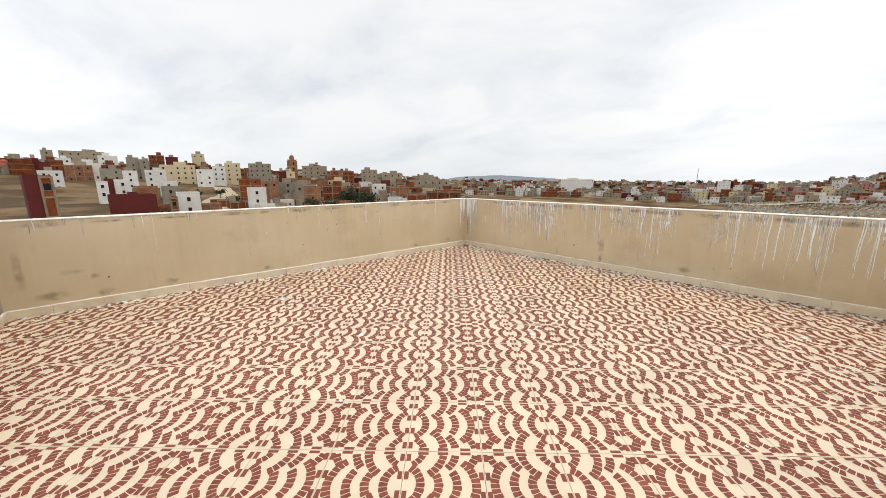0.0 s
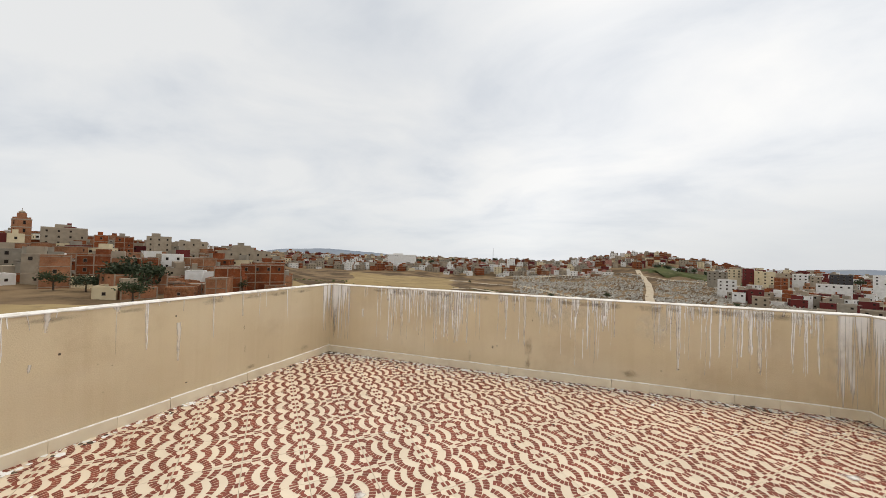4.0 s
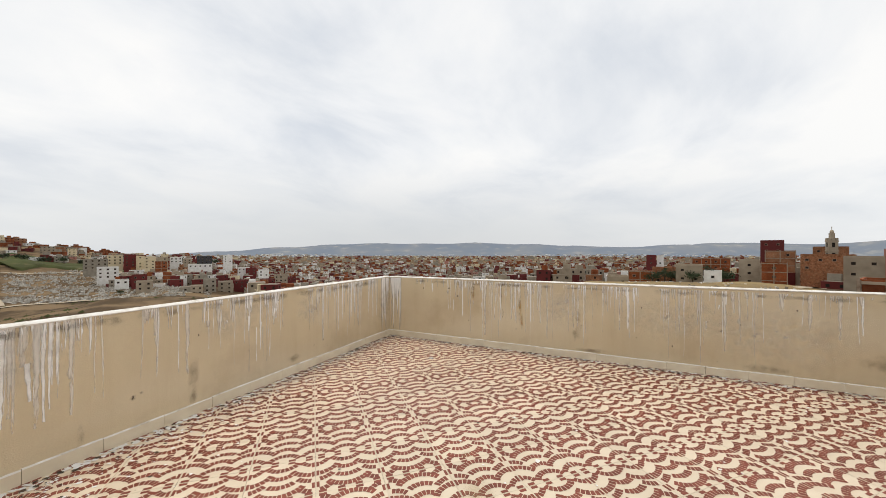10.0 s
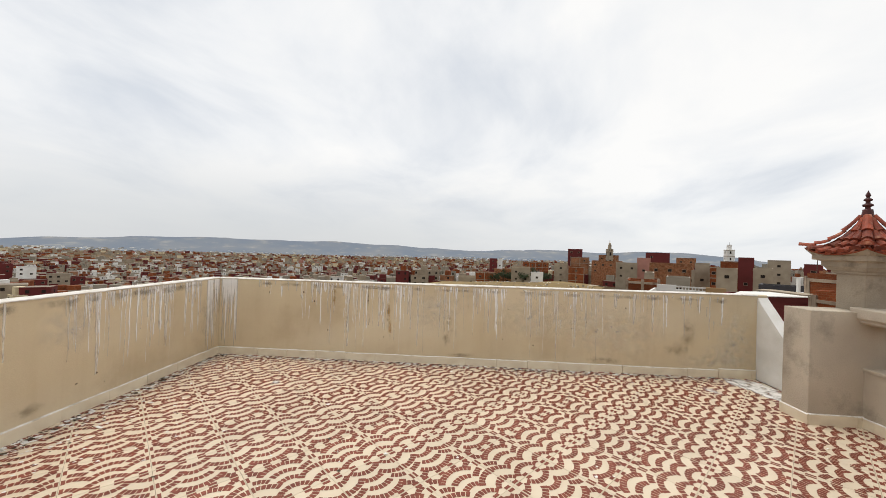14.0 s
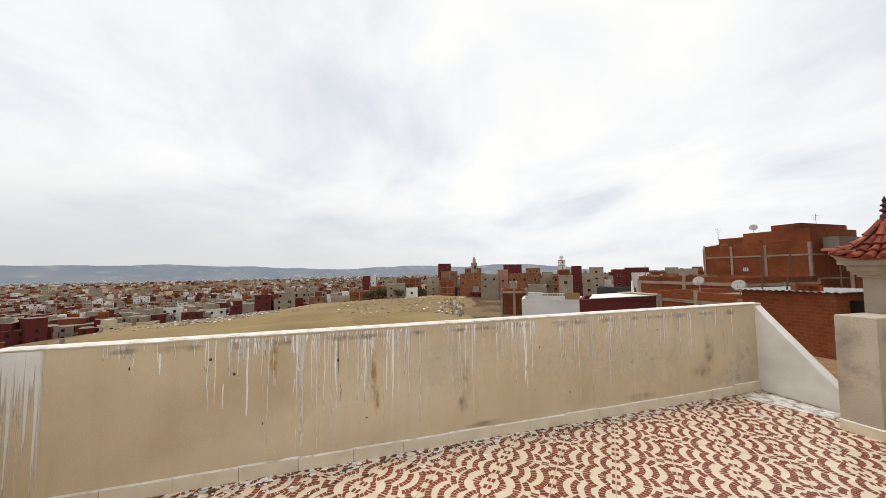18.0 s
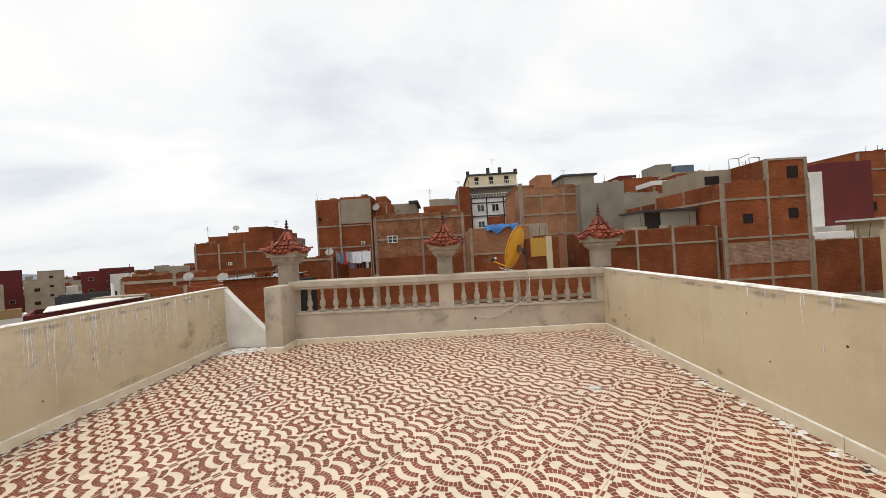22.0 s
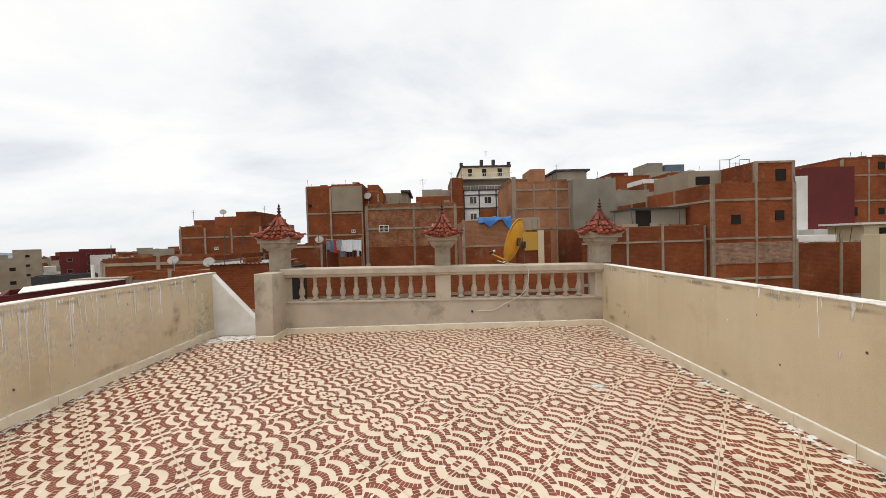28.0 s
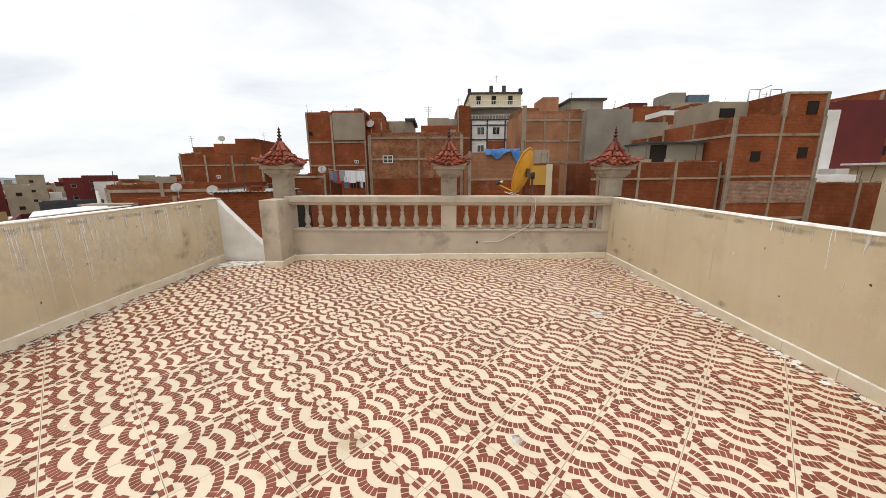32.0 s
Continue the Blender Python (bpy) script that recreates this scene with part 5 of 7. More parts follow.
for x in (10.6, 13.0, 15.6):
    window(h, h.matrix_world.inverted() @ pose(x, 60.98, 12.4), 0.7, 1.2, "void")
for k in range(27):
    x = 9.3 + k * 0.3
    in_parent(box("balcony_bar", x, x + 0.05, 60.34, 60.39, 12.05, 12.75, M_PLASTER["white"]), h)
in_parent(box("balcony_rail", 9.2, 17.4, 60.30, 60.42, 12.75, 12.83, M_PLASTER["white"]), h)
for k in range(18):
    x = 9.6 + k * 0.44
    in_parent(box("balcony_bar", x, x + 0.05, 59.95, 60.0, 10.0, 10.6, M_PLASTER["white"]), h)
in_parent(box("balcony_rail", 9.3, 17.3, 59.93, 60.03, 10.6, 10.68, M_PLASTER["white"]), h)
h.location.z -= 0.7
h = brick_house("narrow brick house with stepped roof beside the white house", 7.2, 9.2, 59, 9, 10.8, cols=(7.3,), beams=(6.5,), sides=False)
annex(h, 5.5, 7.2, 60, 66, 6.0, 9.4, "grey")
h = brick_house("pale orange brick house with a blue tarpaulin on its roof", 6.4, 11.2, 30, 5.5, 2.9, "orange", cols=(6.45,), beams=(0.9,), parapet=0, sides=False)
annex(h, 6.5, 11.2, 29.95, 29.99, -3.0, 0.75, "brick", "brick_panel")
tarp = empty("tarpaulin", 9.0, 30.4, 2.93, label="blue tarpaulin lying on the brick roof edge", category="tarpaulin")
bm = bmesh.new()
bmesh.ops.create_grid(bm, x_segments=22, y_segments=10, size=1)
for vv in bm.verts:
    x, y = vv.co.x * 1.35, vv.co.y * 0.6
    z = 0.22 + 0.14 * noise.noise((x * 2, y * 3, 0)) + 0.1 * noise.noise((x * 5, y * 5, 3))
    if y < -0.35:
        z -= (-0.35 - y) * 3.0 * (0.3 + max(0, noise.noise((x * 1.3, 0, 9)) + 0.3))
    vv.co = (x, y, z)
part("sheet", bm, M_PLASTER["tarp"], tarp, smooth=True)
h = brick_house("low brick house with a yellow painted upper wall and pale pillar", 10.7, 12.9, 28, 6, 1.85, "brick", sides=False, parapet=0)
annex(h, 10.75, 11.9, 27.93, 27.99, 0.45, 1.85, "yellow", "yellow_panel")
annex(h, 11.9, 12.35, 27.88, 28.02, -6, 1.95, "cream", "pillar")
annex(h, 10.9, 12.9, 30.5, 34, 1.87, 3.1, "beige")
h = brick_house("orange brick house with concrete frame and stepped roofs", 13.9, 21.1, 45, 9, 7.9, "orange", cols=(16.6, 19.4, 21.0), beams=(2.4, 4.9, 7.2), sides=False)
annex(h, 13.95, 16.4, 47, 53, 7.9, 8.9, "orange")
annex(h, 17.4, 19.4, 49, 53, 7.9, 10.5, "orange")
annex(h, 13.9, 14.4, 44.95, 45.02, -6, 8.8, "beige", "corner_render")
h = brick_house("blank grey cement gable wall of a tall house", 21.1, 26.3, 44, 9, 8.5, "grey", sides=False, parapet=0)
annex(h, 21.7, 26.0, 51, 56, 8.5, 10.8, "grey")
annex(h, 21.4, 26.4, 50.7, 56, 10.8, 11.05, "black", "roof_edge")
h = brick_house("grey cement house wall stepping down", 26.4, 30.8, 44.5, 8, 6.8, "grey", sides=False)
h = brick_house("tall bare brick corner house with concrete columns and small openings", 25.5, 32.1, 28, 8, 5.35, cols=(25.6, 29.0, 32.0), beams=(-2.0, 1.15, 4.1), wins=((27.4, 2.2, 0.7, 0.7, "void"), (30.9, 2.4, 0.7, 0.75, "void")), parapet=0)
annex(h, 25.7, 31.9, 27.955, 27.995, -0.9, 0.75, "pale", "pale_brick_band")
annex(h, 28.9, 32.1, 28.0, 33.5, 5.36, 6.95, "brick", "upper_wall")
for x in (29.0, 31.98):
    in_parent(box("column", x - 0.13, x + 0.13, 27.93, 28.1, 5.3, 6.95, M_FRAME), h)
in_parent(box("beam", 28.9, 32.1, 27.94, 28.02, 6.84, 6.99, M_FRAME), h)
window(h, h.matrix_world.inverted() @ pose(31.0, 27.98, 5.45), 0.8, 0.9, "void")
annex(h, 25.9, 28.88, 31, 35.5, 5.36, 6.9, "beige", "roof_room")
window(h, h.matrix_world.inverted() @ pose(27.2, 30.97, 5.7), 1.2, 0.7, "void")
for k in range(4):
    in_parent(tube("roof_cage", [(29.6 + k * 0.9, 32, 7.0), (29.6 + k * 0.9, 32, 8.0), (29.6 + min(k + 1, 3) * 0.9, 32, 8.0 + (0.35 if k == 1 else 0))], 0.04, M_TIN), h)
h = brick_house("bare brick flank of the corner house with an uneven roof line", 25.6, 32.0, 36.02, 6, 4.9, cols=(25.7,), beams=(1.15, 4.1), parapet=0)
annex(h, 26.7, 31, 37.5, 41.5, 4.9, 6.0, "beige")
h = brick_house("low brick yard wall with concrete posts under the grey shed", 15.5, 25.4, 28.5, 5, 2.2, cols=(16.0, 19.1, 21.9, 25.3), beams=(0.6 - 2.8, 1.05), sides=False, parapet=0)
annex(h, 20.6, 25.3, 30.5, 33.4, 2.2, 3.7, "grey", "shed")
annex(h, 20.4, 25.4, 30.2, 33.5, 3.7, 3.82, "black", "shed_roof")
# thin near-black panel: the shed's dark inside is painted on
annex(h, 21.0, 22.3, 30.46, 30.52, 2.25, 3.6, "dark", "shed_opening")
h = brick_house("brick houses with tiled ridge further up the slope", 33, 41, 49, 8, 8.6, cols=(33.1, 37, 40.9), beams=(6.0,), wins=((35, 6.6, 1.0, 0.9, "void"), (39, 6.6, 1.0, 0.9, "void")))
annex(h, 34, 37, 51, 55, 8.6, 9.8, "white")
h = brick_house("brick house with a white washed upper edge on the rise", 34.5, 40.6, 60, 8, 11.6, cols=(34.6, 40.5), beams=(9.0,))
annex(h, 35, 38, 62, 66, 11.6, 12.8, "oxide")
h = brick_house("house with blue grey roof cladding on the skyline", 46.8, 54.1, 70, 8, 14.0, "beige", sides=False)
annex(h, 47, 50, 71, 76, 14.0, 16.2, "grey")
annex(h, 50.2, 54, 70.5, 76, 14.0, 15.7, "blue")
h = brick_house("brick house with grey plaster patches up the slope", 41, 46.5, 56, 8, 11.2, cols=(41.1, 46.4), beams=(8.2,))
h = brick_house("white plastered flank with tall narrow windows", 40.8, 44.0, 38, 8, 7.4, "white", wins=((42.4, 4.6, 0.5, 1.6, "plain"), (42.4, 1.4, 0.5, 1.4, "plain")), sides=False, parapet=0.2)
h = brick_house("house with a blank oxide-red gable", 44.0, 49.2, 38, 9, 8.4, "oxide", sides=False, parapet=0.1)
annex(h, 43.0, 49.2, 36.5, 38.0, -8, 1.9, "white", "white_annex")
h = brick_house("bare brick tower house with small openings", 52.5, 59.1, 42, 9, 10.0, cols=(52.6, 55.8, 59.0), beams=(2.6, 5.2, 8.2), wins=((54, 3.4, 0.8, 1.0, "void"), (57.4, 3.5, 0.7, 0.8, "void"), (57.4, 8.8, 0.8, 0.9, "void")))
h = brick_house("brick houses along the street beyond the yellow house", 62, 74, 50, 8, 6.0, cols=(62.1, 66, 70, 73.9), beams=(3.0,), wins=((64, 3.5, 0.9, 1, "void"), (72, 3.5, 0.9, 1, "void")))
annex(h, 63, 67, 52, 57, 6.0, 8.2, "yellow")
h = brick_house("low bare brick yard house with a cement foot", 32.15, 39.0, 28.05, 3, 0.73, cols=(32.3, 35.9, 38.9), beams=(-3.4,), sides=False, parapet=0)
annex(h, 32.15, 39.0, 27.98, 28.04, -10, -3.5, "grey", "cement_foot")
annex(h, 34.2, 39.4, 31.2, 33, -2.0, 1.3, "white", "white_parapet")
annex(h, 41.9, 45.5, 31.2, 34, -6.0, 2.1, "cream", "canopy_room")
annex(h, 41.3, 45.9, 30.9, 34.3, 2.1, 2.27, "white", "canopy")
window(h, h.matrix_world.inverted() @ pose(43.8, 31.17, 1.0), 1.0, 0.8, "void")
h = brick_house("pale yellow house with tan stripes, square windows and a flat canopy", 30.6, 44, 21.5, 0.9, 1.25, "cream", wins=[(x, z, 0.55, 0.6, "void") for x in (32.85, 34.25, 35.65, 37.05) for z in (-0.1, -1.4, -2.7)], sides=False, parapet=0.1)
for x in (32.25, 33.65, 35.05, 36.45):
    annex(h, x, x + 1.15, 21.488, 21.499, -8, 0.75, "tan", "tan_stripe")

# low roofs nearer the balustrade
h = brick_house("small brick roof shed with a loose corrugated sheet roof", -4.7, -2.5, 15, 2.5, 0.8, sides=False, parapet=0)
sheet_v, sheet_f = [], []
for k in range(65):
    x = -4.85 + 2.55 * k / 64
    z = 0.83 + 0.018 * math.sin(k * math.pi / 2 + 0.4) + 0.03 * noise.noise((x * 0.8, 0, 2))
    for y in (14.85, 17.6):
        sheet_v += [(x, y, z), (x, y, z + 0.008)]
for k in range(64):
    b = 4 * k
    sheet_f += [(b, b + 2, b + 6, b + 4), (b + 1, b + 5, b + 7, b + 3), (b, b + 4, b + 5, b + 1), (b + 2, b + 3, b + 7, b + 6)]
sheet_f += [(0, 1, 3, 2), (256, 258, 259, 257)]
in_parent(mesh_object("sheet_roof", sheet_v, sheet_f, M_TIN), h)
# solid near-black block, its colour standing in for a shaded recess
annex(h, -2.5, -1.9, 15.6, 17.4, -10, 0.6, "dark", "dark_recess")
h = brick_house("low brick house with a pale rubble-strewn flat roof", -3.2, -0.9, 12.6, 2.2, -0.95, sides=False, parapet=0)
annex(h, -3.2, -0.9, 12.6, 14.8, -0.95, -0.9, "rough", "roof_slab")
h = brick_house("low brick house with flat roof and concrete posts", -11.0, -5.0, 19, 6, 0.05, cols=(-10.9, -9, -7.1, -5.1), beams=(-0.05,), wins=((-10.0, -2, 0.9, 0.9, "void"),))
annex(h, -13.5, -11.0, 18.7, 19.6, 0.06, 0.12, "beige", "roof_slab")
h = brick_house("brick house beside the washing line with a flat roof", -9.4, -5.75, 33, 5, 1.35, cols=(-9.3, -5.85), beams=(1.2,), sides=False, parapet=0)
h = brick_house("brick house under the washing line with a low roof", -5.7, -2.45, 33, 5, -1.15, cols=(-2.6,), beams=(-1.25,), sides=False, parapet=0)
h = brick_house("long brick wall facing the terrace across the alley", -3.8, 12.4, 21, 0.3, -0.12, cols=(-3.7, 0.3, 4.2, 8.2, 12.3), beams=(-3.0, -1.5), sides=False, parapet=0)
h = brick_house("brick house with flat roof and rubble beyond the low roofs", -18.4, -11, 26, 7, 0.55, cols=(-18.3, -14.7, -11.1), beams=(0.45,), wins=((-16, -1.6, 1.0, 0.9, "void"),))
h = brick_house("brick house wall on the near side of the alley", 13.5, 24.5, 20, 6, -3.2, cols=(13.6, 17.2, 20.9, 24.4), beams=(-3.3,), sides=False, parapet=0)

# washing on a line
line = empty("washing_line", -4.0, 33.8, -1.15, label="washing line strung between two posts on a roof", category="washing line")
in_parent(tube("rope", smooth_path([(-5.65, 33.8, 1.75), (-4.0, 33.8, 1.66), (-2.5, 33.8, 1.75)]), 0.012, M_CABLE), line)
in_parent(tube("post", [(-5.65, 33.8, -1.15), (-5.65, 33.8, 1.9)], 0.03, M_TIN), line)
in_parent(tube("post", [(-2.5, 33.8, -1.15), (-2.5, 33.8, 1.9)], 0.03, M_TIN), line)
CLOTHS = {"white": material("white_cloth", (0.82, 0.82, 0.84), (0.72, 0.73, 0.76), 0.9, 3), "dark": M_BLACK, "red": material("red_cloth", (0.5, 0.06, 0.04), None, 0.9, 5), "blue": material("blue_cloth", (0.16, 0.2, 0.3), None, 0.9, 5), "grey": material("grey_cloth", (0.35, 0.34, 0.36), None, 0.9, 5)}
for k, (x, w, d, c) in enumerate(((-5.45, 0.30, 0.8, "grey"), (-5.15, 0.4, 1.0, "blue"), (-4.8, 0.45, 1.1, "red"), (-4.5, 0.5, 0.9, "grey"), (-4.1, 0.55, 1.0, "white"), (-3.62, 0.55, 1.05, "white"), (-3.1, 0.55, 0.95, "white"), (-2.7, 0.4, 1.0, "white"), (-4.25, 0.4, 1.5, "blue"), (-3.75, 0.22, 1.55, "dark"), (-3.45, 0.22, 1.5, "dark"), (-3.15, 0.2, 1.55, "dark"), (-2.85, 0.2, 1.5, "white"), (-2.6, 0.16, 1.5, "dark"))):
    bm = bmesh.new()
    bmesh.ops.create_grid(bm, x_segments=10, y_segments=12, size=0.5)
    for vv in bm.verts:
        u, q = vv.co.x, vv.co.y
        vv.co = (u * w, 0.06 * math.sin(u * 14 + k) * (0.5 - q) + 0.03 * noise.noise((u * 4, q * 4, k)), (q - 0.5) * d)
    o = part("hanging_cloth", bm, CLOTHS[c], None, smooth=True)
    o.matrix_world = pose(x, 33.8 + (0.06 if d > 1.4 else -0.05 * (k % 2)), 1.64)
    tagged(o, label="%s garment pegged on the roof washing line" % ({"white": "white", "dark": "black", "red": "red", "blue": "grey blue", "grey": "grey"}[c]), category="laundry", group="washing on the line")


M_BOWL = material("weathered_dish_paint", (0.42, 0.40, 0.37), (0.30, 0.28, 0.25), 0.7, 4, 40, 0.1)


# roof dishes
def roof_dish(x, y, z, r, az):
    e = empty("satellite_dish", x, y, z, az, label="weathered white satellite dish on a house roof", category="satellite dish", group="roof dishes")
    prof = [(0.001, 0)] + [(r * q, 0.25 * r * q * q) for q in (0.25, 0.5, 0.75, 1.0)] + [(r * 0.98, 0.25 * r + 0.01), (r * 0.5, 0.0625 * r + 0.02)]
    v, f = lathe(prof, 20)
    o = mesh_object("bowl", v, f, M_BOWL, e, smooth=True)
    o.matrix_basis = pose(0, -0.1, 0.7 + r * 0.5, 62, 0, 0)
    tube("mast", [(0, 0, -0.2), (0, 0, 0.75 + r * 0.5)], 0.03, M_TIN, e)
    tube("feed_arm", [(0, -0.25, 0.6), (0, -r * 1.1, 0.72 + r * 0.6)], 0.015, M_TIN, e)


for x, y, z, r, az in ((-6.1, 33.4, 0.85, 0.36, 10), (-4.3, 48.9, 6.4, 0.5, -10), (-24.0, 50.5, 5.0, 0.40, 25), (-10.2, 21.0, -0.05, 0.26, 20), (47.5, 60, 10.8, 0.8, -20), (-9.2, 22.5, -0.3, 0.3, 15), (30.5, 40, 6.4, 0.4, 30)):
    roof_dish(x, y, z, r, az)
for x, y, z, hh in ((3.1, 40.5, 6.9, 1.2), (7.4, 60, 10.8, 1.6), (-19.2, 52, 5.8, 1.0), (-27.6, 50, 4.9, 1.4), (22.0, 52, 11.0, 1.0), (31.8, 33, 7.0, 1.2), (13.5, 62, 15.1, 1.0), (58, 44, 10, 1.0)):
    e = empty("roof_aerial", x, y, z, label="thin metal television aerial on a roof", category="aerial", group="roof aerials")
    tube("mast", [(0, 0, -0.1), (0, 0, hh)], 0.025, M_TIN, e)
    for k in range(3):
        tube("element", [(-0.4 + 0.06 * k, 0, hh - 0.15 - 0.2 * k), (0.4 - 0.06 * k, 0, hh - 0.15 - 0.2 * k)], 0.012, M_TIN, e)

# the whole quarter lies turned a little from the terrace's own axes, on higher ground to the west than to the east
for o in [q for q in bpy.data.objects if q not in BEFORE_NORTH and q.parent is None]:
    p = o.matrix_basis.translation.copy()
    d = p - Vector((3.9, 0.8, 0))
    d.y /= 1.04
    d.z = 0
    rise = 0.0075 if p.x < 18 else 0.0 if p.x < 30.4 else -0.008
    to = Vector((3.9, 0.8, p.z + rise * d.y)) + Matrix.Rotation(radians(-1.1), 3, "Z") @ d
    o.matrix_basis = Matrix.Translation(to) @ Matrix.Rotation(radians(-1.1), 4, "Z") @ Matrix.Translation(-p) @ o.matrix_basis

# ---- houses placed by bearing around the other sides ----
def by_bearing(a0, a1, top, r, style, label, depth=8, floors=3, **kw):
    a = (a0 + a1) / 2
    w = abs(a0 - a1) * math.pi / 180 * r
    x, y = polar(a, r + depth / 2)
    ztop = EYE[2] + r * math.tan(radians(top))
    h = floors * 3.0
    return house(x, y, ztop - h, w, depth, h, a - 90, style, floors, label, **kw)


by_bearing(152.6, 148.6, -3.4, 46, "brick", "small bare brick house at the edge of the dry mound", 4, 2, windows=False, roof_room=False, bays=2)
h = by_bearing(149.6, 139.9, -5.2, 40, "white", "white low house with a balustraded roof terrace", 5, 2, windows=False, roof_room=False)
for k in range(8):
    box("roof_baluster", -0.9 + k * 0.26, -0.82 + k * 0.26, -2.48, -2.40, 6.5, 7.05, M_PLASTER["white"], h)
box("roof_rail", -1.1, 1.2, -2.52, -2.36, 7.05, 7.16, M_PLASTER["white"], h)
box("roof_wall", -2.7, -1.1, -2.5, -2.2, 6.5, 7.2, M_PLASTER["white"], h)
box("painted_panel", 1.2, 2.7, -2.5, -2.2, 6.5, 7.2, M_PLASTER["tan"], h)
h = by_bearing(141.4, 128.6, -5.4, 30, "oxide", "dark red wall under a pale flat roof slab", 5, 2, windows=False, roof_room=False)
v, f = prism([(-2.5, -2.5), (2.5, -2.5), (2.5, 2.4), (-2.5, 2.4)], 6.4, [6.55, 6.95, 6.95, 6.55])
mesh_object("sloping_wall", v, f, M_PLASTER["oxide"], h)
v, f = prism([(-2.6, -2.55), (2.55, -2.55), (2.55, 2.45), (-2.6, 2.45)], 6.5, [6.60, 7.0, 7.0, 6.60])
v = [(x, y, z if k > 3 else z2 - 0.05) for k, ((x, y, z), z2) in enumerate(zip(v, [6.60, 7.0, 7.0, 6.60] * 2))]
mesh_object("roof_slab", v, f, M_PLASTER["white"], h)
tube("roof_vent", [(0.6, 0.5, 6.8), (0.6, 0.5, 7.9)], 0.10, M_PLASTER["white"], h)
by_bearing(128.4, 118.0, -3.0, 34, "brick", "low brick wall with a rough roof edge", 5, 2, windows=False, roof_room=False, bays=2)
by_bearing(131.8, 120.5, -1.3, 58, "brick", "long bare brick house with concrete frame", 6, 2, windows=False, roof_room=False)
h = by_bearing(138.2, 133.0, -3.2, 50, "black", "dark open shed below a sloping brick wall", 3, 1, windows=False, roof_room=False)
by_bearing(148.1, 145.3, -2.8, 60, "grey", "low grey roof slab on dark openings", 4, 1, hole=True, roof_room=False)
PLATEAU_A = (
    (155.1, 152.3, -1.6, 150, "beige", 2), (152.4, 150.7, -0.8, 160, "pink", 2), (151.4, 148.5, 0.0, 190, "oxide", 3), (150.7, 145.8, -1.5, 120, "rough", 2), (145.5, 143.9, -1.3, 130, "beige", 2), (143.9, 143.0, -1.6, 125, "brick", 2), (143.1, 141.0, -1.9, 110, "beige", 1),
    (141.1, 139.6, -0.4, 140, "oxide", 3), (139.6, 137.8, -1.1, 120, "beige", 2), (138.5, 136.5, 0.0, 170, "beige", 3), (135.3, 133.8, -0.4, 130, "oxide", 2), (132.9, 130.7, -0.9, 140, "white", 2), (128.4, 125.1, -0.4, 120, "grey", 2),
    (133.7, 130.6, -0.1, 180, "oxide", 3), (150.9, 149.7, -3.1, 70, "beige", 1), (180.0, 177.2, -4.3, 140, "beige", 2), (177.2, 174.2, -3.4, 150, "brick", 2), (174.2, 171.3, -2.9, 160, "rough", 3), (171.4, 168.4, -2.4, 150, "beige", 3))
PLATEAU_B = (
    (168.3, 166.4, -3.2, 150, "white", 2), (164.8, 162.8, -1.6, 170, "beige", 3), (162.7, 160.4, -1.9, 165, "brick", 2), (162.9, 160.8, 0.8, 230, "oxide", 4), (162.4, 159.8, -0.4, 200, "orange", 3), (159.4, 155.2, -0.9, 190, "rough", 2), (175.1, 173.9, -1.1, 260, "oxide", 3),
    (173.8, 173.0, -1.1, 262, "white", 3), (169.7, 165.7, -1.4, 220, "brick", 3), (158.5, 155.8, 0.0, 230, "rough", 3), (147.8, 145.6, -0.6, 220, "rough", 2), (143.0, 141.2, -0.8, 200, "brick", 2), (130.5, 128.6, -0.5, 170, "brick", 2))
for a0, a1, top, r, style, fl in PLATEAU_A + PLATEAU_B:
    turn, rise = (-0.9, 0.3) if a1 > 155 else (0.0, 0.8) if a1 > 138 else (0.0, 0.2)
    by_bearing(a0 + turn, a1 + turn, top + rise, r, style, {"beige": "beige rendered house with dark openings on the plateau", "pink": "pink plastered house on the plateau", "oxide": "dark red painted house on the plateau", "rough": "brown brick house on the plateau",
               "white": "white house with rows of windows on the plateau", "grey": "grey cement house on the plateau", "brick": "bare brick house with concrete frame on the plateau", "orange": "orange brick house on the plateau"}[style], 7, fl, hole=True, roof_room=False, win=(1.0, 0.9))

# hillside across the dry ground
HILL_LABEL = {"oxide": "dark red painted house on the hillside", "brick": "bare brick house with concrete frame on the hillside", "orange": "orange brick house with open bays on the hillside", "white": "white rendered house with small windows on the hillside", "beige": "beige flat-roofed house on the hillside", "grey": "grey cement house on the hillside", "cream": "cream apartment house with rows of windows on the hillside"}
HILLSIDE_A = (
    (6.6, 5.4, -0.8, 78, "oxide", 2), (5.4, 4.5, -0.7, 78, "brick", 2), (4.2, 3.2, 1.2, 302, "oxide", 4), (3.3, 2.5, 0.8, 285, "oxide", 4), (3.7, 1.8, -0.1, 243, "white", 3), (1.5, -0.7, 0.6, 275, "orange", 4),
    (2.9, 2.0, 2.1, 340, "beige", 4), (1.6, -2.1, 2.1, 332, "beige", 4), (2.1, 0.8, 1.3, 302, "white", 4), (-1.4, -3.1, 1.7, 312, "white", 4), (1.5, -1.4, 0.8, 280, "white", 4), (-1.2, -3.1, 0.2, 253, "grey", 3),
    (-0.4, -1.4, -1.3, 180, "white", 2), (-1.2, -2.1, -1.0, 195, "oxide", 2), (-2.0, -3.5, -1.1, 189, "white", 2), (-0.5, -5.1, -3.1, 112, "oxide", 2), (-2.5, -3.5, -2.8, 123, "oxide", 2), (-3.5, -5.8, -1.9, 153, "orange", 2))
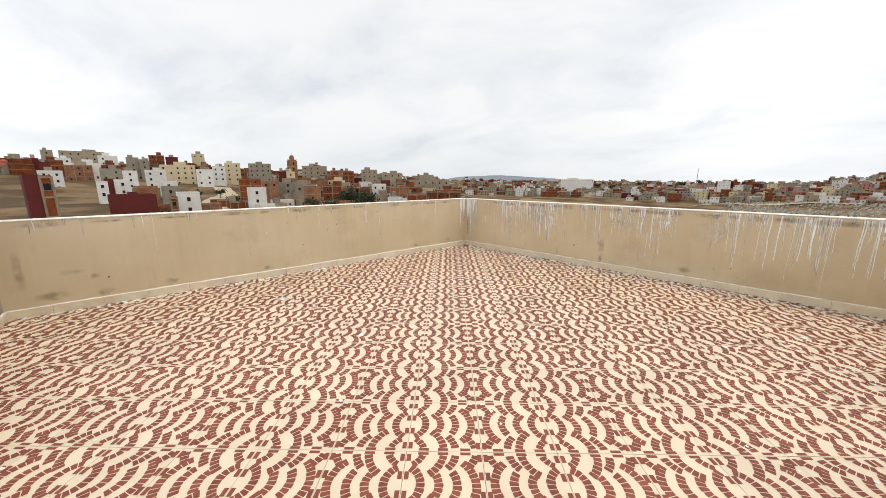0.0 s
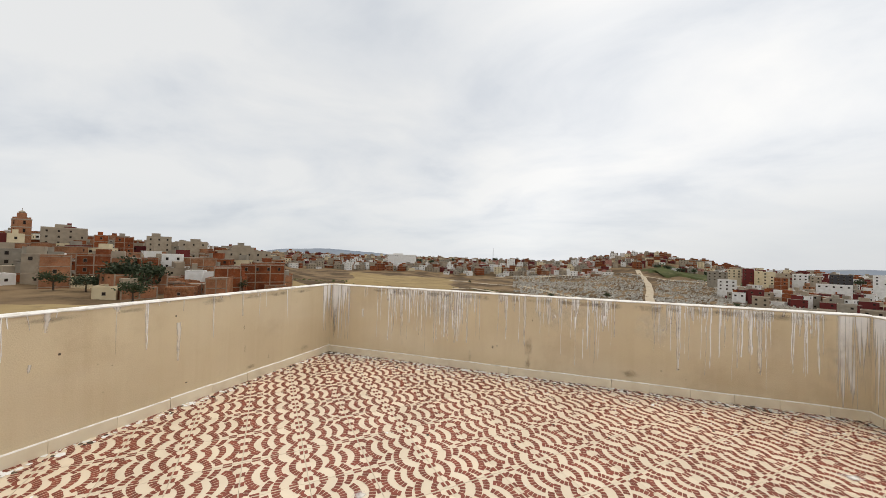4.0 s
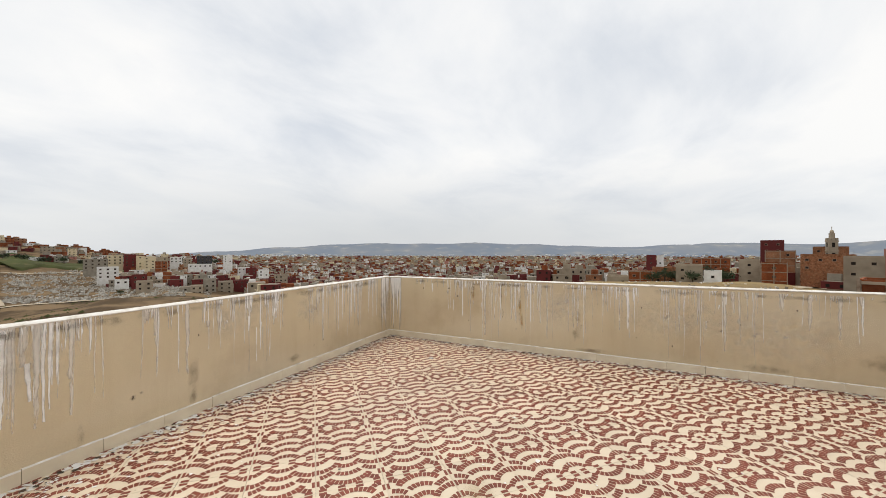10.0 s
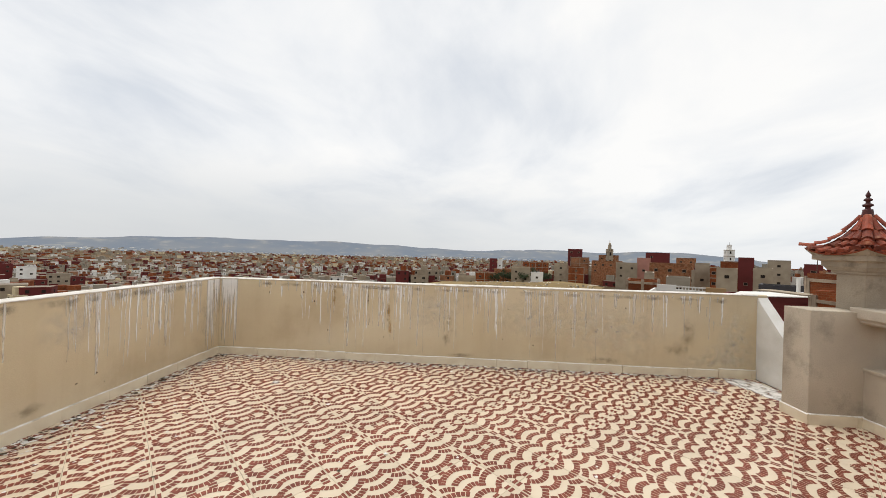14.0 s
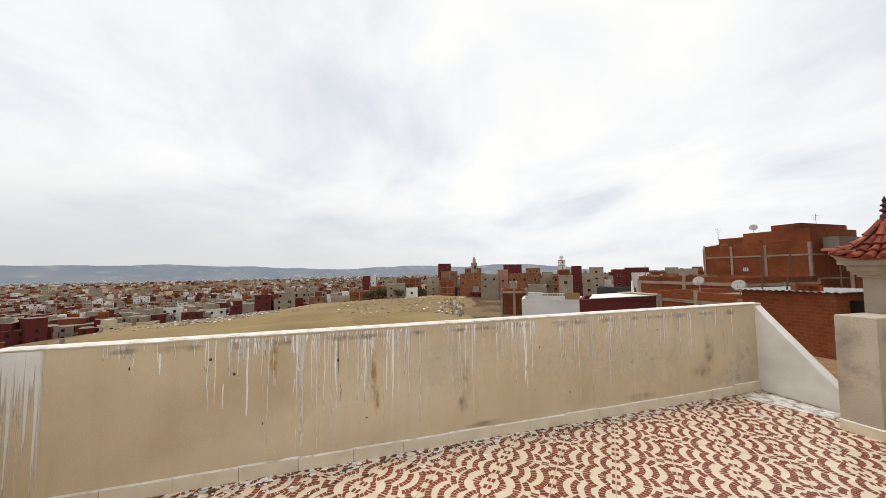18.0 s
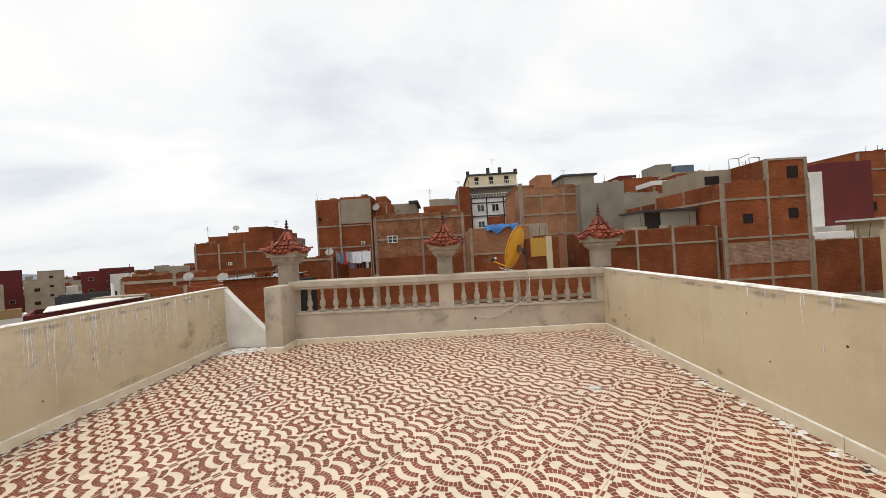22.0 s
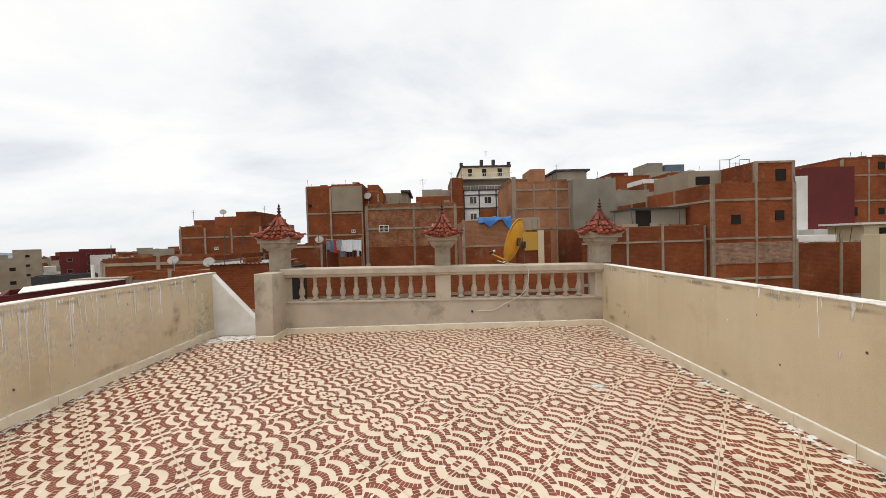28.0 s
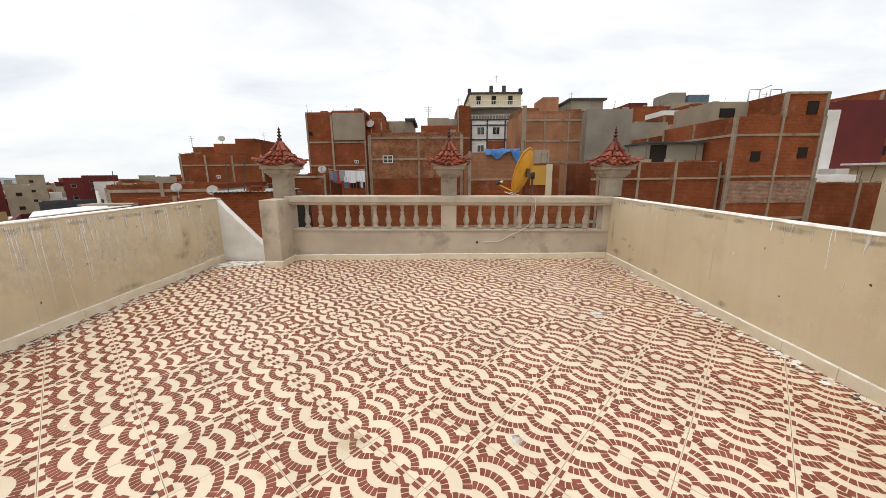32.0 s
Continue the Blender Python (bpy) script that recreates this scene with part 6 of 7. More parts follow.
HILLSIDE_B = (
    (-6.1, -8.0, -2.0, 150, "grey", 2), (-6.2, -8.1, -1.3, 183, "white", 2), (-7.3, -9.9, -2.9, 123, "white", 2), (-6.5, -7.2, -3.4, 112, "brick", 2), (-5.2, -7.3, 0.1, 243, "white", 3), (-3.1, -4.5, 0.0, 243, "white", 3),
    (-6.8, -10.5, 0.8, 272, "cream", 4), (-7.6, -8.9, 1.8, 307, "oxide", 4), (-6.0, -7.5, 2.0, 320, "brick", 4), (-5.0, -5.9, 1.4, 297, "grey", 4), (-3.8, -5.0, 1.6, 305, "grey", 4), (-10.4, -11.8, 2.3, 322, "cream", 4),
    (-10.5, -12.4, 0.3, 250, "white", 3), (-12.4, -13.9, 0.7, 265, "white", 3), (-13.9, -15.8, 1.2, 280, "cream", 4), (-16.8, -19.7, 1.2, 277, "grey", 4), (-20.6, -21.6, 0.1, 237, "oxide", 3), (-21.6, -22.8, 0.1, 234, "cream", 3))
HILLSIDE_C = (
    (-23.9, -27.5, 1.0, 267, "beige", 3), (-25.6, -26.6, 1.1, 270, "oxide", 4), (-28.0, -29.2, 0.4, 243, "brick", 3), (-32.7, -35.2, 1.1, 265, "beige", 3), (-36.0, -39.1, 0.6, 247, "beige", 3), (-34.1, -36.4, -1.2, 180, "white", 2),
    (-35.6, -37.1, -0.6, 201, "oxide", 2), (-42.2, -44.3, 0.3, 230, "beige", 3), (-40.2, -46.9, -0.5, 201, "beige", 2), (-23.6, -26.0, -2.1, 150, "orange", 2), (-26.4, -29.3, -2.0, 156, "brick", 2), (-29.6, -32.1, -1.0, 189, "orange", 2),
    (-32.1, -33.8, -1.7, 165, "brick", 2), (-37.1, -40.0, -1.6, 165, "orange", 2), (-42.9, -48.7, -2.4, 138, "brick", 2), (-39.7, -42.9, -2.9, 127, "brick", 2), (-15.2, -18.0, -0.9, 195, "brick", 2), (-18.0, -20.2, -1.3, 180, "orange", 2))
HILLSIDE_D = (
    (-15.8, -18.3, -2.3, 143, "white", 2), (-22.5, -24.8, -1.3, 180, "grey", 2), (-29.8, -31.5, 0.9, 260, "brick", 3))
HILL_TURN, HILL_RISE = 2.2, 0.8
for a0, a1, top, r, style, fl in HILLSIDE_A + HILLSIDE_B + HILLSIDE_C + HILLSIDE_D:
    by_bearing(a0 + HILL_TURN, a1 + HILL_TURN, top + (HILL_RISE if a1 > -30 else 0.2), r, style, HILL_LABEL[style], 8, fl, hole=True, windows=style != "oxide", roof_room=r > 200, win=(0.9, 1.2))
for a0, a1, top, r, style, label, fl in (
        (-62.3, -67.0, -0.1, 560, "white", "long white building across the valley", 1), (-81.9, -83.2, -0.3, 560, "white", "white building across the valley", 3), (-108, -109.5, -2.2, 520, "white", "white building below the hilltop", 3), (-111.5, -113, -2.6, 500, "cream", "cream building with tall openings", 3)):
    by_bearing(a0, a1, top, r, style, label, 9, fl, hole=style in ("orange", "brick"))
# apartment houses and workshops at the edge of the lower town
LOWER_LABEL = {"grey": "grey cement house at the edge of the lower town", "cream": "cream apartment house with rows of windows", "oxide": "dark red painted house of the lower town", "beige": "beige rendered house of the lower town", "white": "white house with wide windows in the lower town", "black": "dark glazed block in the lower town", "brick": "bare brick house of the lower town"}
LOWER_UP = (
    (-108.9, -111.0, -1.1, 430, "grey", 3), (-110.9, -112.3, -0.7, 480, "cream", 4), (-112.4, -113.5, -0.6, 470, "oxide", 4), (-113.5, -114.3, -0.8, 465, "cream", 4), (-114.2, -115.4, -0.9, 450, "cream", 4), (-115.4, -116.6, -1.0, 470, "beige", 3), (-116.8, -118.1, -1.0, 480, "white", 3),
    (-118.2, -119.1, -1.2, 490, "beige", 2), (-119.7, -121.4, -0.9, 500, "black", 3), (-122.7, -123.8, -0.8, 520, "white", 3), (-110.0, -111.9, -2.1, 380, "white", 3), (-115.3, -116.5, -1.5, 400, "brick", 2), (-118.7, -121.4, -2.0, 430, "white", 1))
LOWER_DOWN = (
    (-111.5, -112.8, -3.7, 330, "white", 1), (-113.0, -114.5, -3.2, 330, "oxide", 2), (-113.4, -115.0, -4.0, 300, "beige", 2), (-116.8, -118.2, -3.5, 340, "oxide", 2), (-117.8, -118.9, -5.0, 290, "grey", 2), (-118.9, -120.3, -4.9, 290, "beige", 2), (-120.4, -121.8, -4.1, 300, "grey", 3), (-122.0, -123.8, -4.5, 310, "beige", 3),
    (-123.9, -125.9, -4.4, 320, "oxide", 2), (-124.4, -125.9, -2.6, 400, "white", 2), (-125.4, -126.8, -2.7, 390, "oxide", 2), (-127.0, -128.4, -3.0, 370, "white", 2), (-127.2, -129.2, -4.4, 310, "oxide", 2), (-129.1, -130.9, -3.8, 330, "beige", 3), (-130.9, -132.1, -4.2, 330, "oxide", 2))
for a0, a1, top, r, style, fl in LOWER_UP + LOWER_DOWN:
    by_bearing(a0, a1, top, r, style, LOWER_LABEL[style], 9, fl, hole=True, roof_room=False, win=(1.3, 1.3))
house_rnd = random.Random(31)
SLOPE_LABEL = {"brick": "bare brick house with concrete frame on the slope", "orange": "orange brick house with concrete frame on the slope", "beige": "beige rendered house on the slope", "grey": "grey cement house on the slope", "white": "white rendered house on the slope", "cream": "cream rendered house on the slope", "rough": "brown brick house on the slope"}
taken = []
for count, a0, a1, r0, r1, s0, s1, storeys, openings in ((85, -47, -18, 165, 265, 6, 9, (1, 1, 2), True), (34, -47, -24, 122, 168, 4.5, 7.5, (1, 1, 2), True), (9, -18, -2, 135, 200, 5, 7, (1, 1), True)):
    done = 0
    for k in range(count * 4):
        a, r = house_rnd.uniform(a0, a1), house_rnd.uniform(r0, r1)
        x, y = polar(a, r)
        if done >= count or any((x - p) ** 2 + (y - q) ** 2 < (s0 * 1.0) ** 2 for p, q in taken):
            continue
        taken.append((x, y))
        done += 1
        style = house_rnd.choices(("brick", "orange", "beige", "grey", "white", "cream", "rough"), (5, 5, 2, 1, 3, 1, 3))[0]
        fl = house_rnd.choice(storeys)
        house(x, y, land_z(x, y), house_rnd.uniform(s0, s1), house_rnd.uniform(s0, s1), fl * 2.8, a - 90 + house_rnd.uniform(-30, 30), style, fl, SLOPE_LABEL[style], hole=True, roof_room=k % 3 == 0, bays=2, frame_sides=(0,), win=(0.8, 0.9))


def minaret(a, top, r, w, style, label):
    """A square tower with bands, small openings, a crown of merlons and a lantern."""
    x, y = polar(a, r)
    g = land_z(x, y)
    zt = EYE[2] + r * math.tan(radians(top))
    e = empty("minaret", x, y, g, a - 70, label=label, category="minaret")
    H = zt - g
    box("shaft", -w / 2, w / 2, -w / 2, w / 2, -1, H * 0.80, M_PLASTER[style], e)
    for q in (0.45, 0.62, 0.78):
        box("band", -w / 2 - 0.15, w / 2 + 0.15, -w / 2 - 0.15, w / 2 + 0.15, H * q, H * q + 0.5, M_PLASTER["beige"], e)
    for sx in (-1, 0, 1):
        for sy in (-1, 0, 1):
            if (sx or sy) and style != "white":
                box("merlon", sx * w * 0.4 - 0.3, sx * w * 0.4 + 0.3, sy * w * 0.4 - 0.3, sy * w * 0.4 + 0.3, H * 0.80, H * 0.80 + 1.0, M_PLASTER[style], e)
    box("lantern", -w / 4, w / 4, -w / 4, w / 4, H * 0.80, H * 0.93, M_PLASTER[style], e)
    v, f = lathe([(w * 0.2, 0), (w * 0.24, 0.4), (w * 0.18, 0.9), (0.1, 1.3), (0.1, 2.0), (0.2, 2.2), (0.05, 2.5)], 12)
    if style != "white":
        o = mesh_object("dome", v, f, M_PLASTER["beige"], e)
        o.matrix_basis = pose(0, 0, H * 0.93)
    else:
        tube("spire", [(0, 0, H * 0.93), (0, 0, H)], 0.12, M_TIN, e)
    for q in (0.3, 0.52, 0.69):
        for side in range(4):
            window(e, pose(0, 0, H * q, 0, 0, 90 * side) @ pose(0, -w / 2, 0), 0.9, 1.8, "void")


minaret(-20.4, 3.55, 275, 5.2, "orange", "square orange brick minaret over the hillside town")
minaret(156.1, 2.4, 205, 2.7, "beige", "square beige minaret with a lantern")
minaret(142.3, 2.5, 310, 4.6, "white", "square white minaret with small openings")
minaret(-136.5, -4.6, 430, 4.0, "white", "white minaret in the lower town")
e = empty("radio_mast", *polar(-79.65, 640), land_z(*polar(-79.65, 640)), label="thin lattice radio mast above the far houses", category="mast")
tube("mast", [(0, 0, 0), (0, 0, 22 + 640 * 0.02)], 0.35, M_TIN, e)

# ---- satellite dish on the balustrade ----
dish = empty("satellite_dish", 5.26, 7.36, RAIL_Z1, label="yellow painted satellite dish standing behind the balustrade rail", category="satellite dish")
DN = Vector((-0.80, 0.52, 0.30)).normalized()       # the way the bowl faces
DC = Vector((5.235, 7.45, 1.525))
side = DN.cross(Vector((0, 0, 1))).normalized()
upv = side.cross(DN).normalized()
vv, ff = [], []
RINGS, SEG = 9, 36
for shell in (0, 1):
    for i in range(RINGS + 1):
        q = i / RINGS
        for k in range(SEG):
            a = 2 * math.pi * k / SEG
            p = DC + side * math.cos(a) * q * 0.375 + upv * math.sin(a) * q * 0.40 + DN * (0.085 * (q * q - 1) - shell * 0.006)
            vv.append(p)
n1 = (RINGS + 1) * SEG
for shell in (0, 1):
    for i in range(RINGS):
        for k in range(SEG):
            k2 = (k + 1) % SEG
            b = shell * n1
            q = (b + i * SEG + k, b + i * SEG + k2, b + (i + 1) * SEG + k2, b + (i + 1) * SEG + k)
            ff.append(q if shell else q[::-1])
for k in range(SEG):
    k2 = (k + 1) % SEG
    ff.append((RINGS * SEG + k, RINGS * SEG + k2, n1 + RINGS * SEG + k2, n1 + RINGS * SEG + k))
in_parent(mesh_object("bowl", [tuple(p) for p in vv], ff, M_DISH, smooth=True), dish)
rim = [DC + side * math.cos(2 * math.pi * k / 48) * 0.377 + upv * math.sin(2 * math.pi * k / 48) * 0.402 for k in range(48)]
in_parent(tube("rim", [tuple(p) for p in rim], 0.008, M_DISH, cyclic=True), dish)
back = DC - DN * 0.095
in_parent(tube("mast", [(5.40, 7.40, RAIL_Z1 - 0.25), (5.40, 7.40, RAIL_Z1 + 0.38)], 0.018, M_STEEL, label="brown steel mast"), dish)
in_parent(tube("bracket_arm", [tuple(back), tuple(back - DN * 0.05 + Vector((0.03, -0.02, -0.02))), (5.40, 7.40, 1.42)], 0.018, M_STEEL), dish)
in_parent(box("bracket_plate", 5.27, 5.33, 7.30, 7.36, 1.42, 1.56, M_STEEL, bevel=0.006), dish)
in_parent(box("clamp", 5.37, 5.43, 7.36, 7.44, 1.38, 1.50, M_BLACK, bevel=0.008), dish)
foot = DC - upv * 0.39
lnb = Vector((4.82, 7.52, 1.285))
in_parent(tube("feed_arm", [tuple(foot - DN * 0.02), tuple(foot + (lnb - foot) * 0.35 + Vector((0, 0, -0.01))), tuple(lnb)], 0.014, M_DISH), dish)
in_parent(tube("feed_holder", [tuple(lnb + Vector((-0.03, 0, 0.01))), tuple(lnb + Vector((0.035, 0, 0.035)))], 0.03, M_BLACK), dish)
in_parent(tube("feed_horn", [tuple(lnb + Vector((0.035, 0, 0.035))), tuple(lnb + Vector((0.075, 0, 0.055)))], 0.022, M_CABLE, label="pale plastic feed horn"), dish)

dish.location.x += 0.05
bpy.context.view_layer.update()
lay_north(dish)

# cable from the dish over the rail and through the balusters to a hole in the plinth
cable = empty("aerial_cable", 5.2, NORTH_Y - 0.1, RAIL_Z1, label="thin white aerial cable hanging over the rail", category="cable")
NY = NORTH_Y
in_parent(tube("cable_run", smooth_path([(5.08, 7.44, 1.15), (5.20, NY + 0.1, 1.115), (5.34, NY - 0.06, 1.112), (5.42, NY - 0.095, 1.07), (5.44, NY - 0.09, 0.93), (5.43, NY - 0.05, 0.75), (5.34, NY - 0.02, 0.60),
                                         (5.20, NY - 0.024, 0.51), (5.02, NY - 0.012, 0.42), (4.88, NY - 0.010, 0.335), (4.74, NY - 0.010, 0.312), (4.56, NY - 0.008, 0.325)]), 0.006, M_CABLE), cable)
in_parent(tube("cable_sleeve", [(4.67, NY - 0.010, 0.315), (4.57, NY - 0.009, 0.325)], 0.009, M_RUST), cable)
in_parent(tube("rail_loop", smooth_path([(4.98, 7.46, 1.16), (5.10, NY + 0.15, 1.118), (5.16, NY - 0.02, 1.115)]), 0.006, M_CABLE), cable)

lay_north(cable)


def pipe_end(x, z, r):
    v, f = lathe([(r, 0), (r, 0.03), (r * 0.7, 0.032), (r * 0.7, 0.004)], 14)
    o = tagged(mesh_object("drain_pipe_end", v, f, M_BLACK, smooth=True), label="dark round pipe end in the cement plinth", category="pipe")
    o.matrix_basis = pose(x, NORTH_Y + 0.004, z, 90, 0, 0)
    lay_north(o)


pipe_end(4.467, 0.309, 0.018)
pipe_end(5.108, 0.394, 0.011)

# ---- skirting tiles along the walls ----
def skirting(a, b, inward, parent, h=0.105, start=0.0):
    """A row of skirting tiles from a to b."""
    A, B = Vector((*a, 0)), Vector((*b, 0))
    L = (B - A).length
    d = (B - A) / L
    n = Vector((*inward, 0))
    x = -start
    while x < L:
        x0, x1 = max(0, x), min(L, x + 0.428)
        if x1 - x0 > 0.02:
            hh, t = h + random.uniform(-0.004, 0.004), 0.019 + random.uniform(-0.002, 0.002)
            p0, p1 = A + d * (x0 + 0.0006), A + d * (x1 - 0.0006)
            vv = []
            for p in (p0, p1):
                vv += [p + n * t, p + n * t + Vector((0, 0, hh - 0.007)), p + n * (t - 0.007) + Vector((0, 0, hh)), p - n * 0.004 + Vector((0, 0, hh)), p - n * 0.004]
            ff = [(i, (i + 1) % 5, 5 + (i + 1) % 5, 5 + i) for i in range(5)] + [(4, 3, 2, 1, 0), (5, 6, 7, 8, 9)]
            mesh_object("skirting_tile", [tuple(v) for v in vv], ff, [M_SKIRT, M_COPING], parent, indices=[0, 1, 1, 0, 0, 0, 0])
        x += 0.43
    return parent


baseboard = tagged(new("baseboard"), label="cream tile skirting along the foot of the walls", category="skirting", kind="structure")
skirting((SW[0] + 0.016, SW[1]), (SE[0] - 0.016, SE[1]), (0, 1), baseboard, start=0.1)
skirting((west_x(SW[1]), SW[1]), (west_x(6.75), 6.75), (1, 0), baseboard, start=0.25)
skirting((west_x(6.755), 6.755), (west_x(7.24), 7.24), (1, 0), baseboard, h=0.125)
skirting((east_x(SE[1]), SE[1]), (east_x(6.86), 6.86), (-1, 0), baseboard, start=0.2)
baseboard_north = tagged(new("baseboard_north"), label="cream tile skirting along the balustrade's plinth", category="skirting", kind="structure")
skirting((1.24, NORTH_Y), (6.735, NORTH_Y), (0, -1), baseboard_north, start=0.33)
skirting((0.935, 6.635), (1.24, 6.635), (0, -1), baseboard_north)
skirting((1.225, 6.635), (1.225, NORTH_Y), (1, 0), baseboard_north)
baseboard_north.matrix_basis = NORTH_FLAT

# ---- paint runs and stains on the walls ----
def runs(name, parent, point, spans, seed, label):
    """White paint runs down a wall. point(s, z, out) gives places on the wall; spans: (start, end, count, longest, shortest, faint share)."""
    rnd = random.Random(seed)
    v, f, idx, uv = [], [], [], []
    for s0, s1, count, lmax, lmin, faint in spans:
        for i in range(count):
            s = s0 + (s1 - s0) * (i + rnd.uniform(-0.2, 1.2)) / count
            s += 0.05 * noise.noise((s * 6, seed, 0.4)) if s1 - s0 > 1 else 0
            s = min(max(s, s0), s1)
            if noise.noise((s * 2.6, seed * 1.7, 0.9)) + 0.6 * noise.noise((s * 9, seed, 5.1)) + 0.46 < rnd.random() * 0.6:
                continue
            L = lmin + (lmax - lmin) * rnd.random() ** 1.8
            top = 1.085
            if L < 0.4 and rnd.random() < 0.1:
                top -= rnd.uniform(0.05, 0.4)
            mi = 1 if rnd.random() < faint else 0
            w = rnd.choice((0.0028, 0.0036, 0.0045, 0.0055, 0.007, 0.0095, 0.013)) if mi == 0 else rnd.choice((0.004, 0.006, 0.009, 0.013, 0.022))
            w *= rnd.uniform(0.8, 1.2)
            n = max(4, int(L / 0.05))
            b = len(v)
            off = 0.0003 + 0.0012 * rnd.random()
            drift, ph = rnd.uniform(-0.015, 0.015), rnd.uniform(0, 99)
            for k in range(n + 1):
                u = k / n
                c = s + drift * u + 0.009 * noise.noise((s * 5 + ph, u * L * 5, 0))
                ww = w * (1.3 - 0.65 * u + 0.55 * noise.noise((ph, u * L * 16, 4.0)))
                z = max(0.1, top - L * u)
                v.append(point(c - ww, z, off))
                v.append(point(c + ww, z, off))
                uv += [(0, u), (1, u)]
            for k in range(n):
                f.append((b + 2 * k, b + 2 * k + 1, b + 2 * k + 3, b + 2 * k + 2))
                idx.append(mi)
    ob = mesh_object(name, v, f, [M_DRIP, M_FAINT], parent, label, indices=idx)
    layer = ob.data.uv_layers.new(name="UVMap")
    for lp in ob.data.loops:
        layer.data[lp.index].uv = uv[lp.vertex_index]
    return tagged(ob, kind="stuff")


def south_pt(s, z, out):
    return (s, south_y(s) + out + 0.0016, z)


def west_pt(s, z, out):
    return (west_x(s) + out + 0.0016, s, z)


def east_pt(s, z, out):
    return (east_x(s) - out - 0.0016, s, z)


runs("paint_runs", wall_south, south_pt, [(0.3, 6.0, 380, 0.22, 0.03, 0.4), (0.3, 6.0, 260, 0.72, 0.12, 0.45), (0.4, 5.9, 80, 0.95, 0.5, 0.55)], 11, "white paint runs")
runs("paint_runs", wall_west, west_pt, [(0.3, 4.8, 150, 0.18, 0.03, 0.5), (4.8, 6.8, 44, 0.25, 0.03, 0.8), (0.6, 4.6, 150, 0.65, 0.12, 0.5), (1.2, 5.2, 44, 0.95, 0.6, 0.5), (4.5, 6.8, 22, 0.7, 0.2, 0.75)], 12, "white paint runs")
runs("paint_runs", wall_east, east_pt, [(0.3, 7.0, 56, 0.10, 0.02, 0.5), (0.6, 6.8, 34, 0.6, 0.12, 0.6)], 13, "white paint runs")


STAIN_OFF = [0]


def blotch(parent, point, s, z, rs, rz, mat, seed, name="stain", label=""):
    """A flat stain on a wall, whose material fades to its edge."""
    STAIN_OFF[0] += 1
    off = 0.0008 + 0.00035 * (STAIN_OFF[0] % 5)
    n = 20
    v, uv = [point(s, z, off)], [(0.5, 0.5)]
    for k in range(n):
        a = 2 * math.pi * k / n
        q = 0.95 + 0.35 * noise.noise((math.cos(a) * 1.6 + seed, math.sin(a) * 1.6, seed * 0.37))
        v.append(point(s + rs * q * math.cos(a), max(0.092, min(1.07, z + rz * q * math.sin(a))), off))
        uv.append((0.5 + 0.5 * math.cos(a), 0.5 + 0.5 * math.sin(a)))
    ob = mesh_object(name, v, [(0, 1 + k, 1 + (k + 1) % n) for k in range(n)], mat, parent, label)
    layer = ob.data.uv_layers.new(name="UVMap")
    for lp in ob.data.loops:
        layer.data[lp.index].uv = uv[lp.vertex_index]
    return ob


def streak(parent, point, s, z0, z1, w, mat, seed, name="scratch"):
    n = 14
    v = []
    for k in range(n + 1):
        u = k / n
        c = s + 0.012 * noise.noise((seed, u * 4, 0))
        ww = w * (0.35 + 0.9 * abs(noise.noise((seed + 5, u * 5, 1)))) * (1.15 - abs(2 * u - 1) ** 3)
        z = z0 + (z1 - z0) * u
        v += [point(c - ww, z, 0.003), point(c + ww, z, 0.003)]
    return mesh_object(name, v, [(2 * k, 2 * k + 1, 2 * k + 3, 2 * k + 2) for k in range(n)], mat, parent)


for s, z, rs, rz, k in ((3.43, 0.34, 0.07, 0.24, 1), (3.44, 0.16, 0.06, 0.08, 2), (4.246, 0.19, 0.035, 0.09, 3), (3.919, 0.347, 0.03, 0.03, 4), (3.86, 0.37, 0.02, 0.02, 5), (6.52, 0.55, 0.05, 0.38, 6), (2.2, 0.2, 0.12, 0.07, 7)):
    blotch(wall_south, south_pt, s, z, rs, rz, M_STAIN, k)
for s, z, rs, rz, k in ((3.06, 0.36, 0.07, 0.12, 11), (3.10, 0.55, 0.06, 0.2, 12), (6.35, 0.55, 0.12, 0.30, 13), (6.2, 0.35, 0.2, 0.12, 14), (3.3, 0.13, 0.25, 0.05, 15), (5.2, 0.15, 0.3, 0.07, 16)):
    blotch(wall_west, west_pt, s, z, rs, rz, M_STAIN, k)
for s, z, rs, rz, k in ((2.22, 0.66, 0.045, 0.30, 21), (1.42, 0.9, 0.04, 0.2, 22), (2.25, 0.47, 0.025, 0.18, 23)):
    blotch(wall_west, west_pt, s, z, rs, rz, M_RUST, k)
for s, z, rs, rz, k in ((6.7, 0.55, 0.06, 0.3, 31), (6.5, 0.2, 0.2, 0.08, 32), (6.3, 0.46, 0.13, 0.05, 37), (6.12, 0.38, 0.07, 0.05, 38), (6.05, 0.17, 0.10, 0.07, 39), (1.3, 0.16, 0.08, 0.04, 33), (0.4, 0.18, 0.10, 0.06, 34), (4.2, 0.16, 0.09, 0.05, 35), (5.4, 0.17, 0.12, 0.06, 36)):
    blotch(wall_east, east_pt, s, z, rs, rz, M_STAIN, k)
streak(wall_west, west_pt, 1.92, 1.02, 0.70, 0.004, M_DARK, 41)
streak(wall_west, west_pt, 1.94, 0.66, 0.50, 0.004, M_DARK, 42)
streak(wall_east, east_pt, 1.41, 0.69, 0.63, 0.006, M_DARK, 43)
streak(wall_east, east_pt, 1.39, 0.45, 0.36, 0.005, M_DARK, 44)
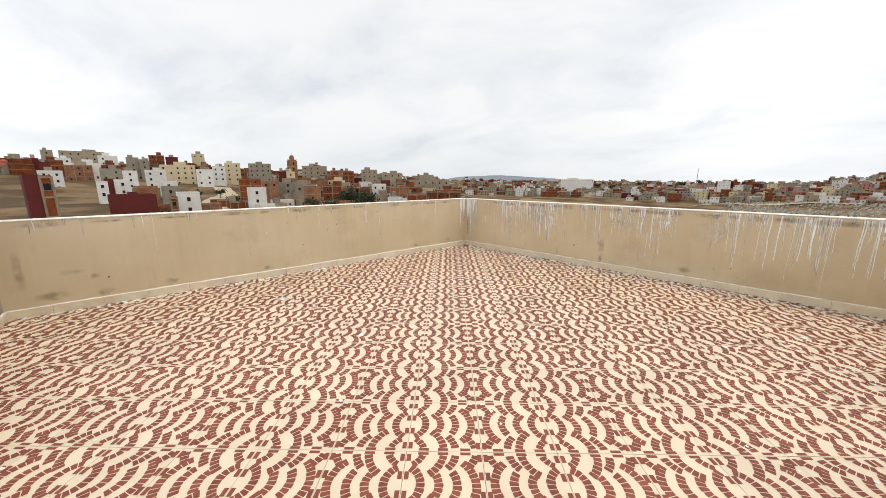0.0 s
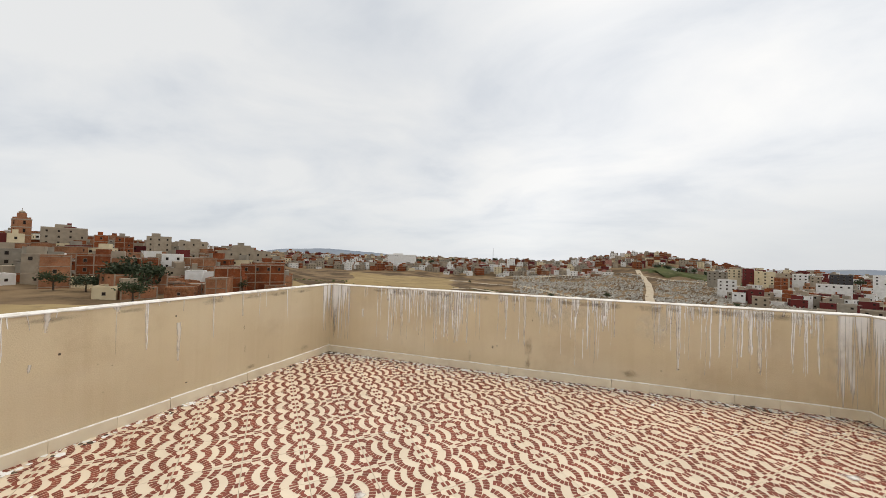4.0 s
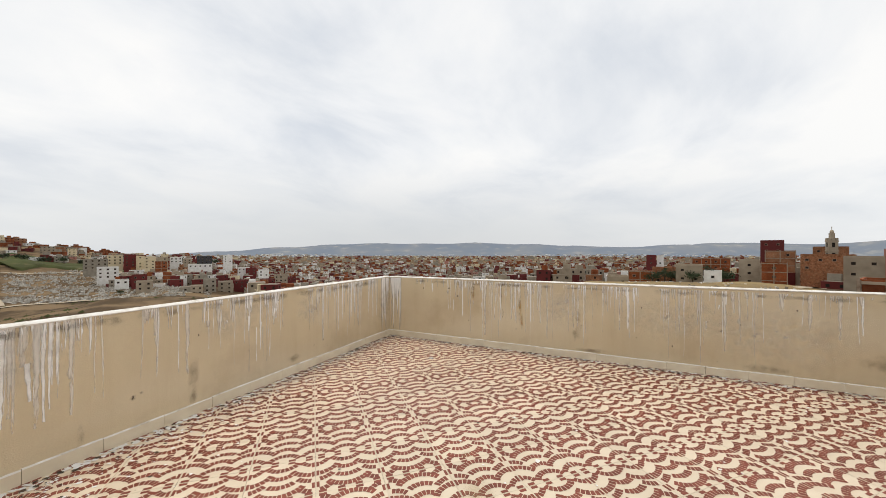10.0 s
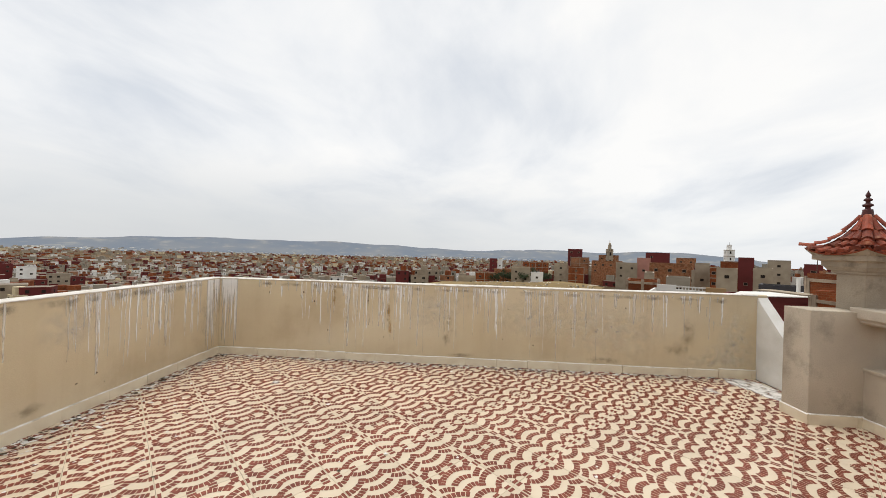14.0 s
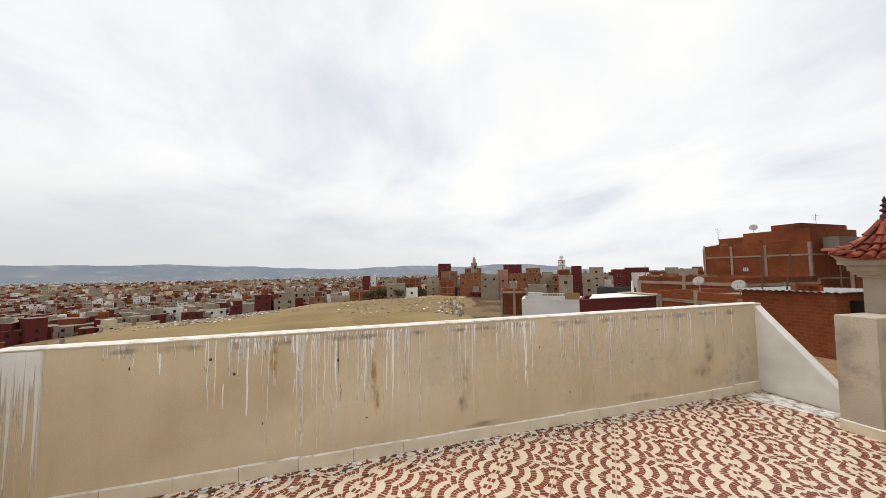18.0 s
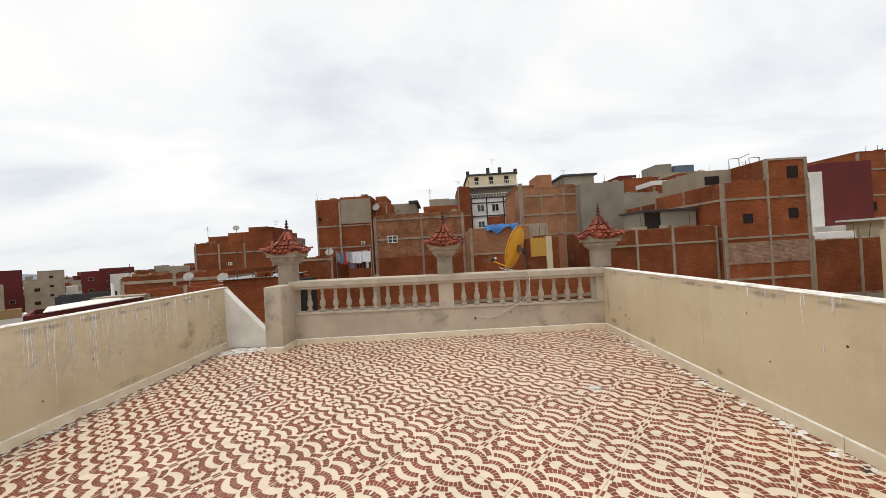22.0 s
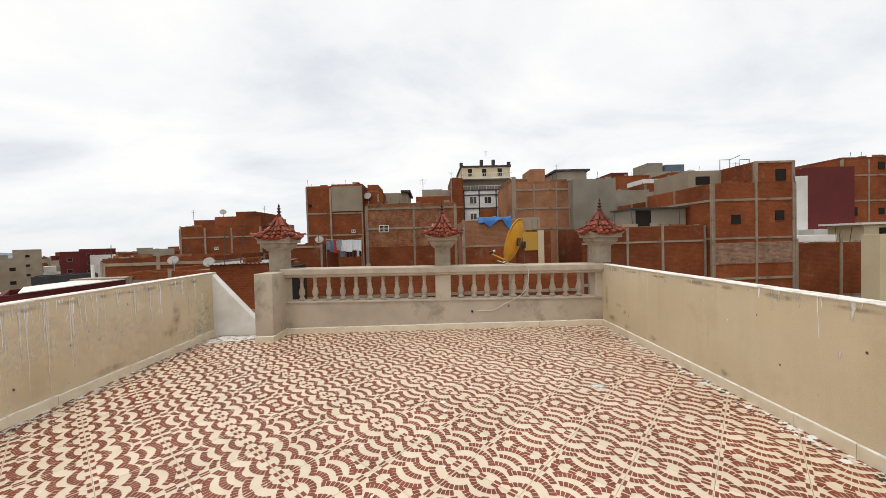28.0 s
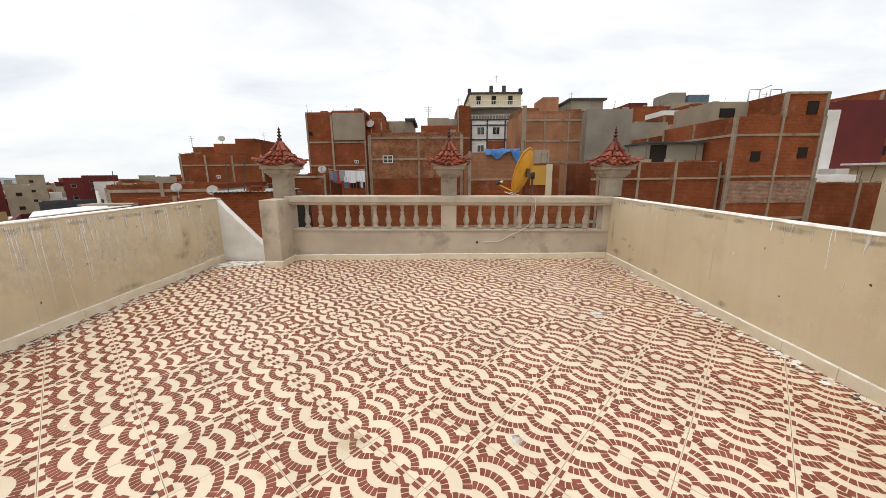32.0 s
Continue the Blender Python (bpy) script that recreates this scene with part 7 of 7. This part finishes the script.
streak(wall_east, east_pt, 1.04, 0.24, 0.20, 0.004, M_DARK, 45)
streak(wall_east, east_pt, 6.55, 1.02, 0.93, 0.004, M_DARK, 46)
streak(wall_south, south_pt, 3.92, 0.37, 0.33, 0.008, M_DARK, 47)
rnd = random.Random(55)
for k in range(26):
    blotch(wall_south, south_pt, 0.45 + 0.21 * k + rnd.uniform(-0.06, 0.06), 1.035, rnd.uniform(0.08, 0.22), rnd.uniform(0.03, 0.085), M_GRIME, 200 + k, name="grime")
for k in range(18):
    blotch(wall_west, west_pt, 0.4 + 0.37 * k + rnd.uniform(-0.1, 0.1), 1.04, rnd.uniform(0.08, 0.24), rnd.uniform(0.02, 0.06), M_GRIME, 260 + k, name="grime")
for k in range(12):
    blotch(wall_east, east_pt, 0.3 + 0.55 * k + rnd.uniform(-0.15, 0.15), 1.03, rnd.uniform(0.1, 0.3), rnd.uniform(0.02, 0.05), M_GRIME, 290 + k, name="grime")


def curtain(parent, point, s0, s1, z0, label, mat=M_CURTAIN):
    """A broad sheet of whitewash streaks in a corner, thinning out towards its foot."""
    v, uv, f = [], [], []
    n, m_ = 8, 10
    for i in range(m_ + 1):
        for k in range(n + 1):
            u, w = k / n, i / m_
            v.append(point(s0 + (s1 - s0) * u, 1.085 + (z0 - 1.085) * w, 0.0006))
            uv.append((u, w))
    for i in range(m_):
        for k in range(n):
            p = i * (n + 1) + k
            f.append((p, p + 1, p + n + 2, p + n + 1))
    ob = mesh_object("whitewash_curtain", v, f, mat, parent, label)
    layer = ob.data.uv_layers.new(name="UVMap")
    for lp in ob.data.loops:
        layer.data[lp.index].uv = uv[lp.vertex_index]
    return ob


curtain(wall_south, south_pt, -0.105, 0.2, 0.10, "white streaks in the corner")
curtain(wall_west, west_pt, -0.28, 0.0, 0.10, "white streaks in the corner")
curtain(wall_south, south_pt, 6.22, 6.60, 0.22, "white streaks in the corner")
curtain(wall_east, east_pt, -0.165, 0.03, 0.35, "white streaks in the corner")
for s, z, rs, rz, k in ((6.85, 0.30, 0.42, 0.30, 61), (7.0, 0.55, 0.28, 0.5, 62), (6.6, 0.2, 0.5, 0.16, 63), (5.3, 0.6, 1.1, 0.45, 68), (4.3, 0.7, 0.8, 0.35, 69), (2.9, 0.75, 0.45, 0.35, 70)):
    blotch(wall_west, west_pt, s, z, rs, rz, M_PALE_THIN, k, name="thin_whitewash")
for s, z, rs, rz, k in ((0.12, 0.62, 0.30, 0.48, 64), (1.9, 0.82, 0.3, 0.3, 65), (3.0, 0.85, 0.5, 0.28, 66), (4.6, 0.86, 0.5, 0.26, 67)):
    blotch(wall_south, south_pt, s, z, rs, rz, M_PALE_THIN, k, name="thin_whitewash")
rnd = random.Random(77)
for k in range(46):
    w = rnd.choice((0, 1, 2))
    s, z = rnd.uniform(0.3, 6.0), rnd.uniform(0.15, 0.95)
    blotch((wall_south, wall_west, wall_east)[w], (south_pt, west_pt, east_pt)[w], s, z, rnd.uniform(0.004, 0.012), rnd.uniform(0.005, 0.016), M_DARK if rnd.random() < 0.6 else M_STAIN, 100 + k, name="pock_mark")

# ---- litter of flaked paint along the foot of the walls ----
def flakes(name, spots, seed, label, mats):
    """Thin curled paint flakes lying on the tiles. spots: (x0, y0, x1, y1, count, spread, inward)."""
    rnd = random.Random(seed)
    v, f, idx = [], [], []
    for x0, y0, x1, y1, count, spread, (ix, iy) in spots:
        for _ in range(count):
            u, d = rnd.random(), abs(rnd.gauss(0, spread)) + 0.02
            cx, cy = x0 + (x1 - x0) * u + ix * d, y0 + (y1 - y0) * u + iy * d
            r = rnd.uniform(0.004, 0.022) * (1.4 if d < 0.12 else 0.8)
            b = len(v)
            k = rnd.randint(4, 7)
            tilt = rnd.uniform(0, 0.35)
            a0 = rnd.uniform(0, 6.3)
            for i in range(k):
                a = a0 + 2 * math.pi * i / k
                q = r * rnd.uniform(0.5, 1.2)
                v.append((cx + q * math.cos(a), cy + q * math.sin(a), 0.0025 + max(0, math.cos(a)) * q * tilt))
            f.append(tuple(range(b, b + k)))
            idx.append(rnd.choices(range(len(mats)), (5, 2, 2)[:len(mats)])[0])
    return tagged(mesh_object(name, v, f, mats, indices=idx), label=label, category="litter", kind="stuff")


flakes("paint_flakes", [(-0.05, -0.26, 6.55, -0.15, 900, 0.10, (0, 1)), (-0.05, -0.25, 6.5, -0.14, 1100, 0.30, (0, 1)), (-0.07, -0.1, 0.03, 6.7, 600, 0.25, (1, 0)), (-0.08, -0.2, 0.02, 6.7, 700, 0.09, (1, 0)), (6.60, -0.1, 6.94, 6.75, 520, 0.08, (-1, 0)), (0.5, 0.1, 6.0, 0.1, 160, 0.35, (0, 1)),
                        (0.1, 0.3, 0.2, 6.5, 130, 0.3, (1, 0)), (1.5, 7.13, 6.8, 6.85, 90, 0.05, (0, -1)), (0.5, 1.0, 6.0, 6.0, 120, 1.2, (0.7, -0.7)), (0.5, 1.0, 6.0, 6.0, 120, 1.2, (-0.7, 0.7))], 5,
       "white and brown paint flakes scattered on the tiles", [M_WHITE, M_STAIN, M_DARK])


def splash(x, y, rx, ry, seed, mat, label, name="paint_splash", category="paint splash"):
    """A thin spill lying on the tiles."""
    n = 22
    v, uv = [(x, y, 0.0034)], [(0.5, 0.5)]
    for k in range(n):
        a = 2 * math.pi * k / n
        q = 1.0 + 0.4 * noise.noise((math.cos(a) * 2 + seed, math.sin(a) * 2, 1.3))
        v.append((max(west_x(y) + 0.02, x + rx * q * math.cos(a)), min(7.2, y + ry * q * math.sin(a)), 0.0030 + 0.0003 * (seed % 5)))
        uv.append((0.5 + 0.5 * math.cos(a), 0.5 + 0.5 * math.sin(a)))
    ob = mesh_object(name, v, [(0, 1 + k, 1 + (k + 1) % n) for k in range(n)], mat)
    layer = ob.data.uv_layers.new(name="UVMap")
    for lp in ob.data.loops:
        layer.data[lp.index].uv = uv[lp.vertex_index]
    return tagged(ob, label=label, category=category)


splash(0.55, 6.3, 0.13, 0.10, 3, M_PALE, "spilled white paint on the tiles by the wall")
splash(4.28, 2.62, 0.06, 0.07, 4, M_PALE, "small white paint splash on a floor tile")
splash(5.6, 4.4, 0.10, 0.12, 6, M_PALE, "pale paint smear on the tiles by the wall")
splash(0.9, 1.1, 0.10, 0.06, 8, M_PALE, "pale paint smear on the tiles")
splash(3.30, 2.66, 0.16, 0.12, 9, M_FLOOR_STAIN, "faint rusty stain on a floor tile")
splash(2.95, 2.45, 0.08, 0.05, 10, M_FLOOR_STAIN, "faint rusty stain on a tile joint")
# whitewashed patch of floor before the sloping wall
splash(0.48, 7.0, 0.50, 0.20, 14, M_WASH, "whitewash spilled on the tiles below the sloping wall")
splash(0.25, 6.88, 0.26, 0.16, 15, M_WASH, "whitewash spilled on the tiles below the sloping wall")
splash(0.82, 7.03, 0.24, 0.16, 16, M_WASH, "whitewash spilled on the tiles beside the pillar")

# ---- floor tiles, laid on the diagonal ----
TS, TV, TO, TA = 0.4317, 0.4481, (2.145, 4.527), radians(45.31)
E1, E2 = Vector((math.cos(TA), math.sin(TA), 0)), Vector((-math.sin(TA), math.cos(TA), 0))
# fans of mosaic in the tile's own square: centre, radius, half width, from and to degrees
FANS = [(-0.05, 0.5, 0.272, 0.046, -63, 63), (0.19, 0.5, 0.252, 0.045, -35, 35), (0.36, 0.5, 0.302, 0.045, -38, 38), (0.48, 0.5, 0.408, 0.047, -52, 52),
        (0.0, 0.0, 0.228, 0.042, 16, 67), (0.06, 0.0, 0.435, 0.046, 8, 55), (0.28, 0.0, 0.372, 0.045, 9, 46), (0.60, 0.0, 0.318, 0.044, 10, 49),
        (0.0, 1.0, 0.228, 0.042, -67, -16), (0.06, 1.0, 0.435, 0.046, -55, -8), (0.28, 1.0, 0.372, 0.045, -46, -9), (0.60, 1.0, 0.318, 0.044, -49, -10)]
DASHES = [(u, v, 0.068, 0.021) for u in (0.225, 0.485, 0.78) for v in (0.0, 1.0)]
DOTS = [(u, v, 0.028, 0.055) for u in (0.0, 1.0) for v in (0.10, 0.37, 0.63, 0.90)]


def tile_mesh():
    """The full tile: a cream slab with red mosaic pieces standing a hair proud."""
    g = 0.0013
    v, f, idx = [], [], []
    q, q2 = TS - g, TV - g
    for x, y, z in ((g, g, -0.012), (q, g, -0.012), (q, q2, -0.012), (g, q2, -0.012)):
        v.append((x, y, z))
    for x, y in ((g, g), (q, g), (q, q2), (g, q2)):
        v.append((x, y, 0.0))
    f += [(4, 5, 6, 7), (0, 1, 5, 4), (1, 2, 6, 5), (2, 3, 7, 6), (3, 0, 4, 7)]
    idx += [0] * 5
    def piece(pts):
        b = len(v)
        H = 0.0008 + 0.00004 * (b % 17)
        if all(0.005 < a < 0.995 and 0.005 < c < 0.995 for a, c in pts):
            v.extend((a * TS, c * TV, H) for a, c in pts)
            f.append(tuple(range(b, b + len(pts))))
            idx.append(1)

    rnd = random.Random(4)
    for cu, cv, r, hw, a0, a1 in FANS:
        n = max(2, round(r * radians(a1 - a0) / 0.068))
        for k in range(n):
            b0 = radians(a0 + (a1 - a0) * (k + 0.075) / n)
            b1 = radians(a0 + (a1 - a0) * (k + 0.925) / n)
            i0, o0 = hw * rnd.uniform(1.02, 1.2), hw * rnd.uniform(1.02, 1.2)
            piece([(cu + (r - i0) * math.cos(b0), cv + (r - i0) * math.sin(b0)), (cu + (r + o0) * math.cos(b0), cv + (r + o0) * math.sin(b0)),
                   (cu + (r + o0 + 0.004) * math.cos((b0 + b1) / 2), cv + (r + o0 + 0.004) * math.sin((b0 + b1) / 2)),
                   (cu + (r + o0) * math.cos(b1), cv + (r + o0) * math.sin(b1)), (cu + (r - i0) * math.cos(b1), cv + (r - i0) * math.sin(b1))])
    for u, c, a, b in DASHES:
        c2 = 0.034 if c == 0 else 0.966
        piece([(u - a, c2 - b), (u + a, c2 - b), (u + a, c2 + b), (u - a, c2 + b)])
    for u, c, a, b in DOTS:
        u2 = 0.041 if u == 0 else 0.959
        piece([(u2 - a, c - b), (u2 + a, c - b), (u2 + a, c + b), (u2 - a, c + b)])
    me = bpy.data.meshes.new("floor_tile")
    me.from_pydata(v, [], f)
    me.materials.append(M_CREAM)
    me.materials.append(M_RED)
    me.polygons.foreach_set("material_index", idx)
    return me


TILE = tile_mesh()
# the floor's outline as half-planes: point and inward normal
EDGES = [(Vector((west_x(0) + 0.006, 0, 0)), Vector((1, -WEST_SLOPE, 0)).normalized()), (Vector((0, south_y(0) + 0.006, 0)), Vector((-SOUTH_SLOPE, 1, 0)).normalized()),
         (Vector((east_x(0) - 0.006, 0, 0)), Vector((-1, EAST_SLOPE, 0)).normalized()), (Vector((1.335, 7.154, 0)), Vector((-0.0515, -1, 0)).normalized())]
for i in range(-14, 16):
    for j in range(-14, 16):
        if i % 2:
            m = Matrix.Translation((TO[0], TO[1], 0)) @ Matrix.Translation(E1 * (i * TS) + E2 * (j * TV)) @ Matrix.Rotation(TA, 4, "Z")
        else:
            m = Matrix.Translation((TO[0], TO[1], 0)) @ Matrix.Translation(E1 * ((i + 1) * TS) + E2 * ((j + 1) * TV)) @ Matrix.Rotation(TA + math.pi, 4, "Z")
        corners = [m @ Vector((a * TS, b * TV, 0)) for a in (0, 1) for b in (0, 1)]
        cut, out = [], False
        for p, n in EDGES:
            ds = [(c - p).dot(n) for c in corners]
            if max(ds) <= 0.004:
                out = True
            elif min(ds) < 0:
                cut.append((p, n))
        if out:
            continue
        me = TILE
        m = m @ pose(0, 0, random.uniform(-0.0003, 0.0003), random.uniform(-0.06, 0.06), random.uniform(-0.06, 0.06), 0)
        if cut:
            bm = bmesh.new()
            bm.from_mesh(TILE)
            inv = m.inverted()
            for p, n in cut:
                bmesh.ops.bisect_plane(bm, geom=bm.verts[:] + bm.edges[:] + bm.faces[:], plane_co=inv @ p, plane_no=inv.to_3x3() @ n, clear_inner=True)
            if len(bm.faces) < 1:
                bm.free()
                continue
            me = bpy.data.meshes.new("floor_tile")
            bm.to_mesh(me)
            bm.free()
            me.materials.append(M_CREAM)
            me.materials.append(M_RED)
        o = new("floor_tile", me)
        o.parent = floor
        o.matrix_basis = m
